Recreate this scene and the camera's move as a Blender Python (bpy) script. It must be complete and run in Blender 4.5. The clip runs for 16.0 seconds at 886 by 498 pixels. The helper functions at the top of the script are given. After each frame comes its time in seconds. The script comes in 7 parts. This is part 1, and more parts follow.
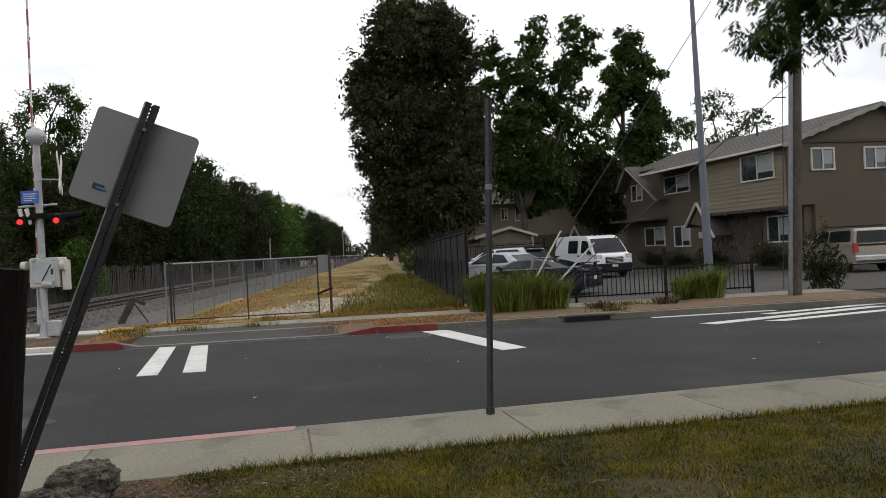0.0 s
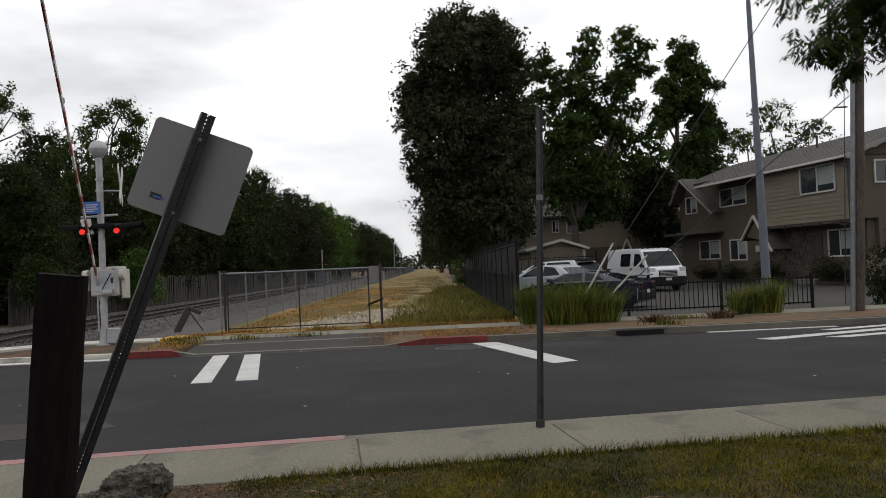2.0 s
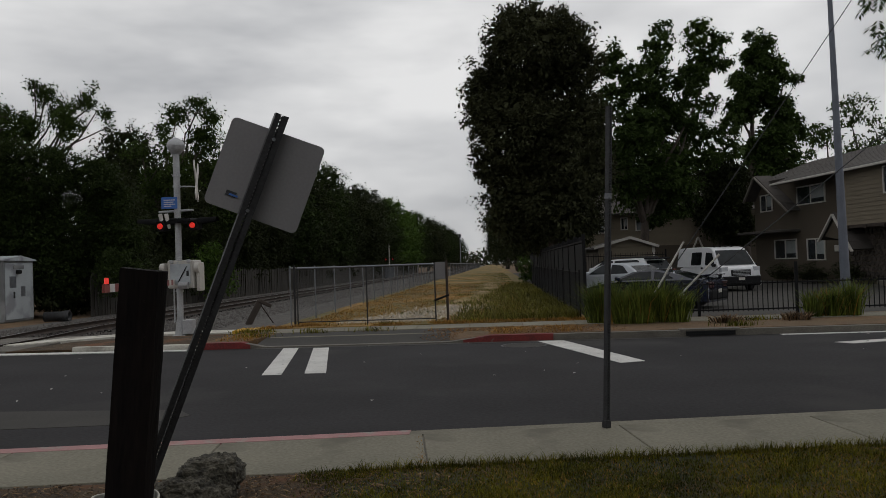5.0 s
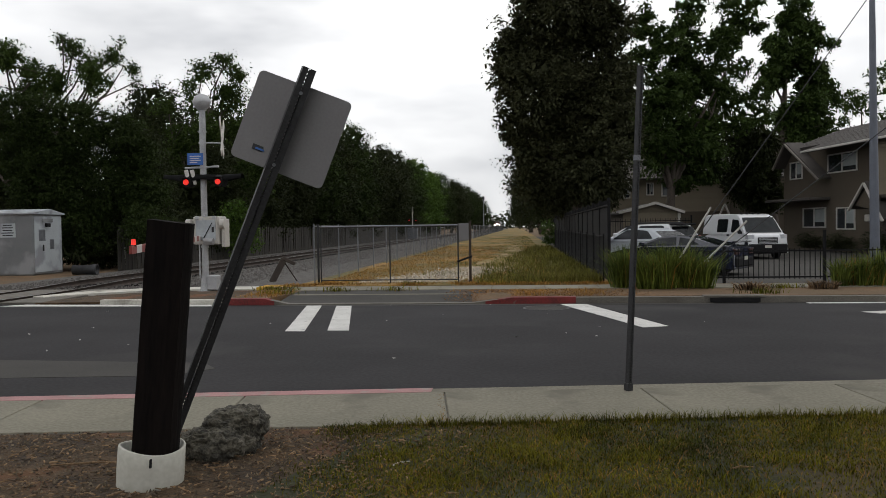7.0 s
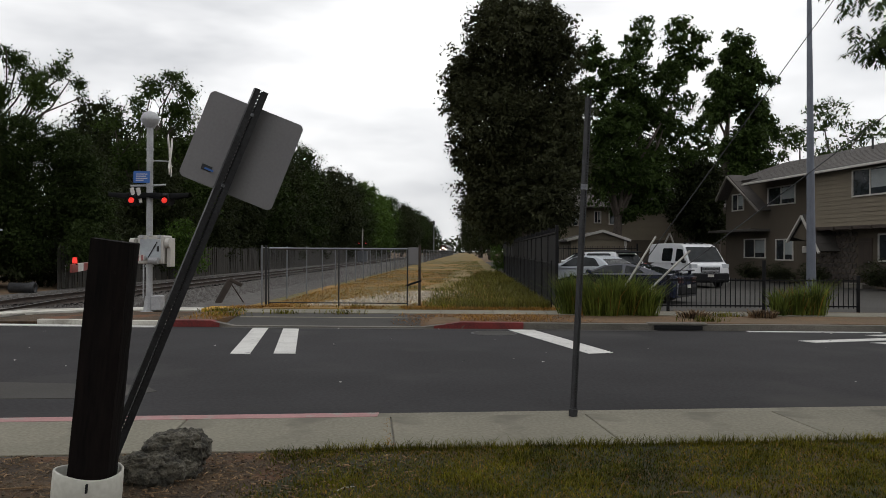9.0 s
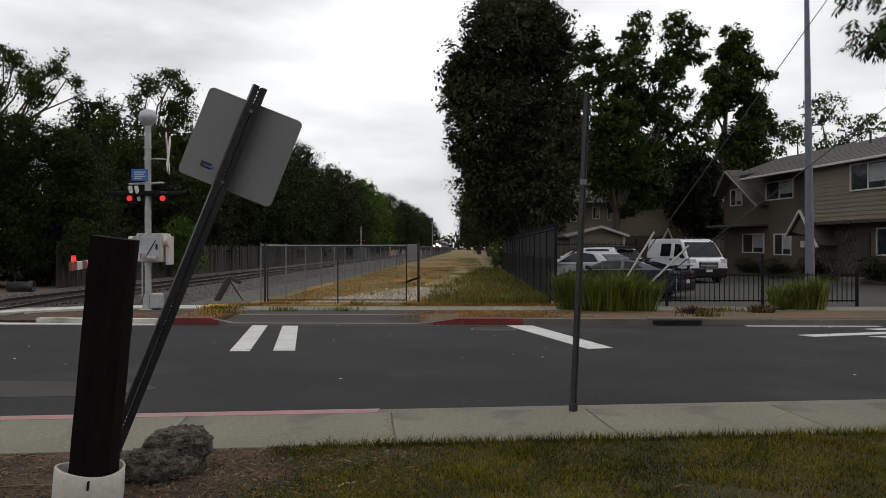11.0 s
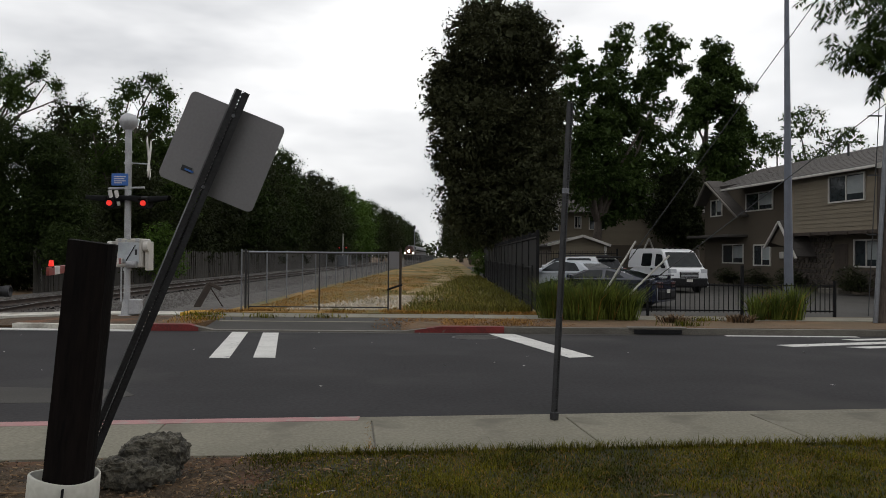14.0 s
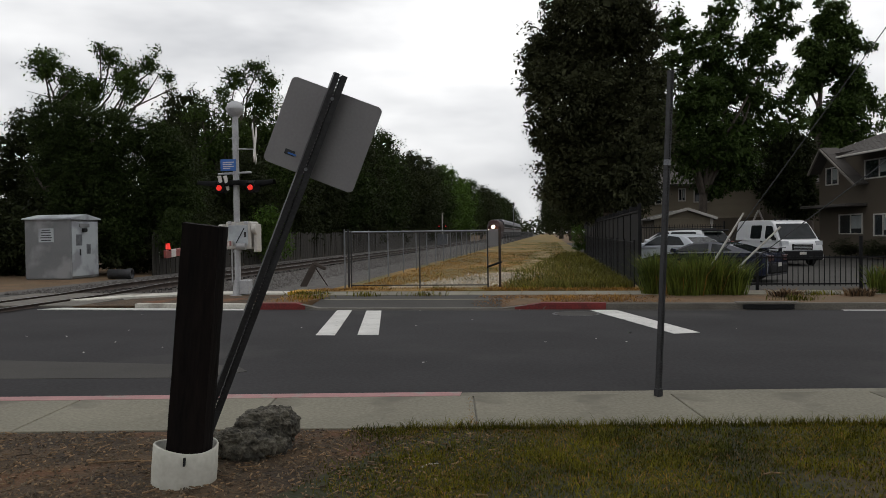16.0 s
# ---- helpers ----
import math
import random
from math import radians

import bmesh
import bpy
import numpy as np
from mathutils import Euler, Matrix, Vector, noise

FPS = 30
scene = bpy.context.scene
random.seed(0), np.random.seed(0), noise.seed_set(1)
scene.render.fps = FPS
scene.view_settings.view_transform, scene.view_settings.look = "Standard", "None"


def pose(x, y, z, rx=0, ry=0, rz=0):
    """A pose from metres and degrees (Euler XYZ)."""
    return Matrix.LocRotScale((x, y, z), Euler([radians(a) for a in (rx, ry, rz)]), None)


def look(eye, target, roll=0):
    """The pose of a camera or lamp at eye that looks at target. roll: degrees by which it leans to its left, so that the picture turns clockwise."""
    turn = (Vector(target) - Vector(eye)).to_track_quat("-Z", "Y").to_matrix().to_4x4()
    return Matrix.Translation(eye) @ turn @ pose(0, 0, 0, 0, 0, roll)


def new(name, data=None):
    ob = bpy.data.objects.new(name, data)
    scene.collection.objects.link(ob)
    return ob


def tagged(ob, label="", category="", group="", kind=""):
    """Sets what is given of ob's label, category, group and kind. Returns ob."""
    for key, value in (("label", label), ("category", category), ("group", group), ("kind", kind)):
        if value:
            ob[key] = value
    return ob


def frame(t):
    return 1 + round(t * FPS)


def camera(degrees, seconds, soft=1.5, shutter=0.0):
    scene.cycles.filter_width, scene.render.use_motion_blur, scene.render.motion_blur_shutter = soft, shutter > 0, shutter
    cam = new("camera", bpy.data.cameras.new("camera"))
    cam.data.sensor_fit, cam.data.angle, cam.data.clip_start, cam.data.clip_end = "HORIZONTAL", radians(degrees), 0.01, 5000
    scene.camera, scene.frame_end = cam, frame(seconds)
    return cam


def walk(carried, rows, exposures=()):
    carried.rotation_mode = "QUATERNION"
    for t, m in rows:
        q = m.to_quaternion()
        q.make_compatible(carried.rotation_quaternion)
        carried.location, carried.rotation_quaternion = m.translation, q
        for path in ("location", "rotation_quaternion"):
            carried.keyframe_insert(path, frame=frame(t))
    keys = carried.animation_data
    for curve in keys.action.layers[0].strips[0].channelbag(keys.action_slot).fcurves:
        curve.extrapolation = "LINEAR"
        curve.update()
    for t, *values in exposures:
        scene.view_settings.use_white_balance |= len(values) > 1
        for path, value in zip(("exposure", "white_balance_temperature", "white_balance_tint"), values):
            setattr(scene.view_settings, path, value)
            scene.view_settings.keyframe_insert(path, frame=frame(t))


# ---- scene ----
# seconds, eye (metres), yaw, pitch, roll (degrees)
PATH = [
    (0.0, 0.028, 0.006, 1.673, -4.64, 0.15, 2.99),
    (0.5, 0.023, 0.031, 1.667, -3.97, 1.30, 2.54),
    (1.0, 0.022, 0.011, 1.674, -1.62, 2.11, 2.73),
    (1.5, 0.022, -0.024, 1.669, 2.94, -1.83, 4.68),
    (2.0, 0.031, 0.029, 1.656, -1.02, 1.21, 2.60),
    (2.5, 0.027, -0.006, 1.672, -0.86, 4.22, 1.39),
    (3.0, 0.027, 0.023, 1.664, 0.55, 2.31, 2.06),
    (3.5, 0.025, -0.014, 1.671, 2.64, 0.89, 2.44),
    (3.7, 0.031, -0.012, 1.685, 4.51, -0.74, 2.79),
    (5.8, 0.016, 0.007, 1.655, 2.47, 1.97, 0.74),
    (6.0, 0.013, 0.016, 1.651, 2.54, 1.70, 0.12),
    (6.5, 0.023, 0.005, 1.654, 1.96, 0.19, 0.64),
    (7.0, 0.007, 0.022, 1.648, 5.36, -1.57, 0.82),
    (7.5, 0.013, 0.019, 1.649, 2.80, 0.17, 0.02),
    (8.0, 0.010, 0.030, 1.650, 1.53, 1.47, -0.61),
    (8.5, 0.009, 0.005, 1.648, 1.68, 0.67, -0.28),
    (8.7, 0.015, -0.009, 1.654, 1.72, 0.16, -0.29),
    (10.8, 0.004, -0.003, 1.648, 2.32, 0.08, 0.20),
    (11.0, 0.006, -0.011, 1.645, 1.67, -0.10, 0.05),
    (11.5, -0.002, 0.004, 1.647, 0.75, 1.07, -0.56),
    (12.0, 0.006, -0.004, 1.643, -0.08, 1.13, -0.74),
    (12.5, 0.009, -0.004, 1.640, 0.61, 1.12, -0.67),
    (13.0, 0.008, -0.003, 1.638, -0.19, 0.10, 0.10),
    (13.5, 0.005, -0.003, 1.639, 0.79, 0.26, -0.41),
    (14.0, 0.005, 0.004, 1.640, 0.39, 0.48, -0.44),
    (14.5, 0.002, 0.008, 1.639, 0.88, 0.39, -0.10),
    (15.0, 0.007, -0.004, 1.639, 1.73, -0.13, -0.17),
    (15.5, 0.010, 0.005, 1.639, 4.36, 0.90, 0.32),
    (16.0, 0.016, -0.019, 1.634, 7.50, -1.11, 0.71),
]
cam = camera(58.0, 16.0, soft=0.7, shutter=0.0)
walk(cam, [(t, pose(x, y, z, 90 + pitch, roll, yaw)) for t, x, y, z, yaw, pitch, roll in PATH],
     exposures=[(0.0, -0.5), (0.5, -0.72), (1.0, -0.98), (1.5, -1.0), (2.0, -0.88), (2.5, -1.15), (3.0, -1.25), (3.5, -1.4), (6.0, -1.58), (6.5, -1.4), (7.0, -0.9), (8.5, -0.92), (11.0, -1.0), (14.5, -1.0), (16.0, -1.03)])

# ---- sky and sun: a bright overcast day ----
def build_world():
    world = bpy.data.worlds.new("overcast_sky")
    scene.world = world
    world.use_nodes = True
    nt = world.node_tree
    nt.nodes.clear()
    N = nt.nodes.new
    out = N("ShaderNodeOutputWorld")
    bg = N("ShaderNodeBackground")
    sky = N("ShaderNodeTexSky")
    sky.sky_type, sky.sun_disc = "NISHITA", False
    sky.sun_elevation, sky.sun_rotation = radians(48), radians(60)
    dim = N("ShaderNodeMix")
    dim.data_type, dim.blend_type = "RGBA", "MULTIPLY"
    dim.inputs[0].default_value = 1.0
    dim.inputs[7].default_value = (0.1, 0.1, 0.1, 1)
    co = N("ShaderNodeTexCoord")
    mp = N("ShaderNodeMapping")
    mp.inputs["Scale"].default_value = (1.0, 1.0, 3.2)
    n1 = N("ShaderNodeTexNoise")
    n1.inputs["Scale"].default_value, n1.inputs["Detail"].default_value = 2.3, 5
    n1.inputs["Roughness"].default_value = 0.5
    ramp = N("ShaderNodeValToRGB")
    ramp.color_ramp.elements[0].position, ramp.color_ramp.elements[0].color = 0.37, (0.96, 0.975, 1.01, 1)
    ramp.color_ramp.elements[1].position, ramp.color_ramp.elements[1].color = 0.62, (1.78, 1.775, 1.77, 1)
    mix = N("ShaderNodeMix")
    mix.data_type = "RGBA"
    mix.inputs[0].default_value = 0.93
    L = nt.links.new
    L(co.outputs["Generated"], mp.inputs["Vector"])
    L(mp.outputs[0], n1.inputs["Vector"])
    L(n1.outputs["Fac"], ramp.inputs[0])
    L(sky.outputs[0], dim.inputs[6])
    L(dim.outputs[2], mix.inputs[6])
    L(ramp.outputs[0], mix.inputs[7])
    L(mix.outputs[2], bg.inputs["Color"])
    bg.inputs["Strength"].default_value = 1.36
    L(bg.outputs[0], out.inputs[0])
    sun = new("sun", bpy.data.lights.new("sun", "SUN"))
    sun.data.energy, sun.data.angle, sun.data.color = 0.5, radians(25), (1.0, 0.96, 0.9)
    sun.matrix_world = look((30, 20, 40), (0, 0, 0))


build_world()


# ---- materials ----
def mat(name, base, other=None, scale=4.0, fine=40.0, rough=0.7, metal=0.0, bump=0.2, dist=0.01, vary=0.0, emit=0.0, alpha=1.0,
        trans=0.0, spots=None, spot_scale=1.0, spot_at=0.6, stretch=(1, 1, 1), coat=0.0, spec=0.5, islands=0.0):
    m = bpy.data.materials.new(name)
    m.use_nodes = True
    nt = m.node_tree
    b = nt.nodes["Principled BSDF"]
    N, L = nt.nodes.new, nt.links.new
    other = other or tuple(c * 0.7 for c in base)
    co = N("ShaderNodeTexCoord")
    mp = N("ShaderNodeMapping")
    mp.inputs["Scale"].default_value = stretch
    L(co.outputs["Object"], mp.inputs["Vector"])
    n1, n2 = N("ShaderNodeTexNoise"), N("ShaderNodeTexNoise")
    n1.inputs["Scale"].default_value, n1.inputs["Detail"].default_value = scale, 4
    n2.inputs["Scale"].default_value, n2.inputs["Detail"].default_value = fine, 3
    for n in (n1, n2):
        L(mp.outputs[0], n.inputs["Vector"])
    add = N("ShaderNodeMath")
    add.operation = "MULTIPLY_ADD"
    add.inputs[1].default_value = 0.5
    half = N("ShaderNodeMath")
    half.operation = "MULTIPLY"
    half.inputs[1].default_value = 0.5
    L(n2.outputs["Fac"], half.inputs[0])
    L(n1.outputs["Fac"], add.inputs[0])
    L(half.outputs[0], add.inputs[2])
    ramp = N("ShaderNodeValToRGB")
    ramp.color_ramp.elements[0].position, ramp.color_ramp.elements[0].color = 0.36, (*other, 1)
    ramp.color_ramp.elements[1].position, ramp.color_ramp.elements[1].color = 0.64, (*base, 1)
    L(add.outputs[0], ramp.inputs[0])
    col = ramp.outputs[0]
    if spots:
        n3 = N("ShaderNodeTexNoise")
        n3.inputs["Scale"].default_value, n3.inputs["Detail"].default_value = spot_scale, 6
        L(mp.outputs[0], n3.inputs["Vector"])
        r3 = N("ShaderNodeValToRGB")
        r3.color_ramp.elements[0].position, r3.color_ramp.elements[1].position = spot_at - 0.06, spot_at + 0.06
        mx = N("ShaderNodeMix")
        mx.data_type = "RGBA"
        mx.inputs[7].default_value = (*spots, 1)
        L(n3.outputs["Fac"], r3.inputs[0])
        L(r3.outputs[0], mx.inputs[0])
        L(col, mx.inputs[6])
        col = mx.outputs[2]
    if vary or islands:
        hsv = N("ShaderNodeHueSaturation")
        if vary:
            src = N("ShaderNodeObjectInfo").outputs["Random"]
        else:
            src = N("ShaderNodeNewGeometry").outputs["Random Per Island"]
        amount = vary or islands
        rng = N("ShaderNodeMapRange")
        rng.inputs["To Min"].default_value, rng.inputs["To Max"].default_value = 1 - amount, 1 + amount
        L(src, rng.inputs["Value"])
        L(rng.outputs[0], hsv.inputs["Value"])
        L(col, hsv.inputs["Color"])
        col = hsv.outputs[0]
    L(col, b.inputs["Base Color"])
    b.inputs["Roughness"].default_value, b.inputs["Metallic"].default_value = rough, metal
    b.inputs["Specular IOR Level"].default_value = spec
    b.inputs["Coat Weight"].default_value = coat
    if trans:
        b.inputs["Transmission Weight"].default_value = trans
        b.inputs["IOR"].default_value = 1.1
    if emit:
        b.inputs["Emission Color"].default_value, b.inputs["Emission Strength"].default_value = (*base, 1), emit
    if bump:
        bp = N("ShaderNodeBump")
        bp.inputs["Strength"].default_value, bp.inputs["Distance"].default_value = bump, dist
        L(add.outputs[0], bp.inputs["Height"])
        L(bp.outputs[0], b.inputs["Normal"])
    return m


M = {}
M["asphalt"] = mat("asphalt", (0.027, 0.0252, 0.0268), (0.0092, 0.0085, 0.0091), 0.45, 22, 0.85, bump=0.35, spots=(0.033, 0.031, 0.030), spot_scale=0.35, spot_at=0.62, spec=0.25)
M["asphalt_old"] = mat("old_asphalt", (0.058, 0.054, 0.048), (0.035, 0.033, 0.03), 0.8, 50, 0.9, bump=0.4, spots=(0.05, 0.048, 0.045), spot_scale=0.5, spec=0.3)
M["concrete"] = mat("concrete", (0.215, 0.20, 0.15), (0.118, 0.108, 0.08), 0.7, 32, 0.9, bump=0.3, spots=(0.115, 0.104, 0.078), spot_scale=1.3, spot_at=0.62, vary=0.08)
M["kerb"] = mat("kerb_concrete", (0.155, 0.142, 0.12), (0.085, 0.077, 0.065), 2.5, 40, 0.9, bump=0.4)
M["red_paint"] = mat("red_kerb_paint", (0.20, 0.022, 0.02), (0.09, 0.014, 0.013), 3, 40, 0.8, spots=(0.14, 0.11, 0.095), spot_scale=5, spot_at=0.66)
M["pink_paint"] = mat("faded_red_kerb_paint", (0.40, 0.20, 0.20), (0.28, 0.16, 0.15), 4, 50, 0.85, spots=(0.27, 0.25, 0.22), spot_scale=5, spot_at=0.6)
M["yellow_paint"] = mat("yellow_kerb_paint", (0.62, 0.36, 0.03), (0.42, 0.24, 0.05), 3, 40, 0.8, spots=(0.3, 0.26, 0.2), spot_scale=4, spot_at=0.6)
M["white_paint"] = mat("road_marking_white", (0.62, 0.61, 0.58), (0.46, 0.45, 0.43), 2, 60, 0.85, spots=(0.08, 0.08, 0.08), spot_scale=7, spot_at=0.68)
M["dirt"] = mat("dry_dirt", (0.17, 0.098, 0.045), (0.07, 0.042, 0.02), 0.9, 25, 0.95, bump=0.7, dist=0.03, spots=(0.105, 0.066, 0.03), spot_scale=0.6, spot_at=0.52)
M["mulch"] = mat("wood_chip_soil", (0.10, 0.06, 0.027), (0.016, 0.010, 0.005), 3, 45, 0.95, bump=0.9, dist=0.03, spots=(0.13, 0.05, 0.016), spot_scale=1.1, spot_at=0.6)
M["lawn"] = mat("lawn_soil", (0.031, 0.033, 0.006), (0.011, 0.013, 0.0025), 0.6, 18, 0.95, bump=0.7, dist=0.03, spots=(0.06, 0.038, 0.014), spot_scale=0.8, spot_at=0.58)
M["dry_grass"] = mat("dry_grass_field", (0.37, 0.20, 0.045), (0.17, 0.105, 0.024), 0.5, 14, 0.95, bump=0.8, dist=0.05, spots=(0.12, 0.095, 0.022), spot_scale=0.22, spot_at=0.46)
M["pale_dirt"] = mat("pale_stony_track", (0.40, 0.30, 0.17), (0.19, 0.125, 0.045), 1.1, 16, 0.95, bump=0.8, dist=0.04, spots=(0.2, 0.15, 0.045), spot_scale=0.6, spot_at=0.5)
M["pale_stone"] = mat("pale_stone", (0.46, 0.41, 0.33), (0.22, 0.18, 0.13), 6, 40, 0.95, bump=0.3, islands=0.4)
M["soil_stone"] = mat("brown_soil_stone", (0.15, 0.115, 0.075), (0.05, 0.038, 0.025), 9, 60, 0.95, bump=0.4, islands=0.5)
M["gravel"] = mat("track_ballast", (0.125, 0.115, 0.105), (0.045, 0.041, 0.038), 3, 22, 0.95, bump=1.0, dist=0.05)
M["bark"] = mat("bark", (0.10, 0.08, 0.065), (0.04, 0.032, 0.027), 5, 30, 0.95, bump=0.8, dist=0.03, stretch=(1, 1, 0.25))
M["creosote"] = mat("dark_creosoted_wood", (0.012, 0.009, 0.008), (0.004, 0.0035, 0.0035), 4, 30, 0.95, bump=0.6, dist=0.012, stretch=(2, 2, 0.2), spec=0.08)
M["steel"] = mat("galvanised_steel", (0.24, 0.25, 0.27), (0.15, 0.16, 0.175), 6, 60, 0.5, 0.6, 0.1)
M["lamp_pole"] = mat("bluish_grey_pole_paint", (0.14, 0.155, 0.19), (0.10, 0.11, 0.135), 3, 40, 0.55, 0.2, 0.05)
M["dark_steel"] = mat("weathered_dark_steel", (0.05, 0.051, 0.054), (0.022, 0.022, 0.024), 6, 50, 0.55, 0.5, 0.2)
M["sign_back"] = mat("bare_aluminium_sign", (0.205, 0.20, 0.203), (0.178, 0.172, 0.175), 2, 60, 0.55, 0.25, 0.05)
M["mast_paint"] = mat("aluminium_paint", (0.44, 0.45, 0.46), (0.3, 0.3, 0.31), 3, 40, 0.5, 0.3, 0.1)
M["black_iron"] = mat("black_painted_iron", (0.01, 0.01, 0.011), (0.006, 0.006, 0.007), 5, 50, 0.8, 0.0, 0.1, spec=0.2)
M["pvc"] = mat("dirty_white_pipe", (0.55, 0.54, 0.48), (0.44, 0.43, 0.37), 3, 30, 0.6, bump=0.05, spots=(0.3, 0.27, 0.2), spot_scale=3, spot_at=0.7)
M["rock"] = mat("grey_rock", (0.155, 0.142, 0.11), (0.018, 0.016, 0.012), 9, 60, 0.95, bump=1.0, dist=0.02, spots=(0.035, 0.032, 0.025), spot_scale=14, spot_at=0.56)
M["siding"] = mat("tan_painted_siding", (0.185, 0.155, 0.11), (0.15, 0.125, 0.088), 0.7, 25, 0.75, bump=0.1, vary=0.05)
M["stucco"] = mat("brown_painted_wall", (0.085, 0.068, 0.048), (0.066, 0.053, 0.038), 0.6, 60, 0.9, bump=0.3, dist=0.006)
M["stone"] = mat("dark_veneer_stone", (0.075, 0.06, 0.05), (0.03, 0.025, 0.022), 3, 25, 0.9, bump=0.6, dist=0.02, vary=0.25)
M["shingle"] = mat("asphalt_shingle", (0.08, 0.071, 0.064), (0.045, 0.04, 0.036), 1.2, 30, 0.95, bump=0.5, dist=0.02, vary=0.03)
M["grey_trim"] = mat("weathered_timber_paint", (0.22, 0.20, 0.17), (0.13, 0.115, 0.10), 3, 30, 0.85, bump=0.15)
M["pale_walk"] = mat("pale_concrete", (0.58, 0.56, 0.50), (0.42, 0.40, 0.35), 1.2, 30, 0.9, bump=0.3, spots=(0.22, 0.2, 0.165), spot_scale=1.6, spot_at=0.64)
M["trim"] = mat("white_trim_paint", (0.5, 0.48, 0.44), (0.4, 0.38, 0.35), 3, 30, 0.7, bump=0.05)
M["dark_wood"] = mat("dark_stained_wood", (0.05, 0.035, 0.025), (0.028, 0.02, 0.016), 3, 40, 0.7, bump=0.2)
M["glass"] = mat("window_glass", (0.03, 0.036, 0.04), (0.018, 0.022, 0.025), 1, 4, 0.06, bump=0.0, spec=0.5)
M["blind"] = mat("window_blind", (0.28, 0.3, 0.3), (0.2, 0.22, 0.22), 2, 20, 0.8)
M["tyre"] = mat("tyre_rubber", (0.018, 0.018, 0.019), (0.011, 0.011, 0.012), 6, 60, 0.85, bump=0.1)
M["rim"] = mat("alloy_rim", (0.45, 0.46, 0.47), (0.32, 0.33, 0.34), 4, 30, 0.35, 0.8, 0.0)
M["van_white"] = mat("white_car_paint", (0.62, 0.63, 0.65), (0.56, 0.57, 0.59), 1, 6, 0.35, bump=0.0, coat=0.5)
M["car_silver"] = mat("pale_silver_car_paint", (0.48, 0.51, 0.55), (0.43, 0.46, 0.5), 1, 6, 0.35, 0.0, 0.0, coat=0.25)
M["car_blue"] = mat("dark_blue_car_paint", (0.010, 0.015, 0.036), (0.007, 0.011, 0.026), 1, 6, 0.2, 0.0, 0.0, coat=0.7, spec=0.5)
M["car_tan"] = mat("tan_car_paint", (0.22, 0.185, 0.14), (0.18, 0.15, 0.115), 1, 6, 0.35, 0.2, 0.0, coat=0.4)
M["black_plastic"] = mat("black_plastic", (0.014, 0.014, 0.015), (0.009, 0.009, 0.01), 6, 40, 0.85, bump=0.05, spec=0.2)
M["lamp_glass"] = mat("clear_lamp_glass", (0.6, 0.62, 0.65), (0.4, 0.42, 0.45), 8, 40, 0.15, 0.3, 0.0)
M["tail_red"] = mat("red_tail_lens", (0.35, 0.03, 0.02), (0.22, 0.02, 0.015), 6, 30, 0.2, bump=0.0)
M["red_glow"] = mat("lit_red_signal_lens", (1.0, 0.045, 0.03), (0.95, 0.02, 0.015), 8, 40, 0.3, bump=0.0, emit=1.0)
M["head_glow"] = mat("lit_headlight", (1.0, 0.80, 0.52), (1.0, 0.75, 0.45), 8, 40, 0.3, bump=0.0, emit=50.0)
M["blue_sign"] = mat("blue_sign_face", (0.03, 0.13, 0.42), (0.025, 0.1, 0.34), 3, 20, 0.5, bump=0.0)
M["cabinet"] = mat("patched_pale_grey", (0.42, 0.45, 0.47), (0.34, 0.37, 0.39), 1.5, 30, 0.6, bump=0.05, spots=(0.24, 0.25, 0.27), spot_scale=1.1, spot_at=0.56)
M["cabinet_dark"] = mat("patched_dark_grey", (0.17, 0.175, 0.18), (0.13, 0.135, 0.14), 1.5, 30, 0.65, bump=0.05, spots=(0.24, 0.245, 0.25), spot_scale=1.0, spot_at=0.56)
M["rail"] = mat("rusty_rail_steel", (0.06, 0.04, 0.03), (0.02, 0.015, 0.012), 4, 40, 0.75, 0.2, 0.2)
M["rail_top"] = mat("polished_rail_head", (0.4, 0.4, 0.4), (0.3, 0.29, 0.28), 4, 40, 0.3, 0.9, 0.0)
M["fence_wood"] = mat("weathered_fence_boards", (0.045, 0.04, 0.033), (0.022, 0.019, 0.016), 1.5, 30, 0.9, bump=0.3, stretch=(3, 3, 0.3), vary=0.3)
M["red_band"] = mat("gate_arm_red", (0.27, 0.05, 0.04), (0.19, 0.04, 0.035), 4, 30, 0.5, bump=0.0)
M["arm_white"] = mat("gate_arm_white", (0.6, 0.58, 0.55), (0.45, 0.42, 0.4), 4, 30, 0.6, bump=0.05)
M["train_body"] = mat("train_dark_side", (0.03, 0.033, 0.045), (0.022, 0.025, 0.035), 1, 8, 0.4, 0.3, 0.0)
M["train_orange"] = mat("train_nose_paint", (0.04, 0.014, 0.011), (0.025, 0.01, 0.008), 1, 8, 0.6, 0.0, 0.0, spec=0.15)
M["train_silver"] = mat("train_roof_silver", (0.66, 0.67, 0.69), (0.5, 0.51, 0.53), 0.6, 8, 0.45, 0.1, 0.0)


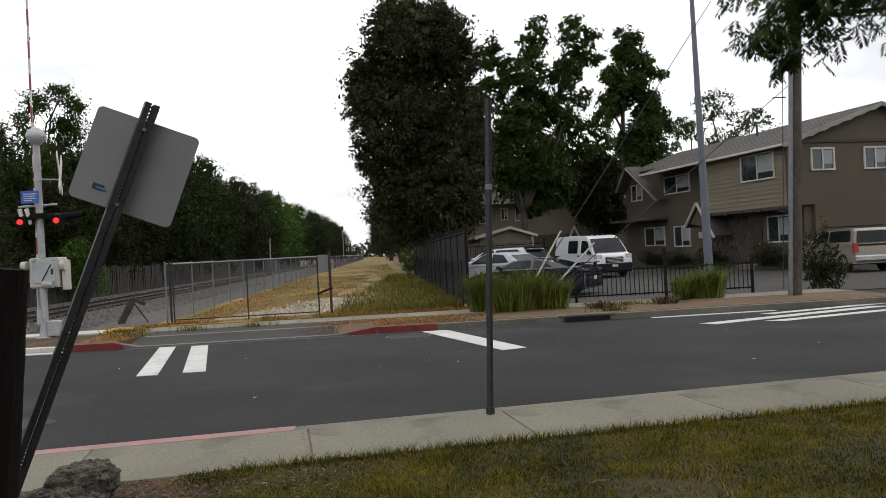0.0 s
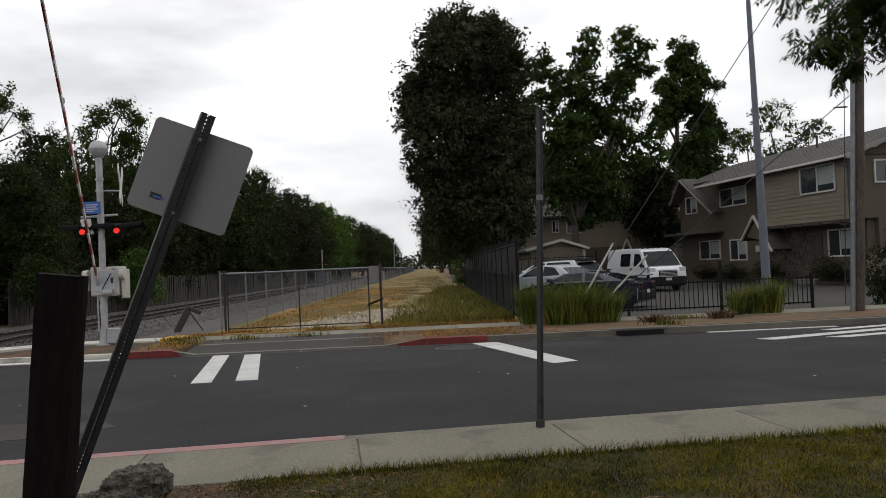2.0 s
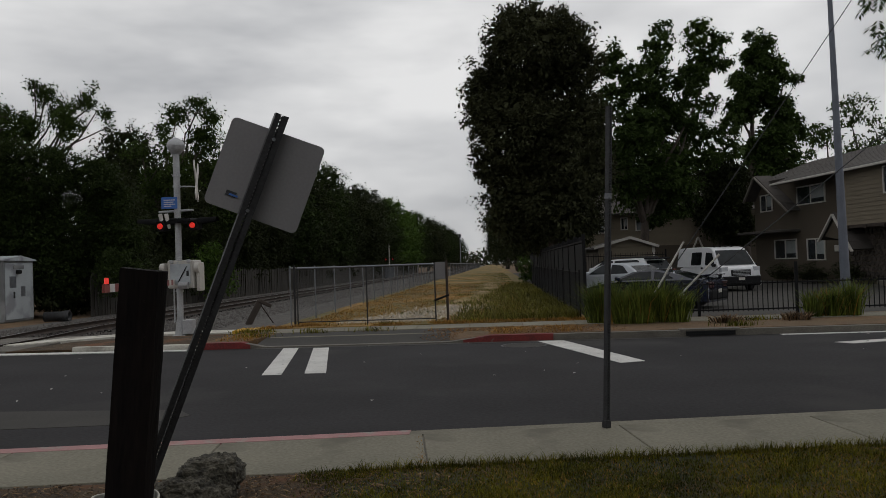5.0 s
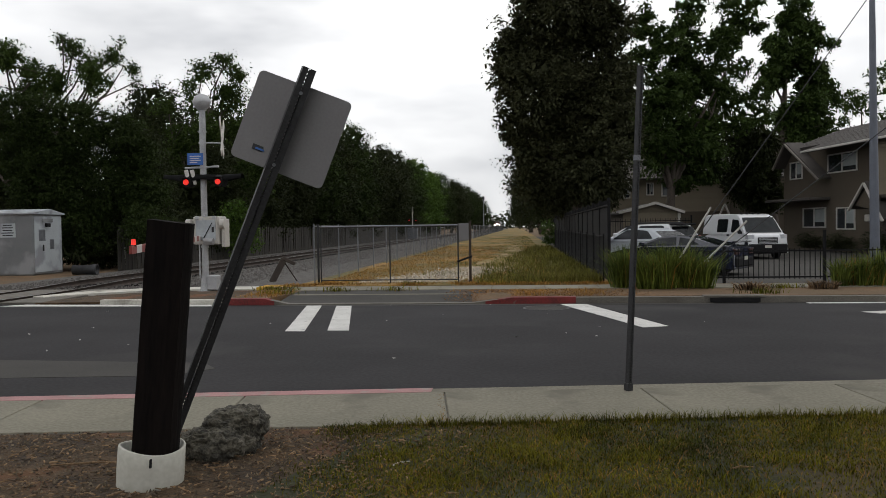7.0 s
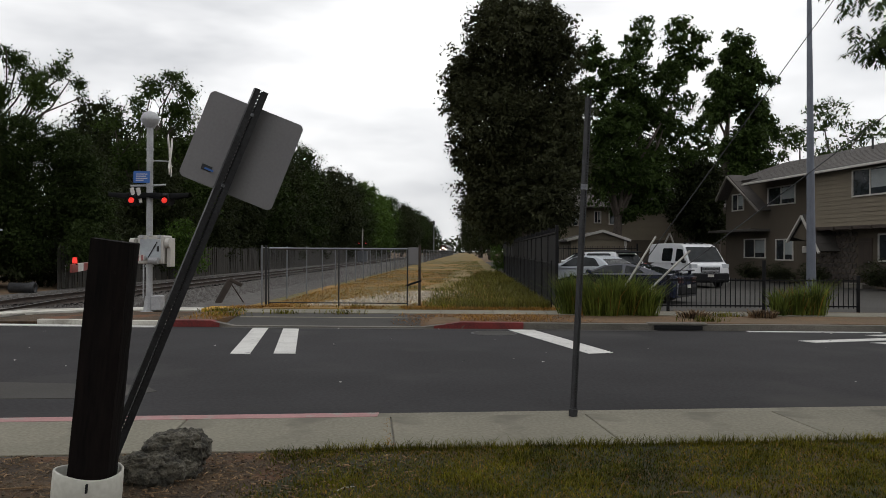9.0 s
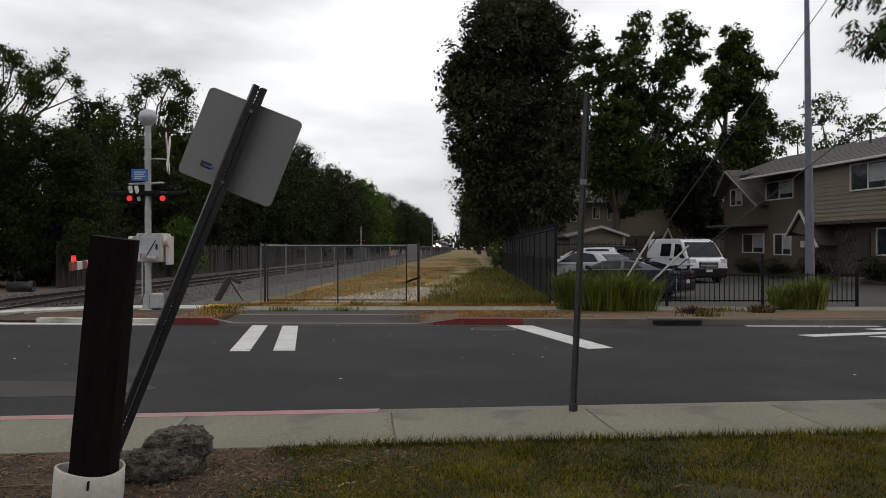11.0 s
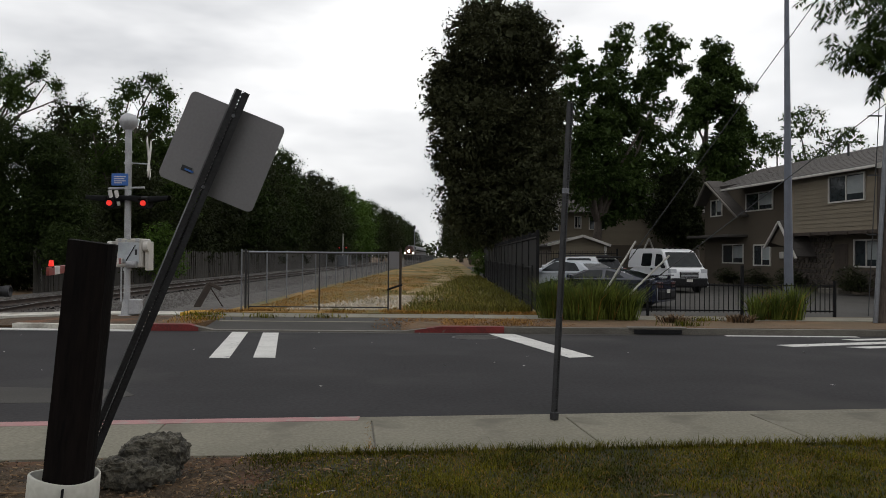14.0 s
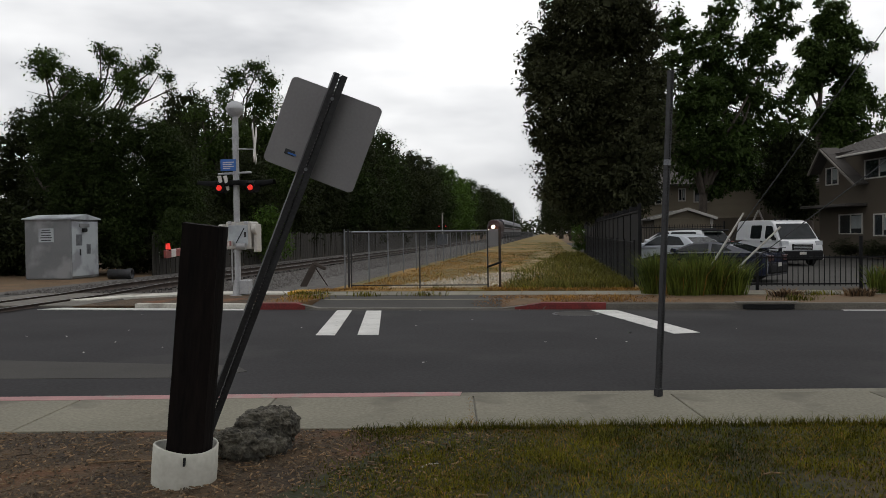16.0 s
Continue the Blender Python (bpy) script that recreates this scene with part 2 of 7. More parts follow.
def leaf_mat(name, base, other, islands=0.32):
    m = mat(name, base, other, 0.35, 3.0, 0.6, bump=0.0, islands=islands, spec=0.1)
    b = m.node_tree.nodes["Principled BSDF"]
    out = m.node_tree.nodes["Material Output"]
    tr = m.node_tree.nodes.new("ShaderNodeBsdfTranslucent")
    mx = m.node_tree.nodes.new("ShaderNodeMixShader")
    src = b.inputs["Base Color"].links[0].from_socket
    m.node_tree.links.new(src, tr.inputs["Color"])
    mx.inputs[0].default_value = 0.25
    m.node_tree.links.new(b.outputs[0], mx.inputs[1])
    m.node_tree.links.new(tr.outputs[0], mx.inputs[2])
    m.node_tree.links.new(mx.outputs[0], out.inputs[0])
    return m


M["leaf_dark"] = leaf_mat("dark_leaves", (0.036, 0.044, 0.016), (0.017, 0.022, 0.008))
M["leaf_evergreen"] = leaf_mat("evergreen_leaves", (0.062, 0.066, 0.032), (0.026, 0.029, 0.014), 0.45)
M["leaf_walnut"] = leaf_mat("walnut_leaves", (0.060, 0.095, 0.022), (0.026, 0.043, 0.011))
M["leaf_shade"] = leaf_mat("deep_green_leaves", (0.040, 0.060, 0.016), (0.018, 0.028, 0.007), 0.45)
M["leaf_mid"] = leaf_mat("green_leaves", (0.065, 0.10, 0.022), (0.028, 0.046, 0.010))
M["leaf_light"] = leaf_mat("light_green_leaves", (0.09, 0.15, 0.025), (0.04, 0.075, 0.014))
M["blade"] = leaf_mat("strap_leaves", (0.20, 0.235, 0.045), (0.025, 0.045, 0.009), 0.55)
M["grass_blade"] = leaf_mat("grass_blades", (0.17, 0.15, 0.008), (0.030, 0.036, 0.003), 0.65)
M["straw"] = leaf_mat("dry_grass_blades", (0.37, 0.195, 0.045), (0.16, 0.085, 0.02), 0.4)
M["litter_leaf"] = leaf_mat("dry_leaf_litter", (0.28, 0.145, 0.05), (0.10, 0.05, 0.02), 0.5)
M["field_blade"] = leaf_mat("field_grass_blades", (0.165, 0.15, 0.028), (0.055, 0.062, 0.013), 0.45)
M["tail_dark"] = mat("smoked_tail_lens", (0.05, 0.012, 0.012), (0.03, 0.008, 0.008), 6, 30, 0.3, bump=0.0)
M["chip"] = mat("wood_chips", (0.21, 0.135, 0.07), (0.06, 0.035, 0.018), 8, 40, 0.9, bump=0.3, islands=0.75)


# ---- mesh helpers ----
def thing(name, label, category, m=None, group="", kind=""):
    ob = new(name)
    ob.empty_display_size = 0.2
    if m is not None:
        ob.matrix_basis = m
    return tagged(ob, label, category, group, kind)


def finish(bm, name, material, smooth=False):
    me = bpy.data.meshes.new(name)
    bm.to_mesh(me)
    bm.free()
    if material is not None:
        me.materials.append(material)
    if smooth:
        for p in me.polygons:
            p.use_smooth = True
    return me


def part(name, bm, material, parent=None, label="", m=None, smooth=False):
    me = bm if isinstance(bm, bpy.types.Mesh) else finish(bm, name, material, smooth)
    ob = new(name, me)
    if parent is not None:
        ob.parent = parent
    if m is not None:
        ob.matrix_basis = m
    if label:
        ob["label"] = label
    return ob


def add_box(bm, lo, hi, bevel=0.0, m=None):
    r = bmesh.ops.create_cube(bm, size=1)
    c = [(a + b) / 2 for a, b in zip(lo, hi)]
    s = [max(b - a, 1e-4) for a, b in zip(lo, hi)]
    bmesh.ops.transform(bm, matrix=Matrix.Translation(c) @ Matrix.Diagonal((*s, 1)), verts=r["verts"])
    if bevel:
        edges = list({e for v in r["verts"] for e in v.link_edges})
        out = bmesh.ops.bevel(bm, geom=edges, offset=bevel, segments=1, affect="EDGES", profile=0.5)
        vs = list({v for f in out["faces"] for v in f.verts} | {v for v in r["verts"] if v.is_valid})
    else:
        vs = r["verts"]
    if m is not None:
        bmesh.ops.transform(bm, matrix=m, verts=vs)
    return bm


def box(lo, hi, bevel=0.0, m=None):
    return add_box(bmesh.new(), lo, hi, bevel, m)


def add_tube(bm, a, b, ra, rb=None, n=10, cap=True):
    a, b = Vector(a), Vector(b)
    rb = ra if rb is None else rb
    d = b - a
    r = bmesh.ops.create_cone(bm, cap_ends=cap, segments=n, radius1=ra, radius2=rb, depth=d.length)
    m = Matrix.Translation((a + b) / 2) @ d.to_track_quat("Z", "Y").to_matrix().to_4x4()
    bmesh.ops.transform(bm, matrix=m, verts=r["verts"])
    return bm


def tube(a, b, ra, rb=None, n=10):
    return add_tube(bmesh.new(), a, b, ra, rb, n)


def prism(points, z0, z1, m=None):
    """A flat outline (x, y) raised from z0 to z1."""
    bm = bmesh.new()
    lo = [bm.verts.new((x, y, z0)) for x, y in points]
    hi = [bm.verts.new((x, y, z1)) for x, y in points]
    n = len(points)
    bm.faces.new(lo[::-1])
    bm.faces.new(hi)
    for i in range(n):
        bm.faces.new((lo[i], lo[(i + 1) % n], hi[(i + 1) % n], hi[i]))
    bmesh.ops.recalc_face_normals(bm, faces=bm.faces)
    if m is not None:
        bmesh.ops.transform(bm, matrix=m, verts=bm.verts)
    return bm


def mesh_np(name, verts, faces, material, smooth=False):
    """A mesh from arrays: verts (n, 3), faces (k, 3 or 4)."""
    me = bpy.data.meshes.new(name)
    k = faces.shape[1]
    me.vertices.add(len(verts))
    me.vertices.foreach_set("co", np.asarray(verts, np.float32).ravel())
    me.loops.add(faces.size)
    me.loops.foreach_set("vertex_index", faces.astype(np.int32).ravel())
    me.polygons.add(len(faces))
    me.polygons.foreach_set("loop_start", np.arange(0, faces.size, k, dtype=np.int32))
    me.update(calc_edges=True)
    me.materials.append(material)
    return me


rng = np.random.default_rng(7)
Z1 = 0.15          # height of the pavements and lawns above the road
LOT = 0.03         # height of the parking lot, a little lower
NEAR_A, NEAR_B = 7.48, 0.125   # near kerb: y = NEAR_A + NEAR_B x


def near_kerb(x):
    return NEAR_A + NEAR_B * x


def structure(name, bm, material, label, m=None, smooth=False):
    return tagged(part(name, bm, material, None, "", m, smooth), label, kind="structure")


# ---- ground, road, pavements ----
def build_ground():
    structure("ground", box((-1500, -1500, -0.5), (1500, 1500, -0.02)), M["dirt"], "dry bare earth reaching the horizon")
    structure("road", box((-80, 2, -0.3), (80, 21.5, 0.0)), M["asphalt"], "dark asphalt street with worn white markings")
    # near lawn and its soil, behind the near pavement
    structure("lawn", prism([(-0.9, near_kerb(-0.9) - 1.38), (60, near_kerb(60) - 1.38), (60, -40), (-0.6, -40), (-1.6, 4.2)], -0.2, Z1), M["lawn"], "mown green lawn with dry patches")
    structure("bare_soil", prism([(-60, near_kerb(-60) - 1.38), (-0.9, near_kerb(-0.9) - 1.38), (-1.6, 4.2), (-0.6, -40), (-60, -40)], -0.2, Z1 - 0.01), M["mulch"], "bare gravelly soil strewn with wood chips")
    # far lot behind the far pavement: field, parking lot
    structure("field", box((-5.9, 20.6, -0.2), (2.4, 620, Z1)), M["dry_grass"], "dry golden grass field beside the railway")
    left = [(-4.6, 21.6), (-4.1, 23.5), (-2.9, 26.5), (-1.9, 31), (-1.2, 38), (-0.7, 50), (-0.5, 62)]
    right = [(0.0, 62), (0.2, 50), (0.3, 38), (0.1, 31), (-0.5, 27), (-1.0, 24.2), (-1.5, 22.6), (-1.9, 21.7)]
    rim = []
    for (ax, ay), (bx, by) in zip(left + right, (left + right)[1:] + left[:1]):
        for k in range(10):
            f = k / 10
            rim.append((ax + (bx - ax) * f + random.uniform(-0.13, 0.13), ay + (by - ay) * f + random.uniform(-0.1, 0.1)))
    structure("dirt_track", prism(rim, 0.0, Z1 + 0.006), M["pale_dirt"], "pale stony wheel track worn through the field")
    structure("parking_lot", box((2.42, 20.95, -0.2), (70, 120, LOT)), M["asphalt_old"], "old grey asphalt parking lot")


def build_pavement():
    far_pavement = structure("far_pavement", prism([(-0.15, 17.2), (11.9, 17.2), (11.9, 20.58), (-0.75, 20.58), (-0.75, 18.25)], -0.2, Z1 - 0.012), M["dirt"], "concrete pavement with dirt strip by the far kerb")
    part("verge", prism([(-6.42, 17.2), (-5.5, 17.2), (-5.3, 18.25), (-5.3, 20.58), (-6.42, 20.58)], -0.2, Z1 - 0.014), M["dirt"], far_pavement)
    flare = bmesh.new()
    flare.faces.new([flare.verts.new(q) for q in ((-1.0, 17.19, 0.03), (-0.14, 17.19, Z1 - 0.012), (-0.74, 18.26, Z1 - 0.012), (-1.05, 18.2, Z1 - 0.026))])
    part("flare", flare, M["dirt"], far_pavement, "earth and straw sloping to the driveway")
    part("pavement_bed", box((-5.3, 19.1, -0.2), (-0.75, 20.58, Z1 - 0.014)), M["dirt"], far_pavement)
    for i in range(14):
        x0 = -5.85 + i * 1.3
        part("slab", box((x0, 19.15, 0.0), (min(x0 + 1.285, 11.9), 20.35, Z1), 0.006), M["concrete"], far_pavement)
    # the kerb drops to the driveway and rises again at the red lengths
    def kerb_run(name, xz, y0, y1, material, parent=None, label=""):
        side = [(x, z) for x, z in xz] + [(xz[-1][0], -0.15), (xz[0][0], -0.15)]
        bm = prism(side, y0, y1, Matrix(((1, 0, 0, 0), (0, 0, 1, 0), (0, 1, 0, 0), (0, 0, 0, 1))))
        bmesh.ops.recalc_face_normals(bm, faces=bm.faces)
        return part(name, bm, material, parent, label)
    top = Z1 - 0.02
    kerb = tagged(kerb_run("far_kerb", [(-6.42, top), (-5.5, top), (-5.0, 0.025), (-1.0, 0.025), (-0.15, top), (13.0, top)], 16.98, 17.19, M["kerb"]), "far concrete kerb of the street", kind="structure")
    kerb_run("red_kerb", [(-0.7, 0.055), (-0.15, top + 0.008), (1.2, top + 0.008)], 16.965, 17.2, M["red_paint"], kerb, "dark red painted kerb length")
    kerb_run("red_kerb", [(-6.44, top + 0.008), (-5.5, top + 0.008), (-5.3, 0.08)], 16.965, 17.2, M["red_paint"], kerb, "dark red painted kerb length")
    slope = Matrix(((0, 0, 1, 0), (1, 0, 0, 0), (0, 1, 0, 0), (0, 0, 0, 1)))
    bm = prism([(17.19, -0.1), (17.19, 0.02), (18.2, Z1 - 0.03), (19.14, Z1 - 0.012), (19.14, -0.1)], -5.3, -0.75, slope)
    bmesh.ops.recalc_face_normals(bm, faces=bm.faces)
    apron = structure("driveway_apron", bm, M["asphalt_old"], "worn asphalt driveway apron before the field gate")
    bm = prism([(18.14, 0.0), (18.14, Z1 - 0.034), (18.22, Z1 - 0.022), (18.22, 0.0)], -5.2, -1.15, slope)
    bmesh.ops.recalc_face_normals(bm, faces=bm.faces)
    part("concrete_edge", bm, M["concrete"], apron, "thin concrete edge strip")
    bm = prism([(16.72, 0.0), (16.72, 0.004), (16.98, 0.004), (16.98, 0.0)], -5.2, 4.0, slope)
    bmesh.ops.recalc_face_normals(bm, faces=bm.faces)
    structure("gutter", bm, M["asphalt_old"], "worn grey gutter strip along the far kerb")
    near = structure("near_pavement", prism([(-60, near_kerb(-60) - 1.36), (60, near_kerb(60) - 1.36), (60, near_kerb(60) - 0.2), (-60, near_kerb(-60) - 0.2)], -0.2, Z1 - 0.012), M["kerb"], "near concrete pavement along the street")
    turn = math.degrees(math.atan(NEAR_B))
    slab = finish(box((0.006, -1.34, -0.05), (1.794, -0.17, 0.0), 0.006), "slab", M["concrete"])
    for i in range(-16, 20):
        x = -0.70 + i * 1.8 * math.cos(radians(turn))
        part("slab", slab, None, near, m=pose(x, near_kerb(x), Z1, 0, 0, turn))
    nk = structure("near_kerb", prism([(-60, near_kerb(-60) - 0.168), (60, near_kerb(60) - 0.168), (60, near_kerb(60)), (-60, near_kerb(-60))], -0.2, Z1 - 0.004), M["concrete"], "near concrete kerb of the street")
    part("painted_kerb", prism([(-30, near_kerb(-30) - 0.17), (-0.8, near_kerb(-0.8) - 0.17), (-0.8, near_kerb(-0.8) + 0.006), (-30, near_kerb(-30) + 0.006)], -0.05, Z1 + 0.002), M["pink_paint"], nk, "faded pink-red painted kerb length")


def build_markings():
    for pts in ([(-4.53, 16.8), (-4.2, 16.8), (-3.44, 12.6), (-3.76, 12.6)], [(-3.86, 16.7), (-3.53, 16.7), (-2.73, 12.67), (-3.08, 12.67)],
                [(0.86, 16.85), (1.40, 16.85), (2.40, 13.15), (1.98, 12.98)]):
        structure("crosswalk_bar", prism(pts, 0.0, 0.005), M["white_paint"], "worn white painted crosswalk bar")
    for pts in ([(5.85, 16.95), (8.6, 16.95), (8.6, 16.75), (5.85, 16.75)], [(6.2, 15.15), (10.6, 16.5), (10.9, 16.3), (6.4, 14.85)],
                [(7.4, 14.9), (16, 17.2), (16.2, 17.0), (7.7, 14.7)], [(8.0, 16.3), (14, 17.9), (14.2, 17.7), (8.2, 16.1)]):
        structure("road_marking", prism(pts, 0.0, 0.005), M["white_paint"], "worn white painted lane line")
    structure("edge_line", prism([(-11.6, 16.88), (-6.46, 16.74), (-6.46, 16.97), (-9.4, 17.14), (-11.2, 17.26)], 0.0, 0.015), M["white_paint"], "white painted edge line at the crossing")
    structure("crossing_kerb", prism([(-9.4, 17.2), (-6.44, 17.02), (-6.44, 17.24), (-9.4, 17.42)], -0.1, 0.11), M["pale_walk"], "pale concrete kerb beside the level crossing")
    structure("crossing_verge", prism([(-11.0, 17.3), (-9.4, 17.42), (-6.2, 17.24), (-6.2, 20.6), (-9.2, 20.5), (-10.6, 19.4)], -0.1, 0.05), M["mulch"], "gravelly earth verge beside the level crossing")
    structure("road_patch", prism([(-8.5, 8.3), (-3.95, 8.75), (-3.6, 9.2), (-3.9, 9.6), (-8.5, 9.9)], -0.02, 0.004), M["asphalt_old"], "paler patch of old asphalt in the street")
    structure("crossing_walk", prism([(-11.55, 18.5), (-10.95, 19.35), (-10.0, 20.15), (-8.8, 20.55), (-6.9, 20.6), (-6.9, 21.5), (-8.8, 21.5), (-10.2, 21.15), (-11.3, 20.3), (-11.95, 18.7)], -0.1, 0.085), M["pale_walk"], "pale concrete walkway leading over the railway")
    tactile = structure("tactile_strip", prism([(-6.88, 20.5), (-5.9, 20.52), (-5.9, 21.35), (-6.88, 21.35)], -0.1, 0.13), M["yellow_paint"], "yellow tactile warning strip at the walkway end")
    dome = finish(tube((0, 0, 0), (0, 0, 0.012), 0.028, 0.016, 8), "dome", M["yellow_paint"])
    for i in range(9):
        for k in range(7):
            part("dome", dome, None, tactile, m=pose(-6.82 + 0.108 * i, 20.57 + 0.118 * k, 0.129))
    for x, y in ((-17.6, 34.4), (-17.4, 35.9)):
        st = thing("marker_stake", "thin white marker stake beyond the railway", "stake", pose(x, y, -0.02))
        part("stake", box((-0.03, -0.02, 0), (0.03, 0.02, 0.98), 0.006), M["arm_white"], st)


build_ground()
build_pavement()
build_markings()


# ---- things on the near side ----
def wood_post():
    t = thing("timber_post", "black creosoted timber post set in a white pipe", "post", pose(-2.19, 4.6, Z1, 0, 5.2, 8))
    bm = bmesh.new()
    n, rings = 16, 12
    local = np.random.default_rng(3)
    prev = None
    for k in range(rings + 1):
        z = 1.56 * k / rings
        ring = []
        for i in range(n):
            a = 2 * math.pi * i / n
            c, s = math.cos(a), math.sin(a)
            r = 0.126 / max(abs(c), abs(s)) ** 0.62
            r *= 1 + local.normal(0, 0.012)
            zz = z + (local.normal(0, 0.002) - 0.05 * c * r if k == rings else 0)
            ring.append(bm.verts.new((r * c, r * s * 0.95, zz)))
        if prev:
            for i in range(n):
                bm.faces.new((prev[i], prev[(i + 1) % n], ring[(i + 1) % n], ring[i]))
        prev = ring
    bm.faces.new(prev)
    part("timber", bm, M["creosote"], t)
    for x, z in ((0.05, 1.38), (0.06, 1.18)):
        part("bolt", tube((x, -0.139, z), (x, -0.148, z), 0.009, n=8), M["creosote"], t, "blackened bolt head")


def pipe_collar():
    t = thing("pipe_collar", "dirty white plastic pipe collar round the timber post", "pipe", pose(-2.215, 4.6, Z1 - 0.06, 0, 4.5, 0))
    bm = bmesh.new()
    n = 40
    rows = []
    for r, z in ((0.192, 0), (0.194, 0.15), (0.192, 0.27), (0.186, 0.278), (0.176, 0.275), (0.174, 0.05)):
        rows.append([bm.verts.new((r * math.cos(2 * math.pi * i / n), r * math.sin(2 * math.pi * i / n), z + 0.012 * math.sin(4 * math.pi * i / n) * (z > 0.2))) for i in range(n)])
    for a, b in zip(rows, rows[1:]):
        for i in range(n):
            bm.faces.new((a[i], a[(i + 1) % n], b[(i + 1) % n], b[i]))
    part("ring", bm, M["pvc"], t, smooth=True)
    part("crack", box((0.075, -0.1935, 0.2), (0.083, -0.176, 0.25)), M["black_plastic"], t, "short dark crack in the rim")


def perforated_post(length, width, name="post_tube"):
    """A square steel tube along z with rows of punched holes, modelled as ladder bars between two strips."""
    bm = bmesh.new()
    w, hole, step, th = width / 2, 0.0075, 0.0254, 0.003
    for sx in (-1, 1):
        add_box(bm, (sx * w - th if sx > 0 else -w, -w, 0), (w if sx > 0 else -w + th, w, length))
    for sy in (-1, 1):
        y0, y1 = (w - th, w) if sy > 0 else (-w, -w + th)
        add_box(bm, (-w + th, y0, 0), (-hole, y1, length))
        add_box(bm, (hole, y0, 0), (w - th, y1, length))
        for i in range(int(length / step) + 1):
            z = i * step
            add_box(bm, (-hole, y0, z), (hole, y1, min(z + step - 2 * hole, length)))
    return bm


def leaning_sign():
    base, top = Vector((-2.335, 5.0, Z1 - 0.03)), Vector((-1.295, 5.0, 2.66))
    lean = math.degrees(math.atan2(top.x - base.x, top.z - base.z))
    t = thing("leaning_sign", "leaning perforated steel post with a bare metal sign panel", "road sign",
              pose(*base, 0, lean, 0) @ pose(0, 0, 0, 0, 0, 24))
    part("sign_post", perforated_post((top - base).length, 0.086), M["dark_steel"], t, "dark perforated square steel post")
    inner = pose(0, 0, 0, 0, 0, -24)
    bm = bmesh.new()
    r, hx, hz = 0.035, 0.322, 0.293
    outline = []
    for sx, sz, a0 in ((1, 1, 0), (-1, 1, 90), (-1, -1, 180), (1, -1, 270)):
        for k in range(5):
            a = radians(a0 + 22.5 * k)
            outline.append((sx * (hx - r) + r * math.cos(a), sz * (hz - r) + r * math.sin(a)))
    plate = prism(outline, -0.0016, 0.0016, pose(0, 0, 0, 90, 0, 0))
    # the panel hangs a little below the post's top, square to the post
    part("panel", plate, M["sign_back"], t, "bare grey aluminium panel with rounded corners", inner @ pose(0.007, 0.062, 2.348, 0, -0.5, 0))
    for z in (2.10, 2.58):
        part("bolt", tube((0, -0.05, z), (0, -0.04, z), 0.012, n=8), M["steel"], t)
    part("sticker", box((-0.19, 0.054, 2.143), (-0.12, 0.0602, 2.178), 0.002, inner), M["dark_steel"], t, "small torn dark sticker")
    part("sticker_edge", box((-0.165, 0.050, 2.15), (-0.105, 0.055, 2.162), 0.0, inner), M["blue_sign"], t, "faded blue sticker scrap")


def boulder():
    """A rough rock of two lobes: a low one in front and a block leaning over it behind."""
    bm = bmesh.new()
    for off, c, size, turn in ((3.0, (0.075, 0.10, 0.165), (0.205, 0.17, 0.125), 12), (9.0, (-0.045, -0.045, 0.085), (0.205, 0.16, 0.115), -20), (15.0, (0.06, 0.02, 0.06), (0.17, 0.16, 0.10), 0)):
        r = bmesh.ops.create_icosphere(bm, subdivisions=5, radius=1)
        o = Vector((off, off * 0.7, 0))
        turned = Matrix.Rotation(radians(turn), 3, "Z")
        for v in r["verts"]:
            p = v.co.copy()
            q = Vector([math.copysign(abs(a) ** 0.72, a) for a in p])
            k = 1 + 0.20 * noise.noise(p * 1.5 + o) + 0.14 * noise.noise(p * 3.4 + o)
            q = turned @ Vector((q.x * size[0] * k, q.y * size[1] * k, q.z * size[2] * k))
            q = q + Vector(c)
            fine = 0.016 * noise.noise(q * 22 + o) + 0.011 * noise.noise(q * 48 + o) + 0.007 * noise.noise(q * 95 + o)
            q = q + p * fine
            v.co = Vector((q.x, q.y, max(q.z, -0.02)))
    tagged(part("boulder", bm, M["rock"], None, "", pose(-2.0, 5.22, Z1 - 0.01, 0, 0, 8)), "rough grey boulder beside the timber post", "rock")


def centre_post():
    base, top = Vector((0.98, 7.32, Z1)), Vector((1.11, 7.32, 3.06))
    lean = math.degrees(math.atan2(top.x - base.x, top.z - base.z))
    t = thing("bare_sign_post", "bare grey steel sign post in the pavement", "post", pose(*base, 0, lean, 0) @ pose(0, 0, 0, 0, 0, 40))
    part("sign_post", perforated_post((top - base).length, 0.042), M["dark_steel"], t)
    part("sleeve", box((-0.03, -0.03, 0), (0.03, 0.03, 0.07), 0.004), M["dark_steel"], t, "rusty ground sleeve")
    part("tape", box((-0.0225, -0.0225, 2.07), (0.0225, 0.0225, 2.12)), M["car_blue"], t, "band of faded blue tape")


# ---- railway crossing ----
def add_ring(bm, c, r, h, n=16):
    return add_tube(bm, (c[0], c[1], c[2] - h / 2), (c[0], c[1], c[2] + h / 2), r, r, n)


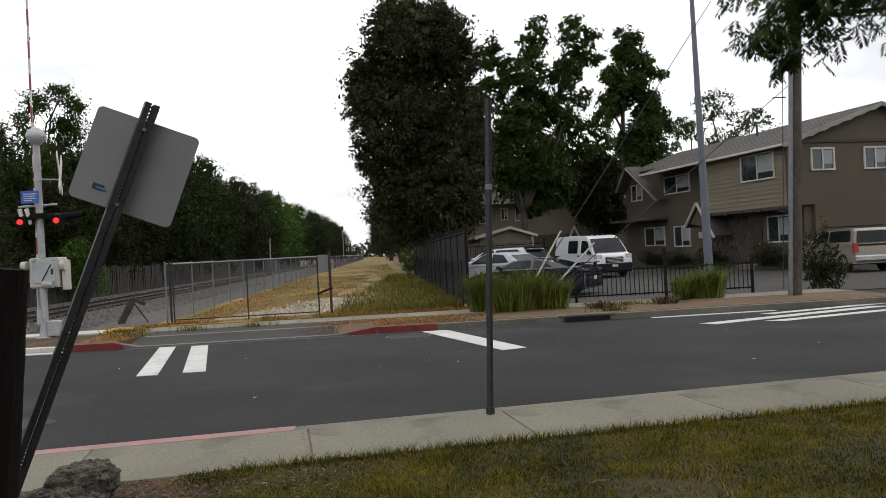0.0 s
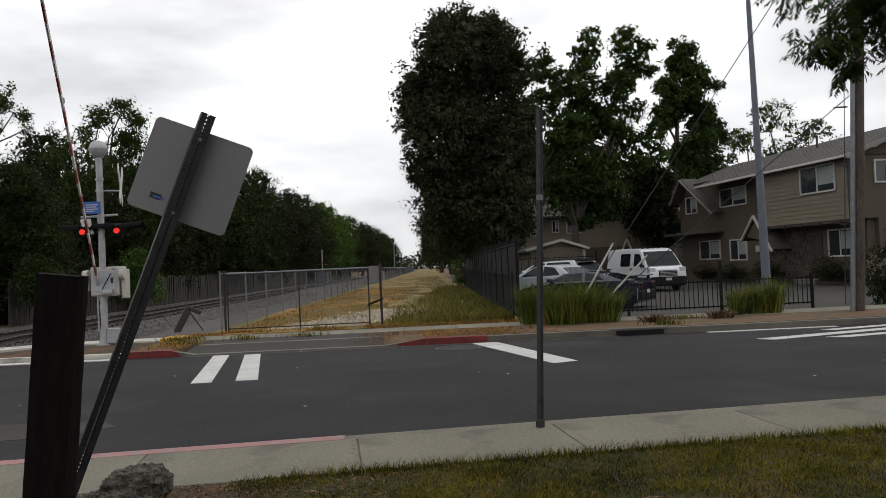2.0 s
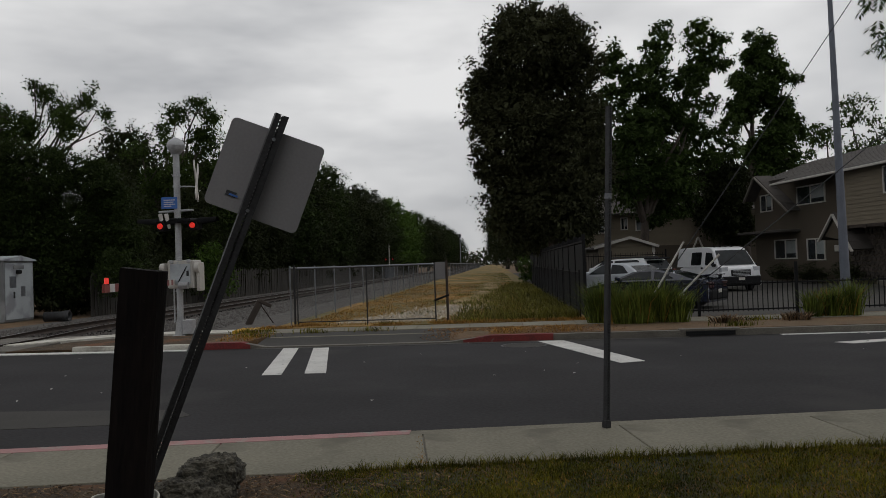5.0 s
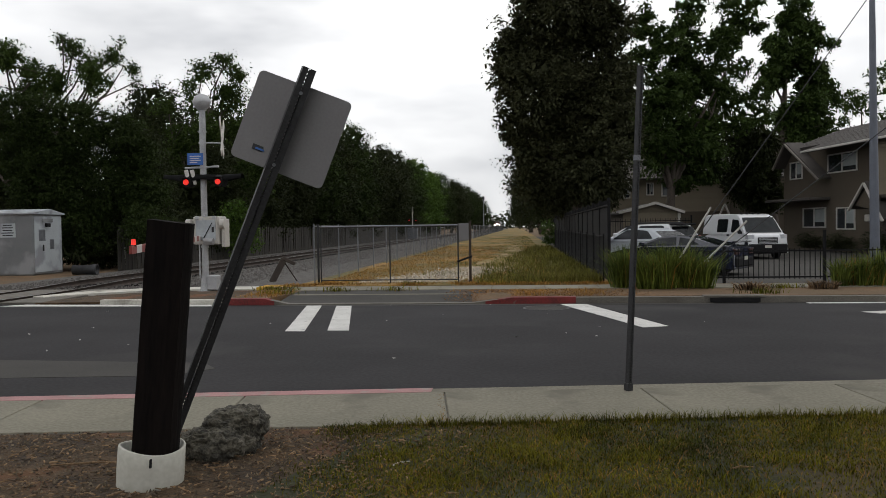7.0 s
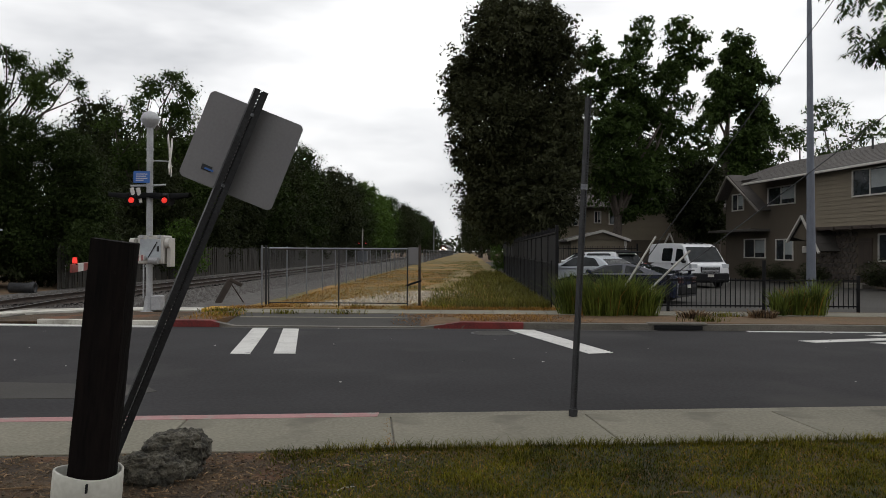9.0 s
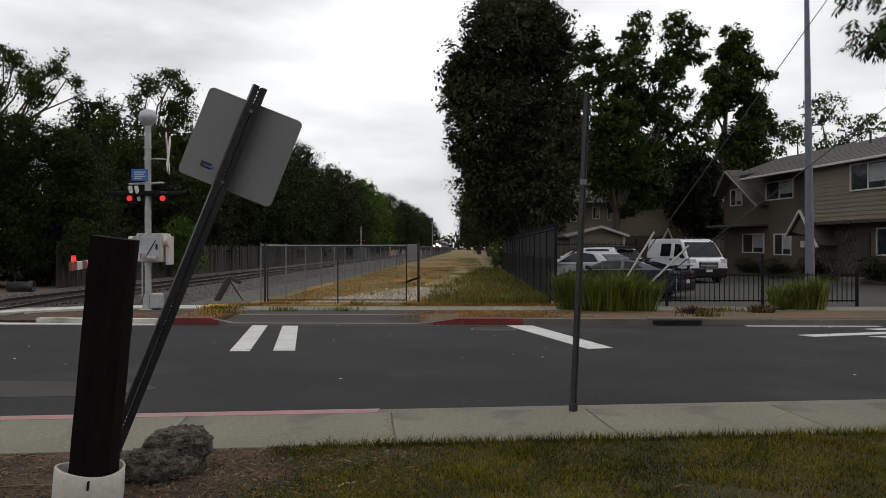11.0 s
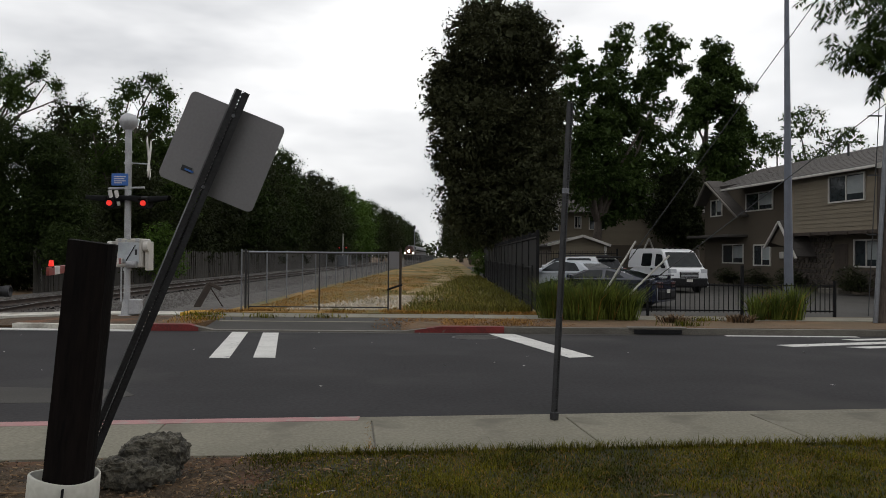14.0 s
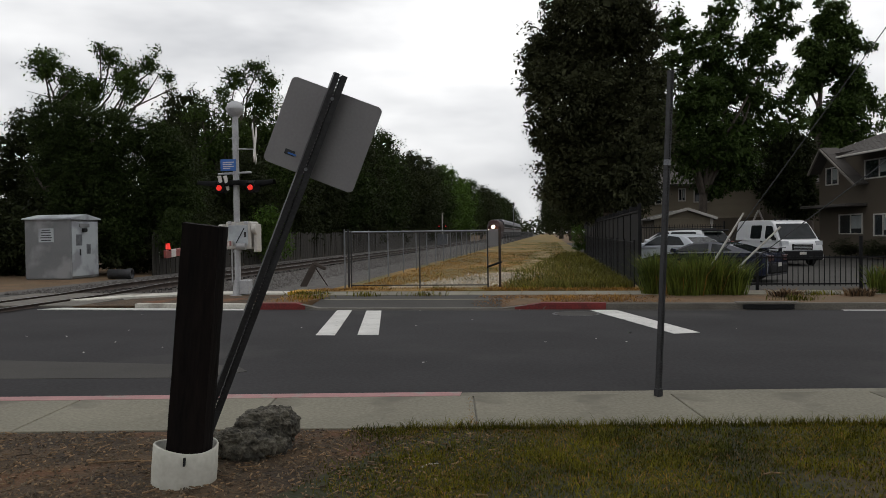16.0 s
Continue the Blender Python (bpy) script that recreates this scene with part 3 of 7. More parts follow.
def signal_mast():
    X, Y = -8.25, 20.5
    t = thing("crossing_signal", "silver-painted railway crossing mast with lit red lamps and gate machine", "railway signal", pose(X, Y, 0))
    part("mast", tube((0, 0, 0), (0.0, 0, 4.85), 0.083, 0.083, 18), M["mast_paint"], t, "silver tubular mast")
    bm = box((-0.17, -0.17, 0), (0.17, 0.17, 0.06), 0.01)
    add_tube(bm, (0, 0, 0.06), (0, 0, 0.45), 0.15, 0.1, 12)
    part("foot", bm, M["mast_paint"], t)
    part("junction_box", box((0.1, -0.16, 0.08), (0.36, 0.14, 0.46), 0.02), M["mast_paint"], t, "grey junction box at the foot")
    bm = bmesh.new()
    bmesh.ops.create_uvsphere(bm, u_segments=20, v_segments=10, radius=0.23)
    bmesh.ops.scale(bm, vec=(1, 1, 0.95), verts=bm.verts)
    bmesh.ops.translate(bm, vec=(0, 0, 5.03), verts=bm.verts)
    add_tube(bm, (0, 0, 4.82), (0, 0, 4.9), 0.13, 0.15, 14)
    part("bell", bm, M["mast_paint"], t, "round grey crossing bell", smooth=True)
    part("bell_rim", add_ring(bmesh.new(), (0, 0, 5.03), 0.245, 0.035, 20), M["mast_paint"], t)
    for z in (3.96, 4.25, 3.31, 1.95, 1.4, 1.22):
        part("clamp", add_ring(bmesh.new(), (0, 0, z), 0.105, 0.055, 14), M["mast_paint"], t)
    # crossbuck, seen edge-on
    part("crossbuck_arm", tube((0.08, 0, 3.96), (0.5, 0, 3.94), 0.018, n=8), M["mast_paint"], t)
    for s in (-1, 1):
        part("crossbuck_blade", box((-0.012, -0.61, -0.115), (0.012, 0.61, 0.115), 0.004, pose(0.53, s * 0.03, 4.08, 0, 0, 15) @ pose(0, 0, 0, s * 46, 0, 0)), M["arm_white"], t, "white crossbuck blade seen nearly edge-on")
    # blue notice
    sign = part("notice", box((-0.38, -0.13, 3.37), (0.05, -0.115, 3.68), 0.006), M["blue_sign"], t, "small blue metal notice")
    for i, (z, w) in enumerate(((3.6, 0.3), (3.545, 0.26), (3.49, 0.3), (3.44, 0.2))):
        part("text_bar", box((-0.31, -0.1335, z - 0.011), (-0.31 + w, -0.1295, z + 0.011)), M["arm_white"], sign, m=pose(0, 0, 0))
    # lamp cross-arm and lamps, back to back
    part("lamp_arm", tube((-0.5, 0, 3.3), (0.42, 0, 3.33), 0.03, n=10), M["mast_paint"], t)
    for x in (-0.40, 0.46):
        for s in (-1, 1):
            lamp = part("signal_lamp", tube((x - s * 0.02, -0.0, 2.95), (x - s * 0.02 + s * 0.13, -0.04, 2.95), 0.16, 0.16, 20), M["black_plastic"], t, "black lamp head with long visor")
            bm = bmesh.new()
            n = 14
            a0 = [bm.verts.new((x + s * 0.12, 0.17 * math.cos(math.pi * k / n), 2.95 + 0.17 * math.sin(math.pi * k / n))) for k in range(n + 1)]
            a1 = [bm.verts.new((x + s * 0.62, 0.13 * math.cos(math.pi * k / n) - 0.06, 3.02 + 0.11 * math.sin(math.pi * k / n))) for k in range(n + 1)]
            for k in range(n):
                bm.faces.new((a0[k], a0[k + 1], a1[k + 1], a1[k]))
            bmesh.ops.solidify(bm, geom=bm.faces, thickness=0.008)
            part("visor", bm, M["black_plastic"], lamp)
        lens = part("lamp_body", tube((x, 0.03, 2.94), (x, -0.2, 2.92), 0.12, 0.12, 20), M["black_plastic"], t)
        part("lens", tube((x, -0.201, 2.92), (x, -0.235, 2.92), 0.075, 0.06, 20), M["red_glow"], lens, "lit red signal lens")
        part("hood", box((x - 0.12, -0.3, 3.025), (x + 0.12, -0.2, 3.045), 0.008), M["black_plastic"], lens, "short black hood over the lens")
    for dx in (-0.44, -0.28):
        part("lamp_bracket", tube((dx, -0.08, 3.24), (dx + 0.1, -0.12, 2.86), 0.055, 0.04, 10), M["arm_white"], t, "pale cast lamp bracket")
    # gate machine
    body = part("gate_machine", box((-0.28, -0.1, 1.28), (0.42, 0.5, 2.02), 0.03), M["trim"], t, "grey gate machine housing")
    part("door", box((-0.2, -0.118, 1.4), (0.34, -0.1, 1.92), 0.006), M["cabinet"], body)
    part("cable", tube((0.25, -0.13, 1.85), (0.02, -0.13, 1.45), 0.012, n=6), M["black_plastic"], body)
    part("motor", tube((0.05, -0.16, 1.36), (0.3, -0.16, 1.36), 0.09, 0.09, 14), M["mast_paint"], t)
    for x in (-0.4, 0.52):
        part("side_plate", box((x - 0.05, -0.05, 1.42 if x < 0 else 1.2), (x + 0.05, 0.3, 1.95), 0.02), M["trim"], t)
        part("crank_disc", tube((x - 0.06, -0.06, 1.82), (x + 0.06, -0.06, 1.82), 0.13, 0.13, 18), M["trim"], t, "round crank housing")
    for x, z in ((-0.16, 1.98), (0.3, 1.98), (0.07, 2.04)):
        part("lug", box((x - 0.05, -0.13, z - 0.04), (x + 0.05, -0.08, z + 0.05), 0.012), M["mast_paint"], body)
    part("latch", box((0.24, -0.135, 1.6), (0.3, -0.118, 1.74), 0.006), M["dark_steel"], body)
    part("conduit", tube((-0.13, -0.05, 0.4), (-0.13, -0.05, 1.3), 0.022, n=8), M["mast_paint"], t)


def gate_arm():
    t = thing("gate_arm", "white and red striped railway crossing gate arm with red tip lamp", "gate arm", pose(-8.4, 20.6, 1.45))
    n = 22
    L0 = 9.4
    for i in range(n):
        a, b = 0.25 + (L0 - 0.25) * i / n, 0.25 + (L0 - 0.25) * (i + 1) / n
        h = 0.07 - 0.008 * i / n
        part("arm_section", box((a, -0.02, -h), (b - 0.002, 0.02, h), 0.004), M["red_band"] if i % 2 else M["arm_white"], t)
    for x in (9.15, 6.2, 3.4):
        lamp = part("arm_lamp", tube((x, 0, 0.05), (x, 0, 0.07), 0.04, 0.04, 12), M["black_plastic"], t)
        part("lens", tube((x, 0, 0.07), (x, 0, 0.16), 0.038, 0.03, 12), M["red_glow"] if x > 9 else M["tail_dark"], lamp, "red arm lamp")
    part("counterweight", box((-1.1, -0.06, -0.14), (-0.7, 0.06, 0.14), 0.02), M["mast_paint"], t, "grey counterweight")
    part("pivot_bracket", box((-0.75, -0.035, -0.05), (0.4, 0.035, 0.05), 0.01), M["mast_paint"], t)
    return t


def track():
    bm = bmesh.new()
    prof = [(-16.8, -0.3), (-16.8, -0.012), (-14.3, 0.0), (-11.1, 0.0), (-5.95, 0.005), (-5.95, -0.3)]
    a = [bm.verts.new((x, 21.3, z)) for x, z in prof]
    b = [bm.verts.new((x, 900, z)) for x, z in prof]
    for i in range(len(prof)):
        j = (i + 1) % len(prof)
        bm.faces.new((a[i], b[i], b[j], a[j]))
    bm.faces.new(a)
    bmesh.ops.recalc_face_normals(bm, faces=bm.faces)
    bed = structure("track_bed", bm, M["gravel"], "grey stone ballast of the railway")
    tie = finish(box((-1.25, -0.11, -0.1), (1.25, 0.11, 0.02), 0.01), "tie", M["creosote"])
    for i in range(90):
        part("tie", tie, None, bed, m=pose(-12.72 + rng.normal(0, 0.03), 21.6 + 0.55 * i, 0.0, 0, 0, rng.normal(0, 0.8)))
    # loose stones
    local = np.random.default_rng(5)
    k = 9000
    c = np.stack([local.uniform(-15.8, -8.2, k), 21.4 + 40 * local.random(k) ** 1.7, local.uniform(0.0, 0.03, k)], 1)
    s = local.uniform(0.02, 0.05, k)[:, None]
    tet = np.array([[1, 0, -0.6], [-0.6, 0.9, -0.5], [-0.5, -0.9, -0.5], [0, 0, 0.9]])
    v = c[:, None, :] + s[:, None, :] * (tet[None] + local.normal(0, 0.25, (k, 4, 3)))
    f = (np.arange(k)[:, None, None] * 4 + np.array([[0, 1, 3], [1, 2, 3], [2, 0, 3]])[None]).reshape(-1, 3)
    ob = part("ballast_stones", mesh_np("ballast_stones", v.reshape(-1, 3), f, M["gravel"]), None, bed, "loose grey ballast stones")
    ob["kind"] = "stuff"
    for x in (-13.44, -12.0):
        prof = [(-0.065, 0.0), (0.065, 0.0), (0.012, 0.03), (0.012, 0.06), (0.036, 0.07), (0.036, 0.085), (-0.036, 0.085), (-0.036, 0.07), (-0.012, 0.06), (-0.012, 0.03)]
        # low in the crossing, full height on the open track
        bm = bmesh.new()
        runs = [(-30, 1.0), (20.5, 1.0), (23.5, 1.95), (900, 1.95)]
        rings = [[bm.verts.new((x + px, y, pz * k + 0.012)) for px, pz in prof] for y, k in runs]
        for a, b in zip(rings, rings[1:]):
            for i in range(len(prof)):
                j = (i + 1) % len(prof)
                bm.faces.new((a[i], a[j], b[j], b[i]))
        rail = structure("rail", bm, M["rail"], "rusty steel rail with a polished head")
        bm = bmesh.new()
        rings = [[bm.verts.new((x + px, y, 0.085 * k + 0.012 + dz)) for px, dz in ((-0.03, 0), (0.03, 0), (0.03, 0.003), (-0.03, 0.003))] for y, k in runs]
        for a, b in zip(rings, rings[1:]):
            for i in range(4):
                j = (i + 1) % 4
                bm.faces.new((a[i], a[j], b[j], b[i]))
        part("rail_head", bm, M["rail_top"], rail)
    cross = structure("crossing_panel", box((-16.5, 17.3, -0.1), (-10.9, 21.2, 0.012)), M["asphalt_old"], "worn grey level crossing surface")
    for x0, x1 in ((-14.6, -13.55), (-13.35, -12.1), (-11.9, -10.9)):
        part("panel", box((x0, 17.35, 0.0), (x1, 21.15, 0.06), 0.01), M["kerb"], cross)


def bungalow():
    t = thing("signal_bungalow", "pale grey steel railway equipment hut with patched paint", "equipment hut", pose(-20.75, 29.5, -0.02))
    W, D, H = 1.97, 1.97, 2.45
    # walls in the darker grey, door side and roof in the paler one
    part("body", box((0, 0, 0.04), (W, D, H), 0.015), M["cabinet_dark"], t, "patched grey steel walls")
    part("plinth", box((0.03, 0.03, 0), (W - 0.03, D - 0.03, 0.1)), M["kerb"], t)
    bm = prism([(-0.08, H - 0.05), (-0.08, H), (D / 2, H + 0.17), (D + 0.08, H), (D + 0.08, H - 0.05)], -0.08, W + 0.1, Matrix(((0, 0, 1, 0), (1, 0, 0, 0), (0, 1, 0, 0), (0, 0, 0, 1))))
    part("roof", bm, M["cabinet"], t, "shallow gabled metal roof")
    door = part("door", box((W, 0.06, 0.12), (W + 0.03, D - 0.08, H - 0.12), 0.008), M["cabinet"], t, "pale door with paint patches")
    part("handle", box((W + 0.03, 0.55, 0.95), (W + 0.07, 0.62, 1.2), 0.01), M["dark_steel"], door)
    part("hinge", box((W + 0.03, D - 0.2, 0.4), (W + 0.05, D - 0.1, 0.55)), M["cabinet"], door)
    part("vent", box((W + 0.03, 0.55, H - 0.36), (W + 0.06, 1.25, H - 0.22), 0.006), M["cabinet_dark"], door, "dark louvred vent")
    part("lamp", box((W + 0.03, 0.72, H - 0.55), (W + 0.16, 0.95, H - 0.4), 0.02), M["black_plastic"], t, "small black wall lamp")
    part("paint_patch", box((W + 0.03, 0.32, 1.35), (W + 0.034, 0.75, 1.8)), M["steel"], door, "grey paint patch")
    part("paint_patch", box((W + 0.03, 1.05, 1.0), (W + 0.034, 1.35, 1.4)), M["steel"], door, "grey paint patch")
    plate = part("notice_plate", box((0.6, -0.012, 1.5), (1.25, 0.0, 2.05), 0.003), M["cabinet"], t, "weathered grey notice plate")
    for i, w in enumerate((0.36, 0.44, 0.4, 0.5, 0.42)):
        part("text_bar", box((0.925 - w / 2, -0.016, 1.96 - 0.1 * i), (0.925 + w / 2, -0.0125, 2.0 - 0.1 * i)), M["dark_steel"], plate)
    t2 = thing("culvert_pipe", "short dark steel pipe lying on the ground", "pipe", pose(-16.75, 29.6, 0.19, 0, 0, 8))
    bm = bmesh.new()
    n = 20
    rr = [(-0.46, 0.19), (0.25, 0.19), (0.28, 0.22), (0.46, 0.22), (0.46, 0.16), (-0.46, 0.15)]
    rings = [[bm.verts.new((x, r * math.cos(2 * math.pi * i / n), r * math.sin(2 * math.pi * i / n))) for i in range(n)] for x, r in rr]
    for k in range(len(rr)):
        nxt = rings[(k + 1) % len(rr)]
        for i in range(n):
            bm.faces.new((rings[k][i], rings[k][(i + 1) % n], nxt[(i + 1) % n], nxt[i]))
    bmesh.ops.recalc_face_normals(bm, faces=bm.faces)
    part("pipe_barrel", bm, M["dark_steel"], t2, smooth=True)
    t3 = thing("stub_marker", "broken leaning timber stub with a wire brace", "post", pose(-7.75, 24.6, -0.02, 0, 28, 20))
    part("stub", box((-0.1, -0.08, 0), (0.1, 0.08, 0.85), 0.02), M["dark_wood"], t3)
    part("brace", tube((0.05, 0, 0.75), (0.75, 0.0, 0.35), 0.02, n=6), M["rail"], t3)
    part("cap", box((-0.05, -0.1, 0.78), (0.38, 0.1, 0.9), 0.02), M["dark_wood"], t3)


def chain_wires(a, b, z0, z1, step, r=0.0022):
    """Crossing diagonal wires between the upright lines through a and b (x, y)."""
    a, b = np.array(a, float), np.array(b, float)
    length = np.linalg.norm(b - a)
    h = z1 - z0
    starts = np.arange(-h, length, step)
    segs = []
    for s in (1, -1):
        u0 = np.clip(starts, 0, length)
        u1 = np.clip(starts + h, 0, length)
        v0, v1 = (u0 - starts), (u1 - starts)
        if s < 0:
            v0, v1 = h - v0, h - v1
        segs.append(np.stack([u0, z0 + v0, u1, z0 + v1], 1))
    sg = np.concatenate(segs)
    d = (b - a) / length
    nrm = np.array([-d[1], d[0]])
    P0 = np.column_stack([a[0] + d[0] * sg[:, 0], a[1] + d[1] * sg[:, 0], sg[:, 1]])
    P1 = np.column_stack([a[0] + d[0] * sg[:, 2], a[1] + d[1] * sg[:, 2], sg[:, 3]])
    off = [np.array([nrm[0] * r, nrm[1] * r, 0]), np.array([d[0] * r, d[1] * r, 0]), np.array([-nrm[0] * r, -nrm[1] * r, 0])]
    k = len(sg)
    V = np.stack([P0 + o for o in off] + [P1 + o for o in off], 1).reshape(-1, 3)
    base = np.arange(k)[:, None, None] * 6
    F = (base + np.array([[0, 1, 4, 3], [1, 2, 5, 4], [2, 0, 3, 5]])[None]).reshape(-1, 4)
    return V, F


def chain_fence(name, label, posts, z0, z1, step, post_r, wire_mat, post_mat, r=0.0022, bottom=False):
    t = thing(name, label, "fence")
    Vs, Fs, n = [], [], 0
    for a, b in zip(posts, posts[1:]):
        V, F = chain_wires(a, b, z0, z1, step, r)
        Vs.append(V)
        Fs.append(F + n)
        n += len(V)
    ob = part("mesh", mesh_np("mesh", np.concatenate(Vs), np.concatenate(Fs), wire_mat), None, t, "woven wire mesh")
    ob["kind"] = "stuff"
    for x, y in posts:
        part("post", tube((x, y, 0.0), (x, y, z1 + 0.06), post_r, n=8), post_mat, t)
    for a, b in zip(posts, posts[1:]):
        part("top_rail", tube((*a, z1), (*b, z1), post_r * 0.75, n=6), post_mat, t)
        if bottom:
            part("bottom_rail", tube((*a, z0), (*b, z0), post_r * 0.75, n=6), post_mat, t)
    return t


def fences():
    # double gate to the field
    g = chain_fence("field_gate", "closed galvanised chain-link vehicle gate across the field track", [(-5.35, 21.4), (-3.45, 21.4), (-1.6, 21.4)], 0.24, 1.68, 0.1, 0.019, M["steel"], M["dark_steel"], 0.0014, True)
    part("head_rail", tube((-5.35, 21.39, 1.70), (-1.6, 21.39, 1.70), 0.022, n=8), M["steel"], g, "pale galvanised top rail")
    part("hinge_post", tube((-5.43, 21.42, 0), (-5.43, 21.42, 1.78), 0.03, n=10), M["dark_steel"], g)
    part("latch_post", tube((-1.27, 21.3, 0), (-1.27, 21.3, 1.8), 0.035, n=10), M["rail"], g)
    part("infill_panel", box((-1.58, 21.4, 1.28), (-1.3, 21.43, 1.74), 0.006), M["sign_back"], g, "small grey sheet metal panel")
    part("chain", tube((-1.62, 21.37, 0.72), (-1.22, 21.27, 0.86), 0.028, n=8), M["black_plastic"], g, "dark chain with padlock")
    # fence along the railway
    ys = [21.45 + 3.0 * i for i in range(26)]
    chain_fence("railway_fence", "long galvanised chain-link fence beside the railway", [(-5.55, y) for y in ys], 0.18, 1.72, 0.14, 0.022, M["dark_steel"], M["steel"], 0.0011)
    chain_fence("railway_fence", "far stretch of chain-link fence beside the railway", [(-5.55, 99.5 + 8.0 * i) for i in range(26)], 0.18, 1.75, 0.4, 0.035, M["dark_steel"], M["steel"], 0.004)
    # black boundary fence of the housing
    t = thing("boundary_fence", "tall black iron fence with dark screening beside the housing", "fence")
    y = 20.95
    while y < 66:
        part("post", box((2.30 + 0.012 * (y - 21), y - 0.04, 0), (2.38 + 0.012 * (y - 21), y + 0.04, 2.34), 0.006), M["black_iron"], t)
        if y < 62:
            x0 = 2.33 + 0.012 * (y - 21)
            part("screen", prism([(x0, y), (x0 + 0.02, y), (x0 + 0.046, y + 2.4), (x0 + 0.026, y + 2.4)], 0.22, 2.1), M["black_plastic"], t, "dark woven privacy screen")
            for z in (0.3, 2.15):
                part("rail", box((x0 - 0.02, y, z - 0.02), (x0 + 0.03, y + 2.4, z + 0.02), 0, pose(0, 0, 0)), M["black_iron"], t)
        y += 2.4
    pk = finish(box((-0.009, -0.009, 0.18), (0.009, 0.009, 2.3)), "picket", M["black_iron"])
    y = 21.1
    while y < 62:
        part("picket", pk, None, t, m=pose(2.37 + 0.012 * (y - 21), y, 0))
        y += 0.14
    chain_fence("low_chain_fence", "low chain-link fence in front of the black boundary fence", [(2.2 + 0.012 * 3 * i, 20.95 + 3.0 * i) for i in range(14)], 0.18, 1.35, 0.11, 0.018, M["dark_steel"], M["black_iron"], 0.0012)
    # low iron railing before the parking lot
    t = thing("iron_railing", "low black iron railing along the pavement", "railing")
    for x in (2.7, 5.2, 7.65, 10.05):
        h = 1.45 if x == 7.65 else 1.06
        part("post", box((x - 0.035, 20.82, 0), (x + 0.035, 20.89, h), 0.006), M["black_iron"], t)
    for z in (0.27, 0.93):
        part("rail", box((2.7, 20.835, z - 0.018), (10.05, 20.875, z + 0.018)), M["black_iron"], t)
    pk = finish(box((-0.009, -0.009, 0.22), (0.009, 0.009, 0.99)), "picket", M["black_iron"])
    x = 2.8
    while x < 10.0:
        part("picket", pk, None, t, m=pose(x, 20.855, 0))
        x += 0.125
    # board fence beyond the railway
    t = thing("board_fence", "old weathered board fence beyond the railway", "fence")
    bd = [finish(box((0, -0.07, -0.02), (0.02, 0.07, h), 0.0), "board", M["fence_wood"]) for h in (1.78, 1.85, 1.72)]
    for i in range(290):
        part("board", bd[int(rng.integers(3))], None, t, m=pose(-16.9 + rng.normal(0, 0.012), 32.5 + 0.155 * i, 0, 0, rng.normal(0, 1.0), 0))
    part("far_panel", box((-16.92, 77.5, -0.02), (-16.89, 170, 1.8)), M["fence_wood"], t)


def poles():
    t = thing("street_lamp", "tall tapered grey-blue steel street lamp pole", "street lamp", pose(9.48, 22.3, 0))
    part("pole", tube((0, 0, 0.1), (-0.1, 0, 9.05), 0.13, 0.06, 16), M["lamp_pole"], t)
    part("base", box((-0.2, -0.2, 0.02), (0.2, 0.2, 0.2), 0.02), M["kerb"], t)
    bm = bmesh.new()
    pts = [Vector((-0.1, 0, 9.0)), Vector((-0.02, -0.03, 9.16)), Vector((0.12, -0.1, 9.27)), Vector((0.34, -0.2, 9.34))]
    for a, b in zip(pts, pts[1:]):
        add_tube(bm, a, b, 0.045, 0.04, 10)
    part("arm", bm, M["lamp_pole"], t)
    part("lamp_head", box((-0.12, -0.35, -0.06), (0.12, 0.35, 0.07), 0.04, pose(0.55, -0.45, 9.36, 0, 0, 40)), M["lamp_pole"], t)
    t = thing("utility_pole", "weathered wooden utility pole with a grey conduit", "utility pole", pose(10.2, 18.95, 0))
    part("pole", tube((0, 0, 0.0), (0.62, 0, 11.0), 0.16, 0.125, 16), M["bark"], t)
    part("conduit", tube((-0.16, -0.1, 0.1), (0.3, -0.1, 8.5), 0.055, 0.055, 10), M["steel"], t, "pale grey metal conduit")
    part("cable", tube((-0.3, -0.05, 0.3), (0.1, -0.05, 8.5), 0.012, 0.012, 6), M["dark_steel"], t)
    for z in (2.2, 3.6, 5.0):
        part("standoff", box((-0.32, -0.08, z), (0.0, -0.02, z + 0.03)), M["dark_steel"], t)
    # guy wires with pale guards
    for a, g, b in (((3.62, 19.4, 0.5), (4.54, 19.4, 2.02), (10.7, 18.95, 10.6)), ((3.95, 19.4, 0.3), (5.36, 19.4, 1.69), (10.45, 19.0, 5.4))):
        gw = thing("guy_wire", "steel guy wire with a pale plastic guard", "cable")
        part("wire", tube(a, b, 0.011, n=6), M["dark_steel"], gw)
        part("guard", tube(Vector(a), Vector(g), 0.024, n=8), M["trim"], gw, "pale guy guard tube")
    for dz, y in ((6.9, 30), (6.4, 34)):
        w = thing("overhead_wire", "thin dark overhead cable", "cable")
        bm = bmesh.new()
        p0, p1 = Vector((10.55, 18.95, dz + 0.6)), Vector((34, y - 22, dz + 1.6))
        prev = p0
        for k in range(1, 9):
            f = k / 8
            p = p0.lerp(p1, f) - Vector((0, 0, 0.9 * 4 * f * (1 - f)))
            add_tube(bm, prev, p, 0.014, n=5, cap=False)
            prev = p
        part("wire", bm, M["dark_steel"], w)


wood_post()
pipe_collar()
leaning_sign()
boulder()
centre_post()
signal_mast()
ARM = gate_arm()
track()
bungalow()
fences()
poles()


# ---- housing ----
HOUSE = pose(18.0, 33.5, Z1 - 0.02, 0, 0, 9)     # x into the house, y along its front


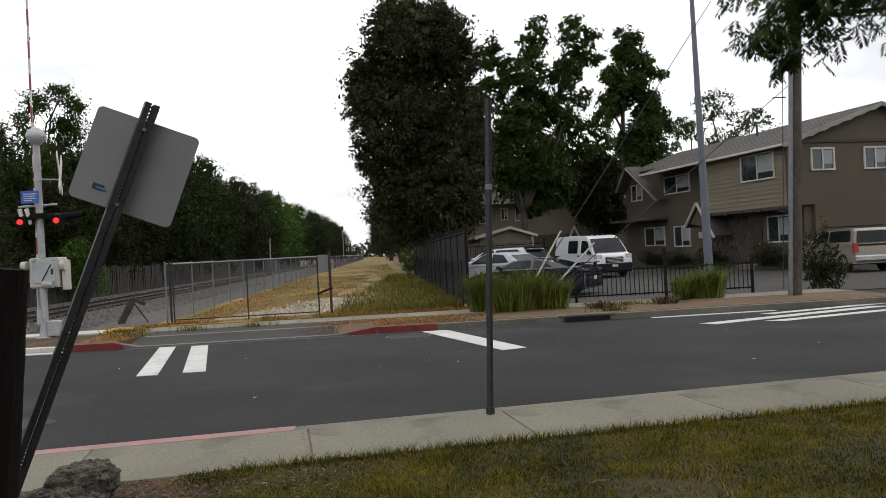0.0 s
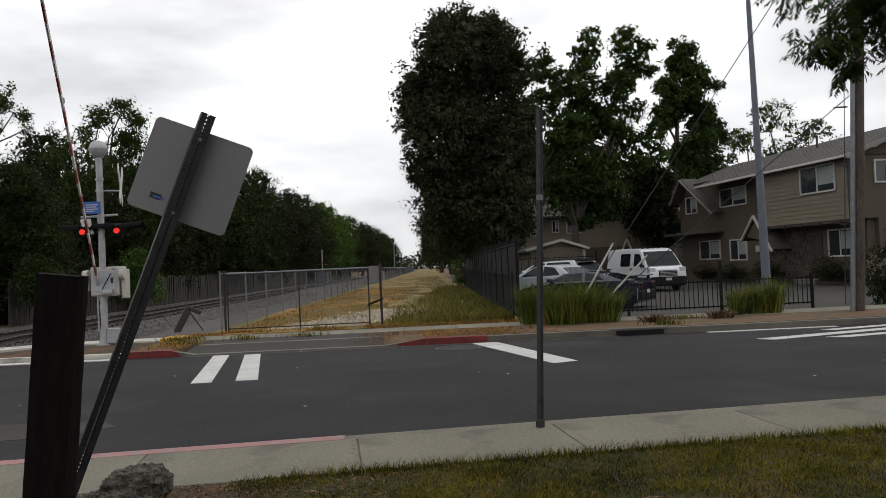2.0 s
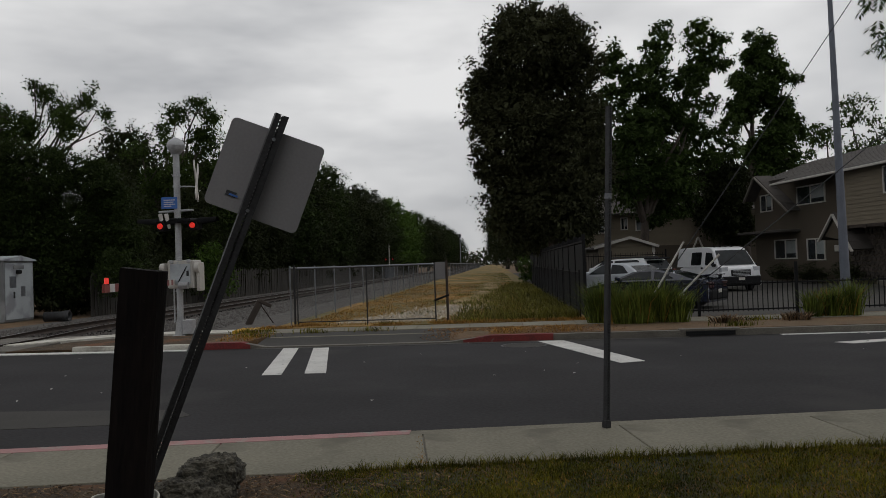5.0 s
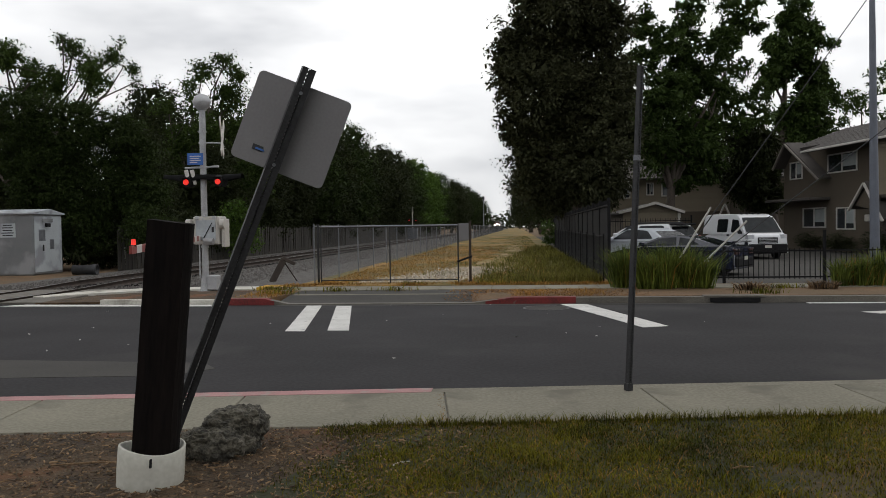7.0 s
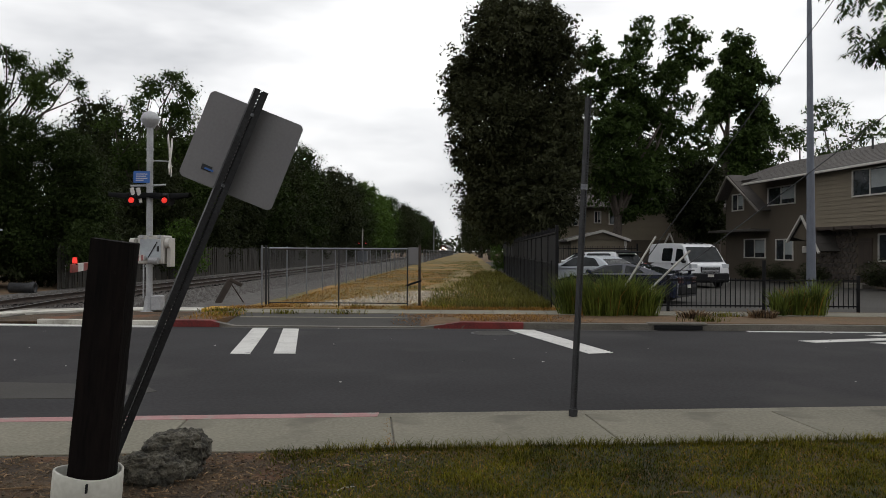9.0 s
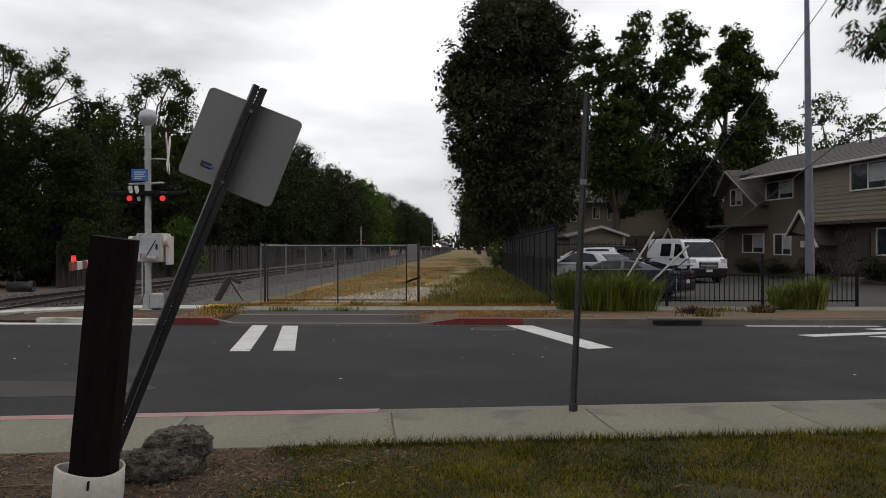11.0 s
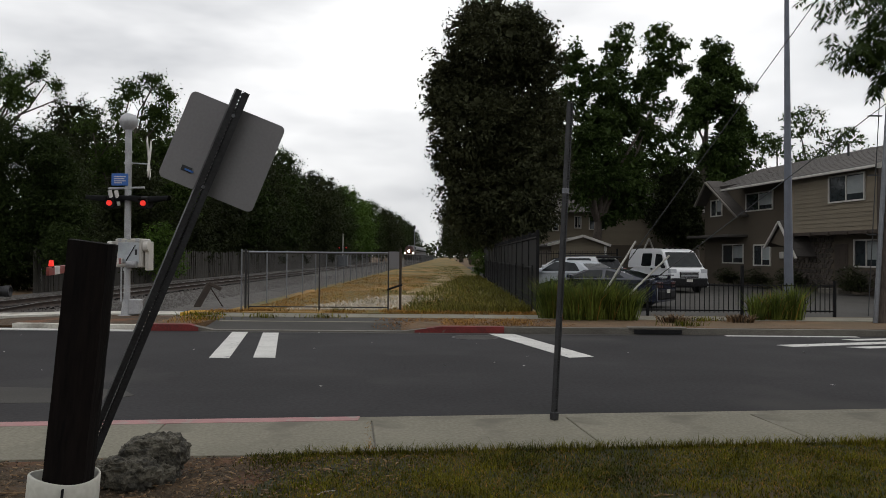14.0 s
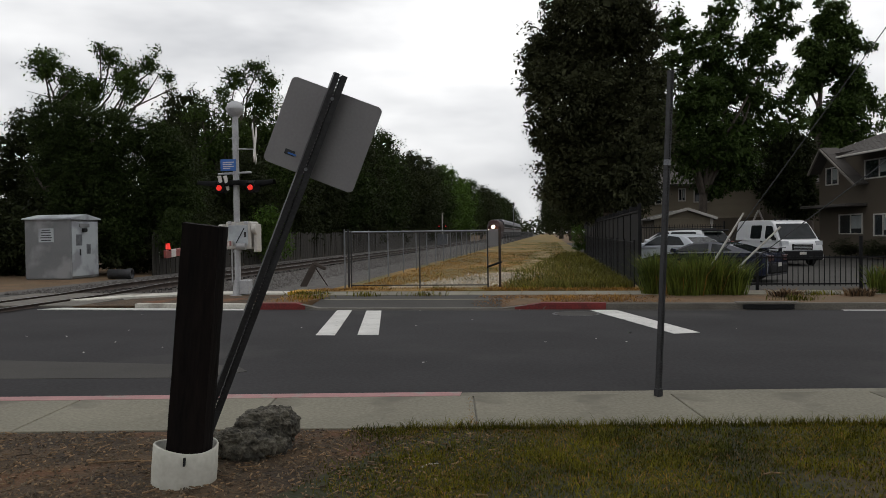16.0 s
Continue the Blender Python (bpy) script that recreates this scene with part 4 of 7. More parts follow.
def window(parent, plane, s0, s1, z0, z1, at, name="window"):
    """A two-light sliding window. plane 'f': on the front (facing -x) at x = at; 'g': on a wall facing -y at y = at."""
    def bx(a0, a1, b0, b1, d0, d1, bev=0.0):
        if plane == "f":
            return box((at + d0, a0, b0), (at + d1, a1, b1), bev)
        return box((a0, at + d0, b0), (a1, at + d1, b1), bev)
    w = part(name, bx(s0, s1, z0, z1, -0.02, 0.06), M["glass"], parent, "dark sliding window with white frame")
    f = 0.07
    for a0, a1, b0, b1 in ((s0 - f, s1 + f, z1, z1 + f), (s0 - f, s1 + f, z0 - f, z0), (s0 - f, s0, z0, z1), (s1, s1 + f, z0, z1)):
        part("frame", bx(a0, a1, b0, b1, -0.07, 0.0), M["trim"], w)
    mid = (s0 + s1) / 2
    part("mullion", bx(mid - 0.03, mid + 0.03, z0, z1, -0.06, 0.0), M["trim"], w)
    lo, hi = (s0, mid - 0.03) if plane == "f" else (mid + 0.03, s1)
    part("blind", bx(lo + 0.04, hi - 0.02, z0 + (z1 - z0) * 0.25, z1 - 0.04, -0.027, -0.0205), M["blind"], w, "half-drawn pale blind")
    return w


def beam(parent, a, b, w, d, material, name="beam"):
    a, b = Vector(a), Vector(b)
    m = Matrix.Translation((a + b) / 2) @ (b - a).to_track_quat("Z", "Y").to_matrix().to_4x4()
    h = (b - a).length / 2
    return part(name, box((-w / 2, -d / 2, -h), (w / 2, d / 2, h), 0.008), material, parent, m=m)


def siding_rows(parent, plane, s0, s1, z0, z1, at, step=0.2):
    """Lapped boards, each a tilted strip with a thick lower edge."""
    z = z0
    while z < z1 - 0.02:
        zt = min(z + step, z1)
        if plane == "f":
            bm = prism([(at - 0.03, z), (at - 0.006, zt), (at + 0.03, zt), (at + 0.03, z)], s0, s1, Matrix(((1, 0, 0, 0), (0, 0, 1, 0), (0, 1, 0, 0), (0, 0, 0, 1))))
        else:
            bm = prism([(at - 0.03, z), (at - 0.006, zt), (at + 0.03, zt), (at + 0.03, z)], s0, s1, Matrix(((0, 0, 1, 0), (1, 0, 0, 0), (0, 1, 0, 0), (0, 0, 0, 1))))
        bmesh.ops.recalc_face_normals(bm, faces=bm.faces)
        part("siding_board", bm, M["siding"], parent)
        z += step


def roof_slab(parent, e0, e1, r1, r0, th=0.12, rows=12):
    """A shingled slope from the eave (e0, e1) up to the ridge (r0, r1), laid in courses."""
    e0, e1, r1, r0 = (Vector(p) for p in (e0, e1, r1, r0))
    n = (e1 - e0).cross(r0 - e0).normalized()
    if n.z < 0:
        n = -n
    under = bmesh.new()
    quad = [e0, e1, r1, r0]
    top = [under.verts.new(q) for q in quad]
    bot = [under.verts.new(q - n * th) for q in quad]
    for i in range(4):
        j = (i + 1) % 4
        under.faces.new((bot[i], bot[j], top[j], top[i]))
    under.faces.new(top)
    under.faces.new(bot[::-1])
    bmesh.ops.recalc_face_normals(under, faces=under.faces)
    roof = part("roof", under, M["shingle"], parent, "grey-brown asphalt shingle roof")
    for k in range(rows):
        bm = bmesh.new()
        a, b = k / rows, (k + 1) / rows
        p = [e0.lerp(r0, a), e1.lerp(r1, a), e1.lerp(r1, b), e0.lerp(r0, b)]
        top = [bm.verts.new(q + n * (0.02 if i < 2 else 0.012)) for i, q in enumerate(p)]
        bot = [bm.verts.new(q + n * 0.003) for q in p]
        for i in range(4):
            j = (i + 1) % 4
            bm.faces.new((bot[i], bot[j], top[j], top[i]))
        bm.faces.new(top)
        bm.faces.new(bot[::-1])
        bmesh.ops.recalc_face_normals(bm, faces=bm.faces)
        part("shingle_course", bm, M["shingle"], roof)
    return roof


def townhouse():
    t = thing("townhouse", "two-storey brown townhouse with tan siding and timbered gables", "house", HOUSE)
    LEN, DEP, EAVE, RIDGE = 17.2, 9.5, 5.55, 7.2
    G = 0.9                                                     # the ground floor stands back by this much
    # walls
    part("wall", box((G, 0.25, -0.12), (DEP, LEN, 2.75)), M["stucco"], t, "dark brown ground floor wall")
    part("wall", box((0.03, 0.03, 2.75), (DEP, 6.5, EAVE)), M["stucco"], t, "overhanging upper storey")
    part("wall", box((G, 6.5, 2.75), (DEP, LEN, EAVE)), M["stucco"], t, "brown upper storey wall")
    part("wall", box((G + 0.4, 0.03, -0.12), (DEP, 0.25, 2.75)), M["stucco"], t, "brown gable-end wall")
    bm = prism([(0.03, EAVE), (DEP, EAVE), (DEP / 2, RIDGE - 0.05)], 0.03, 0.25, Matrix(((1, 0, 0, 0), (0, 0, 1, 0), (0, 1, 0, 0), (0, 0, 0, 1))))
    bmesh.ops.recalc_face_normals(bm, faces=bm.faces)
    part("gable_wall", bm, M["stucco"], t, "brown gable wall")
    siding_rows(t, "f", 0.05, 6.5, 2.75, EAVE - 0.05, 0.0)
    part("corner_board", box((-0.04, 6.5, 2.7), (0.06, 6.62, EAVE)), M["trim"], t)
    part("corner_board", box((-0.05, -0.03, 2.7), (0.06, 0.06, EAVE)), M["dark_wood"], t)
    part("band_board", box((-0.05, 0.0, 2.6), (0.12, 6.55, 2.76), 0.01), M["dark_wood"], t)
    part("band_board", box((0.0, -0.03, EAVE - 0.1), (DEP, 0.02, EAVE + 0.04), 0.01), M["dark_wood"], t, "brown band across the gable")
    for i in range(5):
        part("joist_end", box((-0.12, 0.6 + 1.35 * i, 2.56), (0.3, 0.75 + 1.35 * i, 2.72), 0.01), M["dark_wood"], t)
    # roof
    ov = 0.45
    roof_slab(t, (-ov, -0.35, EAVE - 0.16), (-ov, 12.6, EAVE - 0.16), (DEP / 2, 12.6, RIDGE), (DEP / 2, -0.35, RIDGE), 0.12, 14)
    inset = EAVE - 0.16 + (G - 0.2 + ov) / (DEP / 2 + ov) * (RIDGE - EAVE + 0.16)
    roof_slab(t, (G - 0.2, 12.6, inset), (G - 0.2, LEN, inset), (DEP / 2, LEN, RIDGE), (DEP / 2, 12.6, RIDGE), 0.12, 10)
    roof_slab(t, (DEP + ov, -0.35, EAVE - 0.16), (DEP + ov, LEN, EAVE - 0.16), (DEP / 2, LEN, RIDGE), (DEP / 2, -0.35, RIDGE))
    part("gutter", box((-ov - 0.08, -0.35, EAVE - 0.25), (-ov + 0.0, 12.6, EAVE - 0.14), 0.02), M["trim"], t, "pale gutter along the eave")
    # scalloped verge boards on the gable
    for s in (1, -1):
        bm = bmesh.new()
        n = 24
        tops, lows = [], []
        for k in range(n + 1):
            f = k / n
            x0 = -ov + f * (DEP / 2 + ov)
            z0 = EAVE - 0.1 + f * (RIDGE - EAVE + 0.1)
            d = 0.19 + 0.06 * (k % 3 == 1)
            if s < 0:
                x0 = DEP - x0
            tops.append(bm.verts.new((x0, -0.37, z0)))
            lows.append(bm.verts.new((x0, -0.37, z0 - d)))
        for k in range(n):
            bm.faces.new((tops[k], tops[k + 1], lows[k + 1], lows[k]))
        bmesh.ops.solidify(bm, geom=bm.faces, thickness=0.04)
        part("verge_board", bm, M["trim"], t, "pale scalloped verge board")
    part("vent_pipe", tube((3.2, 6.5, 6.7), (3.2, 6.5, 7.3), 0.06, n=10), M["dark_steel"], t)
    # windows
    window(t, "f", 0.9, 3.25, 4.1, 5.2, -0.03)
    window(t, "f", 9.5, 12.15, 4.2, 5.1, G)
    window(t, "f", 12.5, 14.8, 1.25, 2.25, G)
    window(t, "f", 9.7, 11.3, 1.15, 2.2, G)
    window(t, "f", 1.2, 2.75, 1.2, 2.32, G)
    window(t, "f", 15.0, 16.3, 4.1, 5.0, G)
    window(t, "g", 1.25, 2.33, 4.3, 5.17, 0.03)
    window(t, "g", 4.0, 5.1, 4.3, 5.17, 0.03)
    # door
    door = part("door", box((G - 0.05, 3.25, 0.12), (G + 0.02, 4.2, 2.2), 0.01), M["dark_wood"], t, "dark panelled front door")
    part("handle", tube((G - 0.1, 3.4, 1.1), (G - 0.05, 3.4, 1.1), 0.03, n=8), M["rim"], door)
    for a0, a1, b0, b1 in ((3.35, 3.7, 0.3, 1.0), (3.77, 4.1, 0.3, 1.0), (3.35, 3.7, 1.2, 2.05), (3.77, 4.1, 1.2, 2.05)):
        part("panel", box((G - 0.07, a0, b0), (G - 0.048, a1, b1), 0.008), M["dark_wood"], door)
    part("step", box((G - 0.7, 3.0, -0.12), (G, 4.5, 0.12), 0.02), M["kerb"], t, "concrete doorstep")
    # veneer stone on the ground floor
    local = np.random.default_rng(9)
    stones = []
    for k in range(4):
        bm = bmesh.new()
        n = 7
        ring = [(0.17 * (1 + local.normal(0, 0.16)) * math.cos(2 * math.pi * i / n), 0.13 * (1 + local.normal(0, 0.16)) * math.sin(2 * math.pi * i / n)) for i in range(n)]
        lo = [bm.verts.new((0.0, y, z)) for y, z in ring]
        hi = [bm.verts.new((-0.05, y * 0.86, z * 0.86)) for y, z in ring]
        bm.faces.new(hi)
        for i in range(n):
            bm.faces.new((lo[i], lo[(i + 1) % n], hi[(i + 1) % n], hi[i]))
        bmesh.ops.recalc_face_normals(bm, faces=bm.faces)
        stones.append(finish(bm, "stone", M["stone"]))
    for s in np.arange(0.45, 7.2, 0.32):
        for j, z in enumerate(np.arange(0.15, 2.6, 0.25)):
            y = s + 0.16 * (j % 2)
            if 3.0 < y < 4.45 and z < 2.45 or 1.0 < y < 2.95 and 1.0 < z < 2.5:
                continue
            part("stone", stones[int(local.integers(4))], None, t, m=pose(G + 0.005, y, z, local.uniform(-25, 25)))
    # timbered porch gable and dormer gable
    for apex, foot_a, foot_b, x in (((7.05, 3.35), (5.55, 1.5), (8.35, 2.05), -0.25), ((15.65, 6.1), (11.9, 3.8), (17.1, 4.7), 0.15)):
        for foot in (foot_a, foot_b):
            beam(t, (x, apex[0], apex[1]), (x, foot[0], foot[1]), 0.12, 0.1, M["trim"] if x < 0 else M["grey_trim"], "gable_timber")
        for foot in (foot_a, foot_b):
            roof_slab(t, (x + 0.04, foot[0], foot[1] + 0.1), (G + 0.3, foot[0], foot[1] + 0.1), (G + 0.3, apex[0], apex[1] + 0.1), (x + 0.04, apex[0], apex[1] + 0.1), 0.06, 5)
    part("porch_wall", prism([(5.9, 1.95), (7.05, 3.2), (8.0, 2.3)], -0.1, -0.04, Matrix(((0, 0, 1, 0), (1, 0, 0, 0), (0, 1, 0, 0), (0, 0, 0, 1)))), M["stucco"], t)
    part("porch_roof", box((-0.3, 12.0, 2.7), (G, LEN, 2.85), 0.02), M["shingle"], t)
    part("wall_lamp", box((G - 0.12, 8.3, 1.5), (G, 8.7, 1.85), 0.03), M["trim"], t, "pale meter box")
    part("downpipe", box((-0.12, -0.07, 0.1), (-0.05, 0.0, EAVE - 0.2)), M["dark_wood"], t)


def back_house():
    t = thing("rear_house", "two-storey tan house behind the parked cars", "house", pose(6.4, 60, Z1 - 0.02, 0, 0, 2))
    part("wall", box((0, 0, -0.12), (14, 8, 4.9)), M["siding"], t, "tan sided wall")
    siding_rows(t, "g", 0, 14, 2.4, 4.9, 0.0, 0.22)
    part("wall", box((-0.02, -0.06, -0.12), (14.0, 0.02, 2.4)), M["stucco"], t, "brown lower wall")
    part("wall", box((8.8, -0.9, -0.12), (14, 0.0, 4.7)), M["stucco"], t, "brown projecting wall")
    roof_slab(t, (-0.4, -0.5, 4.85), (14.4, -0.5, 4.85), (14.4, 4, 6.6), (-0.4, 4, 6.6))
    roof_slab(t, (-0.4, 8.5, 4.85), (14.4, 8.5, 4.85), (14.4, 4, 6.6), (-0.4, 4, 6.6))
    for s0, s1, z0, z1 in ((4.2, 5.2, 3.6, 4.45), (3.1, 3.5, 3.7, 4.5), (9.6, 10.6, 3.6, 4.4), (1.0, 1.8, 3.5, 4.3)):
        window(t, "g", s0, s1, z0, z1, -0.03 if s0 < 9 else -0.92)
    for apex, a, b, y in (((1.35, 5.3), (0.75, 3.4), (2.2, 3.6), -0.5), ((8.4, 2.9), (7.6, 1.2), (9.0, 1.4), -1.1), ((10.2, 5.0), (9.3, 3.4), (11.1, 3.4), -1.2)):
        for f in (a, b):
            beam(t, (apex[0], y, apex[1]), (f[0], y, f[1]), 0.14, 0.1, M["trim"], "gable_timber")
    c = thing("carport", "low gabled tan outbuilding with pale verge boards", "outbuilding", pose(6.3, 49, Z1 - 0.02, 0, 0, 2))
    part("wall", box((0, 0, -0.12), (3.3, 5, 2.25)), M["stucco"], c)
    siding_rows(c, "g", 0, 3.3, 0, 2.25, 0.0, 0.2)
    bm = prism([(0, 2.25), (3.3, 2.25), (1.9, 2.7)], 0.0, 0.2, Matrix(((1, 0, 0, 0), (0, 0, 1, 0), (0, 1, 0, 0), (0, 0, 0, 1))))
    bmesh.ops.recalc_face_normals(bm, faces=bm.faces)
    part("gable_wall", bm, M["siding"], c)
    roof_slab(c, (-0.3, -0.3, 2.2), (-0.3, 5.2, 2.2), (1.9, 5.2, 2.78), (1.9, -0.3, 2.78), 0.08, 5)
    roof_slab(c, (3.6, -0.3, 2.2), (3.6, 5.2, 2.2), (1.9, 5.2, 2.78), (1.9, -0.3, 2.78), 0.08, 5)
    beam(c, (-0.3, -0.34, 2.2), (1.9, -0.34, 2.78), 0.05, 0.16, M["trim"], "verge_board")
    beam(c, (3.6, -0.34, 2.2), (1.9, -0.34, 2.78), 0.05, 0.16, M["trim"], "verge_board")
    part("corner_board", box((3.25, -0.06, 0), (3.42, 0.0, 2.2)), M["trim"], c)
    f = thing("iron_gate_fence", "tall black iron fence before the outbuilding", "fence", pose(3.6, 46.5, LOT))
    pk = finish(box((-0.012, -0.012, 0), (0.012, 0.012, 1.95)), "picket", M["black_iron"])
    for i in range(44):
        part("picket", pk, None, f, m=pose(0.14 * i, 0, 0))
    for z in (0.2, 1.8):
        part("rail", box((0, -0.02, z - 0.02), (6.2, 0.02, z + 0.02)), M["black_iron"], f)
    for x in (0, 3.1, 6.2):
        part("post", box((x - 0.04, -0.04, -0.02), (x + 0.04, 0.04, 2.1)), M["black_iron"], f)


# ---- vehicles ----
def arch_profile(L, wheel_x, r, zb, top):
    """Side outline of the lower body: flat bottom with wheel arches, then the top line from tail to nose."""
    pts = []
    x = -L / 2
    pts.append((x, zb))
    for cx in wheel_x:
        n = 8
        pts.append((cx - r, zb))
        for k in range(1, n):
            a = math.pi - math.pi * k / n
            pts.append((cx + r * math.cos(a), zb + r * math.sin(a) * 0.92))
        pts.append((cx + r, zb))
    pts.append((L / 2, zb))
    return pts + top


def rounded(points, keep_low=None, times=2, cut=0.25):
    """A closed outline with its corners cut back; corners at or below keep_low stay."""
    for _ in range(times):
        out = []
        n = len(points)
        for i in range(n):
            (ax, az), (bx, bz), (cx, cz) = points[i - 1], points[i], points[(i + 1) % n]
            if keep_low is not None and bz <= keep_low:
                out.append((bx, bz))
            else:
                out.append((bx + (ax - bx) * cut, bz + (az - bz) * cut))
                out.append((bx + (cx - bx) * cut, bz + (cz - bz) * cut))
        points = out
    return points


def side_solid(points, half, narrow=0.0, zref=None):
    """A side outline (x, z) given width; above zref the sides lean in by narrow."""
    bm = bmesh.new()
    zmax = max(p[1] for p in points)
    zmin = zref if zref is not None else min(p[1] for p in points)
    def hw(z):
        f = max(0.0, (z - zmin) / max(zmax - zmin, 1e-3))
        return half - narrow * f
    a = [bm.verts.new((x, -hw(z), z)) for x, z in points]
    b = [bm.verts.new((x, hw(z), z)) for x, z in points]
    bm.faces.new(a)
    bm.faces.new(b[::-1])
    n = len(points)
    for i in range(n):
        j = (i + 1) % n
        bm.faces.new((a[j], a[i], b[i], b[j]))
    bmesh.ops.recalc_face_normals(bm, faces=bm.faces)
    edges = [e for e in bm.edges if all(abs(abs(v.co.y) - hw(v.co.z)) < 1e-4 for v in e.verts) and e.verts[0].co.y * e.verts[1].co.y > 0 and min(v.co.z for v in e.verts) > min(p[1] for p in points) + 0.25]
    bmesh.ops.bevel(bm, geom=edges, offset=0.035, segments=2, affect="EDGES", profile=0.6)
    bmesh.ops.triangulate(bm, faces=[f for f in bm.faces if len(f.verts) > 4])
    return bm


def quad_plate(p, th=0.01):
    bm = bmesh.new()
    bm.faces.new([bm.verts.new(q) for q in p])
    bmesh.ops.solidify(bm, geom=bm.faces, thickness=th)
    return bm


def wheel(parent, x, y, r, w):
    s = 1 if y > 0 else -1
    wh = part("wheel", tube((x, y - s * w, r), (x, y, r), r, r, 22), M["tyre"], parent, "black tyre on alloy rim")
    part("rim", tube((x, y - s * 0.02, r), (x, y + s * 0.008, r), r * 0.66, r * 0.6, 18), M["rim"], wh)
    # black discs on the solid rim give the shade between spokes
    for k in range(5):
        a = 2 * math.pi * k / 5
        part("spoke_gap", tube((x + r * 0.38 * math.cos(a), y, r + r * 0.38 * math.sin(a)), (x + r * 0.38 * math.cos(a), y + s * 0.012, r + r * 0.38 * math.sin(a)), r * 0.13, r * 0.13, 8), M["black_plastic"], wh)


def car(name, label, category, m, L, W, wheels, r, zb, top, cabin, paint, lean=0.2, belt=None, windows=(), front_glass=None, rear_glass=None, lights=(), extra=None):
    t = thing(name, label, category, m)
    body = part("body", side_solid(arch_profile(L, wheels, r * 1.14, zb, []) + rounded([(L / 2, zb)] + top + [(-L / 2, zb)], zb)[1:-1], W / 2, 0.07, 0.5), paint, t)
    belt = belt or min(z for x, z in cabin)
    cab = part("cabin", side_solid(rounded(cabin, belt + 0.03), W / 2 - 0.03, lean, belt), paint, t)
    zmax = max(z for x, z in cabin)
    def hw(z):
        return W / 2 - 0.03 - lean * max(0.0, (z - belt) / (zmax - belt))
    for pts in windows:
        pts = rounded(pts, None, 1, 0.07)
        for s in (-1, 1):
            q = [(x, s * (hw(z) + 0.008), z) for x, z in pts]
            part("side_window", quad_plate(q if s < 0 else q[::-1]), M["glass"], t, "dark tinted side window")
    for nm, g in (("windscreen", front_glass), ("rear_window", rear_glass)):
        if g:
            (x0, z0), (x1, z1), off = g
            q = [(x0 + off, -hw(z0) + 0.08, z0), (x0 + off, hw(z0) - 0.08, z0), (x1 + off, hw(z1) - 0.07, z1), (x1 + off, -hw(z1) + 0.07, z1)]
            part(nm, quad_plate(q if off > 0 else q[::-1]), M["glass"], t)
    for x in wheels:
        for s in (-1, 1):
            wheel(t, x, s * (W / 2 - 0.03), r, 0.2)
    for nm, lo, hi, mt, lab in lights:
        for s in (-1, 1):
            a, b = sorted((s * lo[1], s * hi[1]))
            part(nm, box((lo[0], a, lo[2]), (hi[0], b, hi[2]), 0.012), M[mt], t, lab)
    for s in (-1, 1):
        wing = (max(x for x, z in cabin) - 0.35, s * (W / 2 + 0.02), belt + 0.03)
        a, b = sorted((s * (W / 2 - 0.05), s * (W / 2 + 0.16)))
        part("wing_mirror", box((wing[0] - 0.06, a, wing[2]), (wing[0] + 0.06, b, wing[2] + 0.14), 0.03), M["black_plastic"] if extra == "van" else paint, t)
    part("underside", box((-L / 2 + 0.2, -W / 2 + 0.15, zb - 0.04), (L / 2 - 0.2, W / 2 - 0.15, zb + 0.25)), M["black_plastic"], t)
    return t


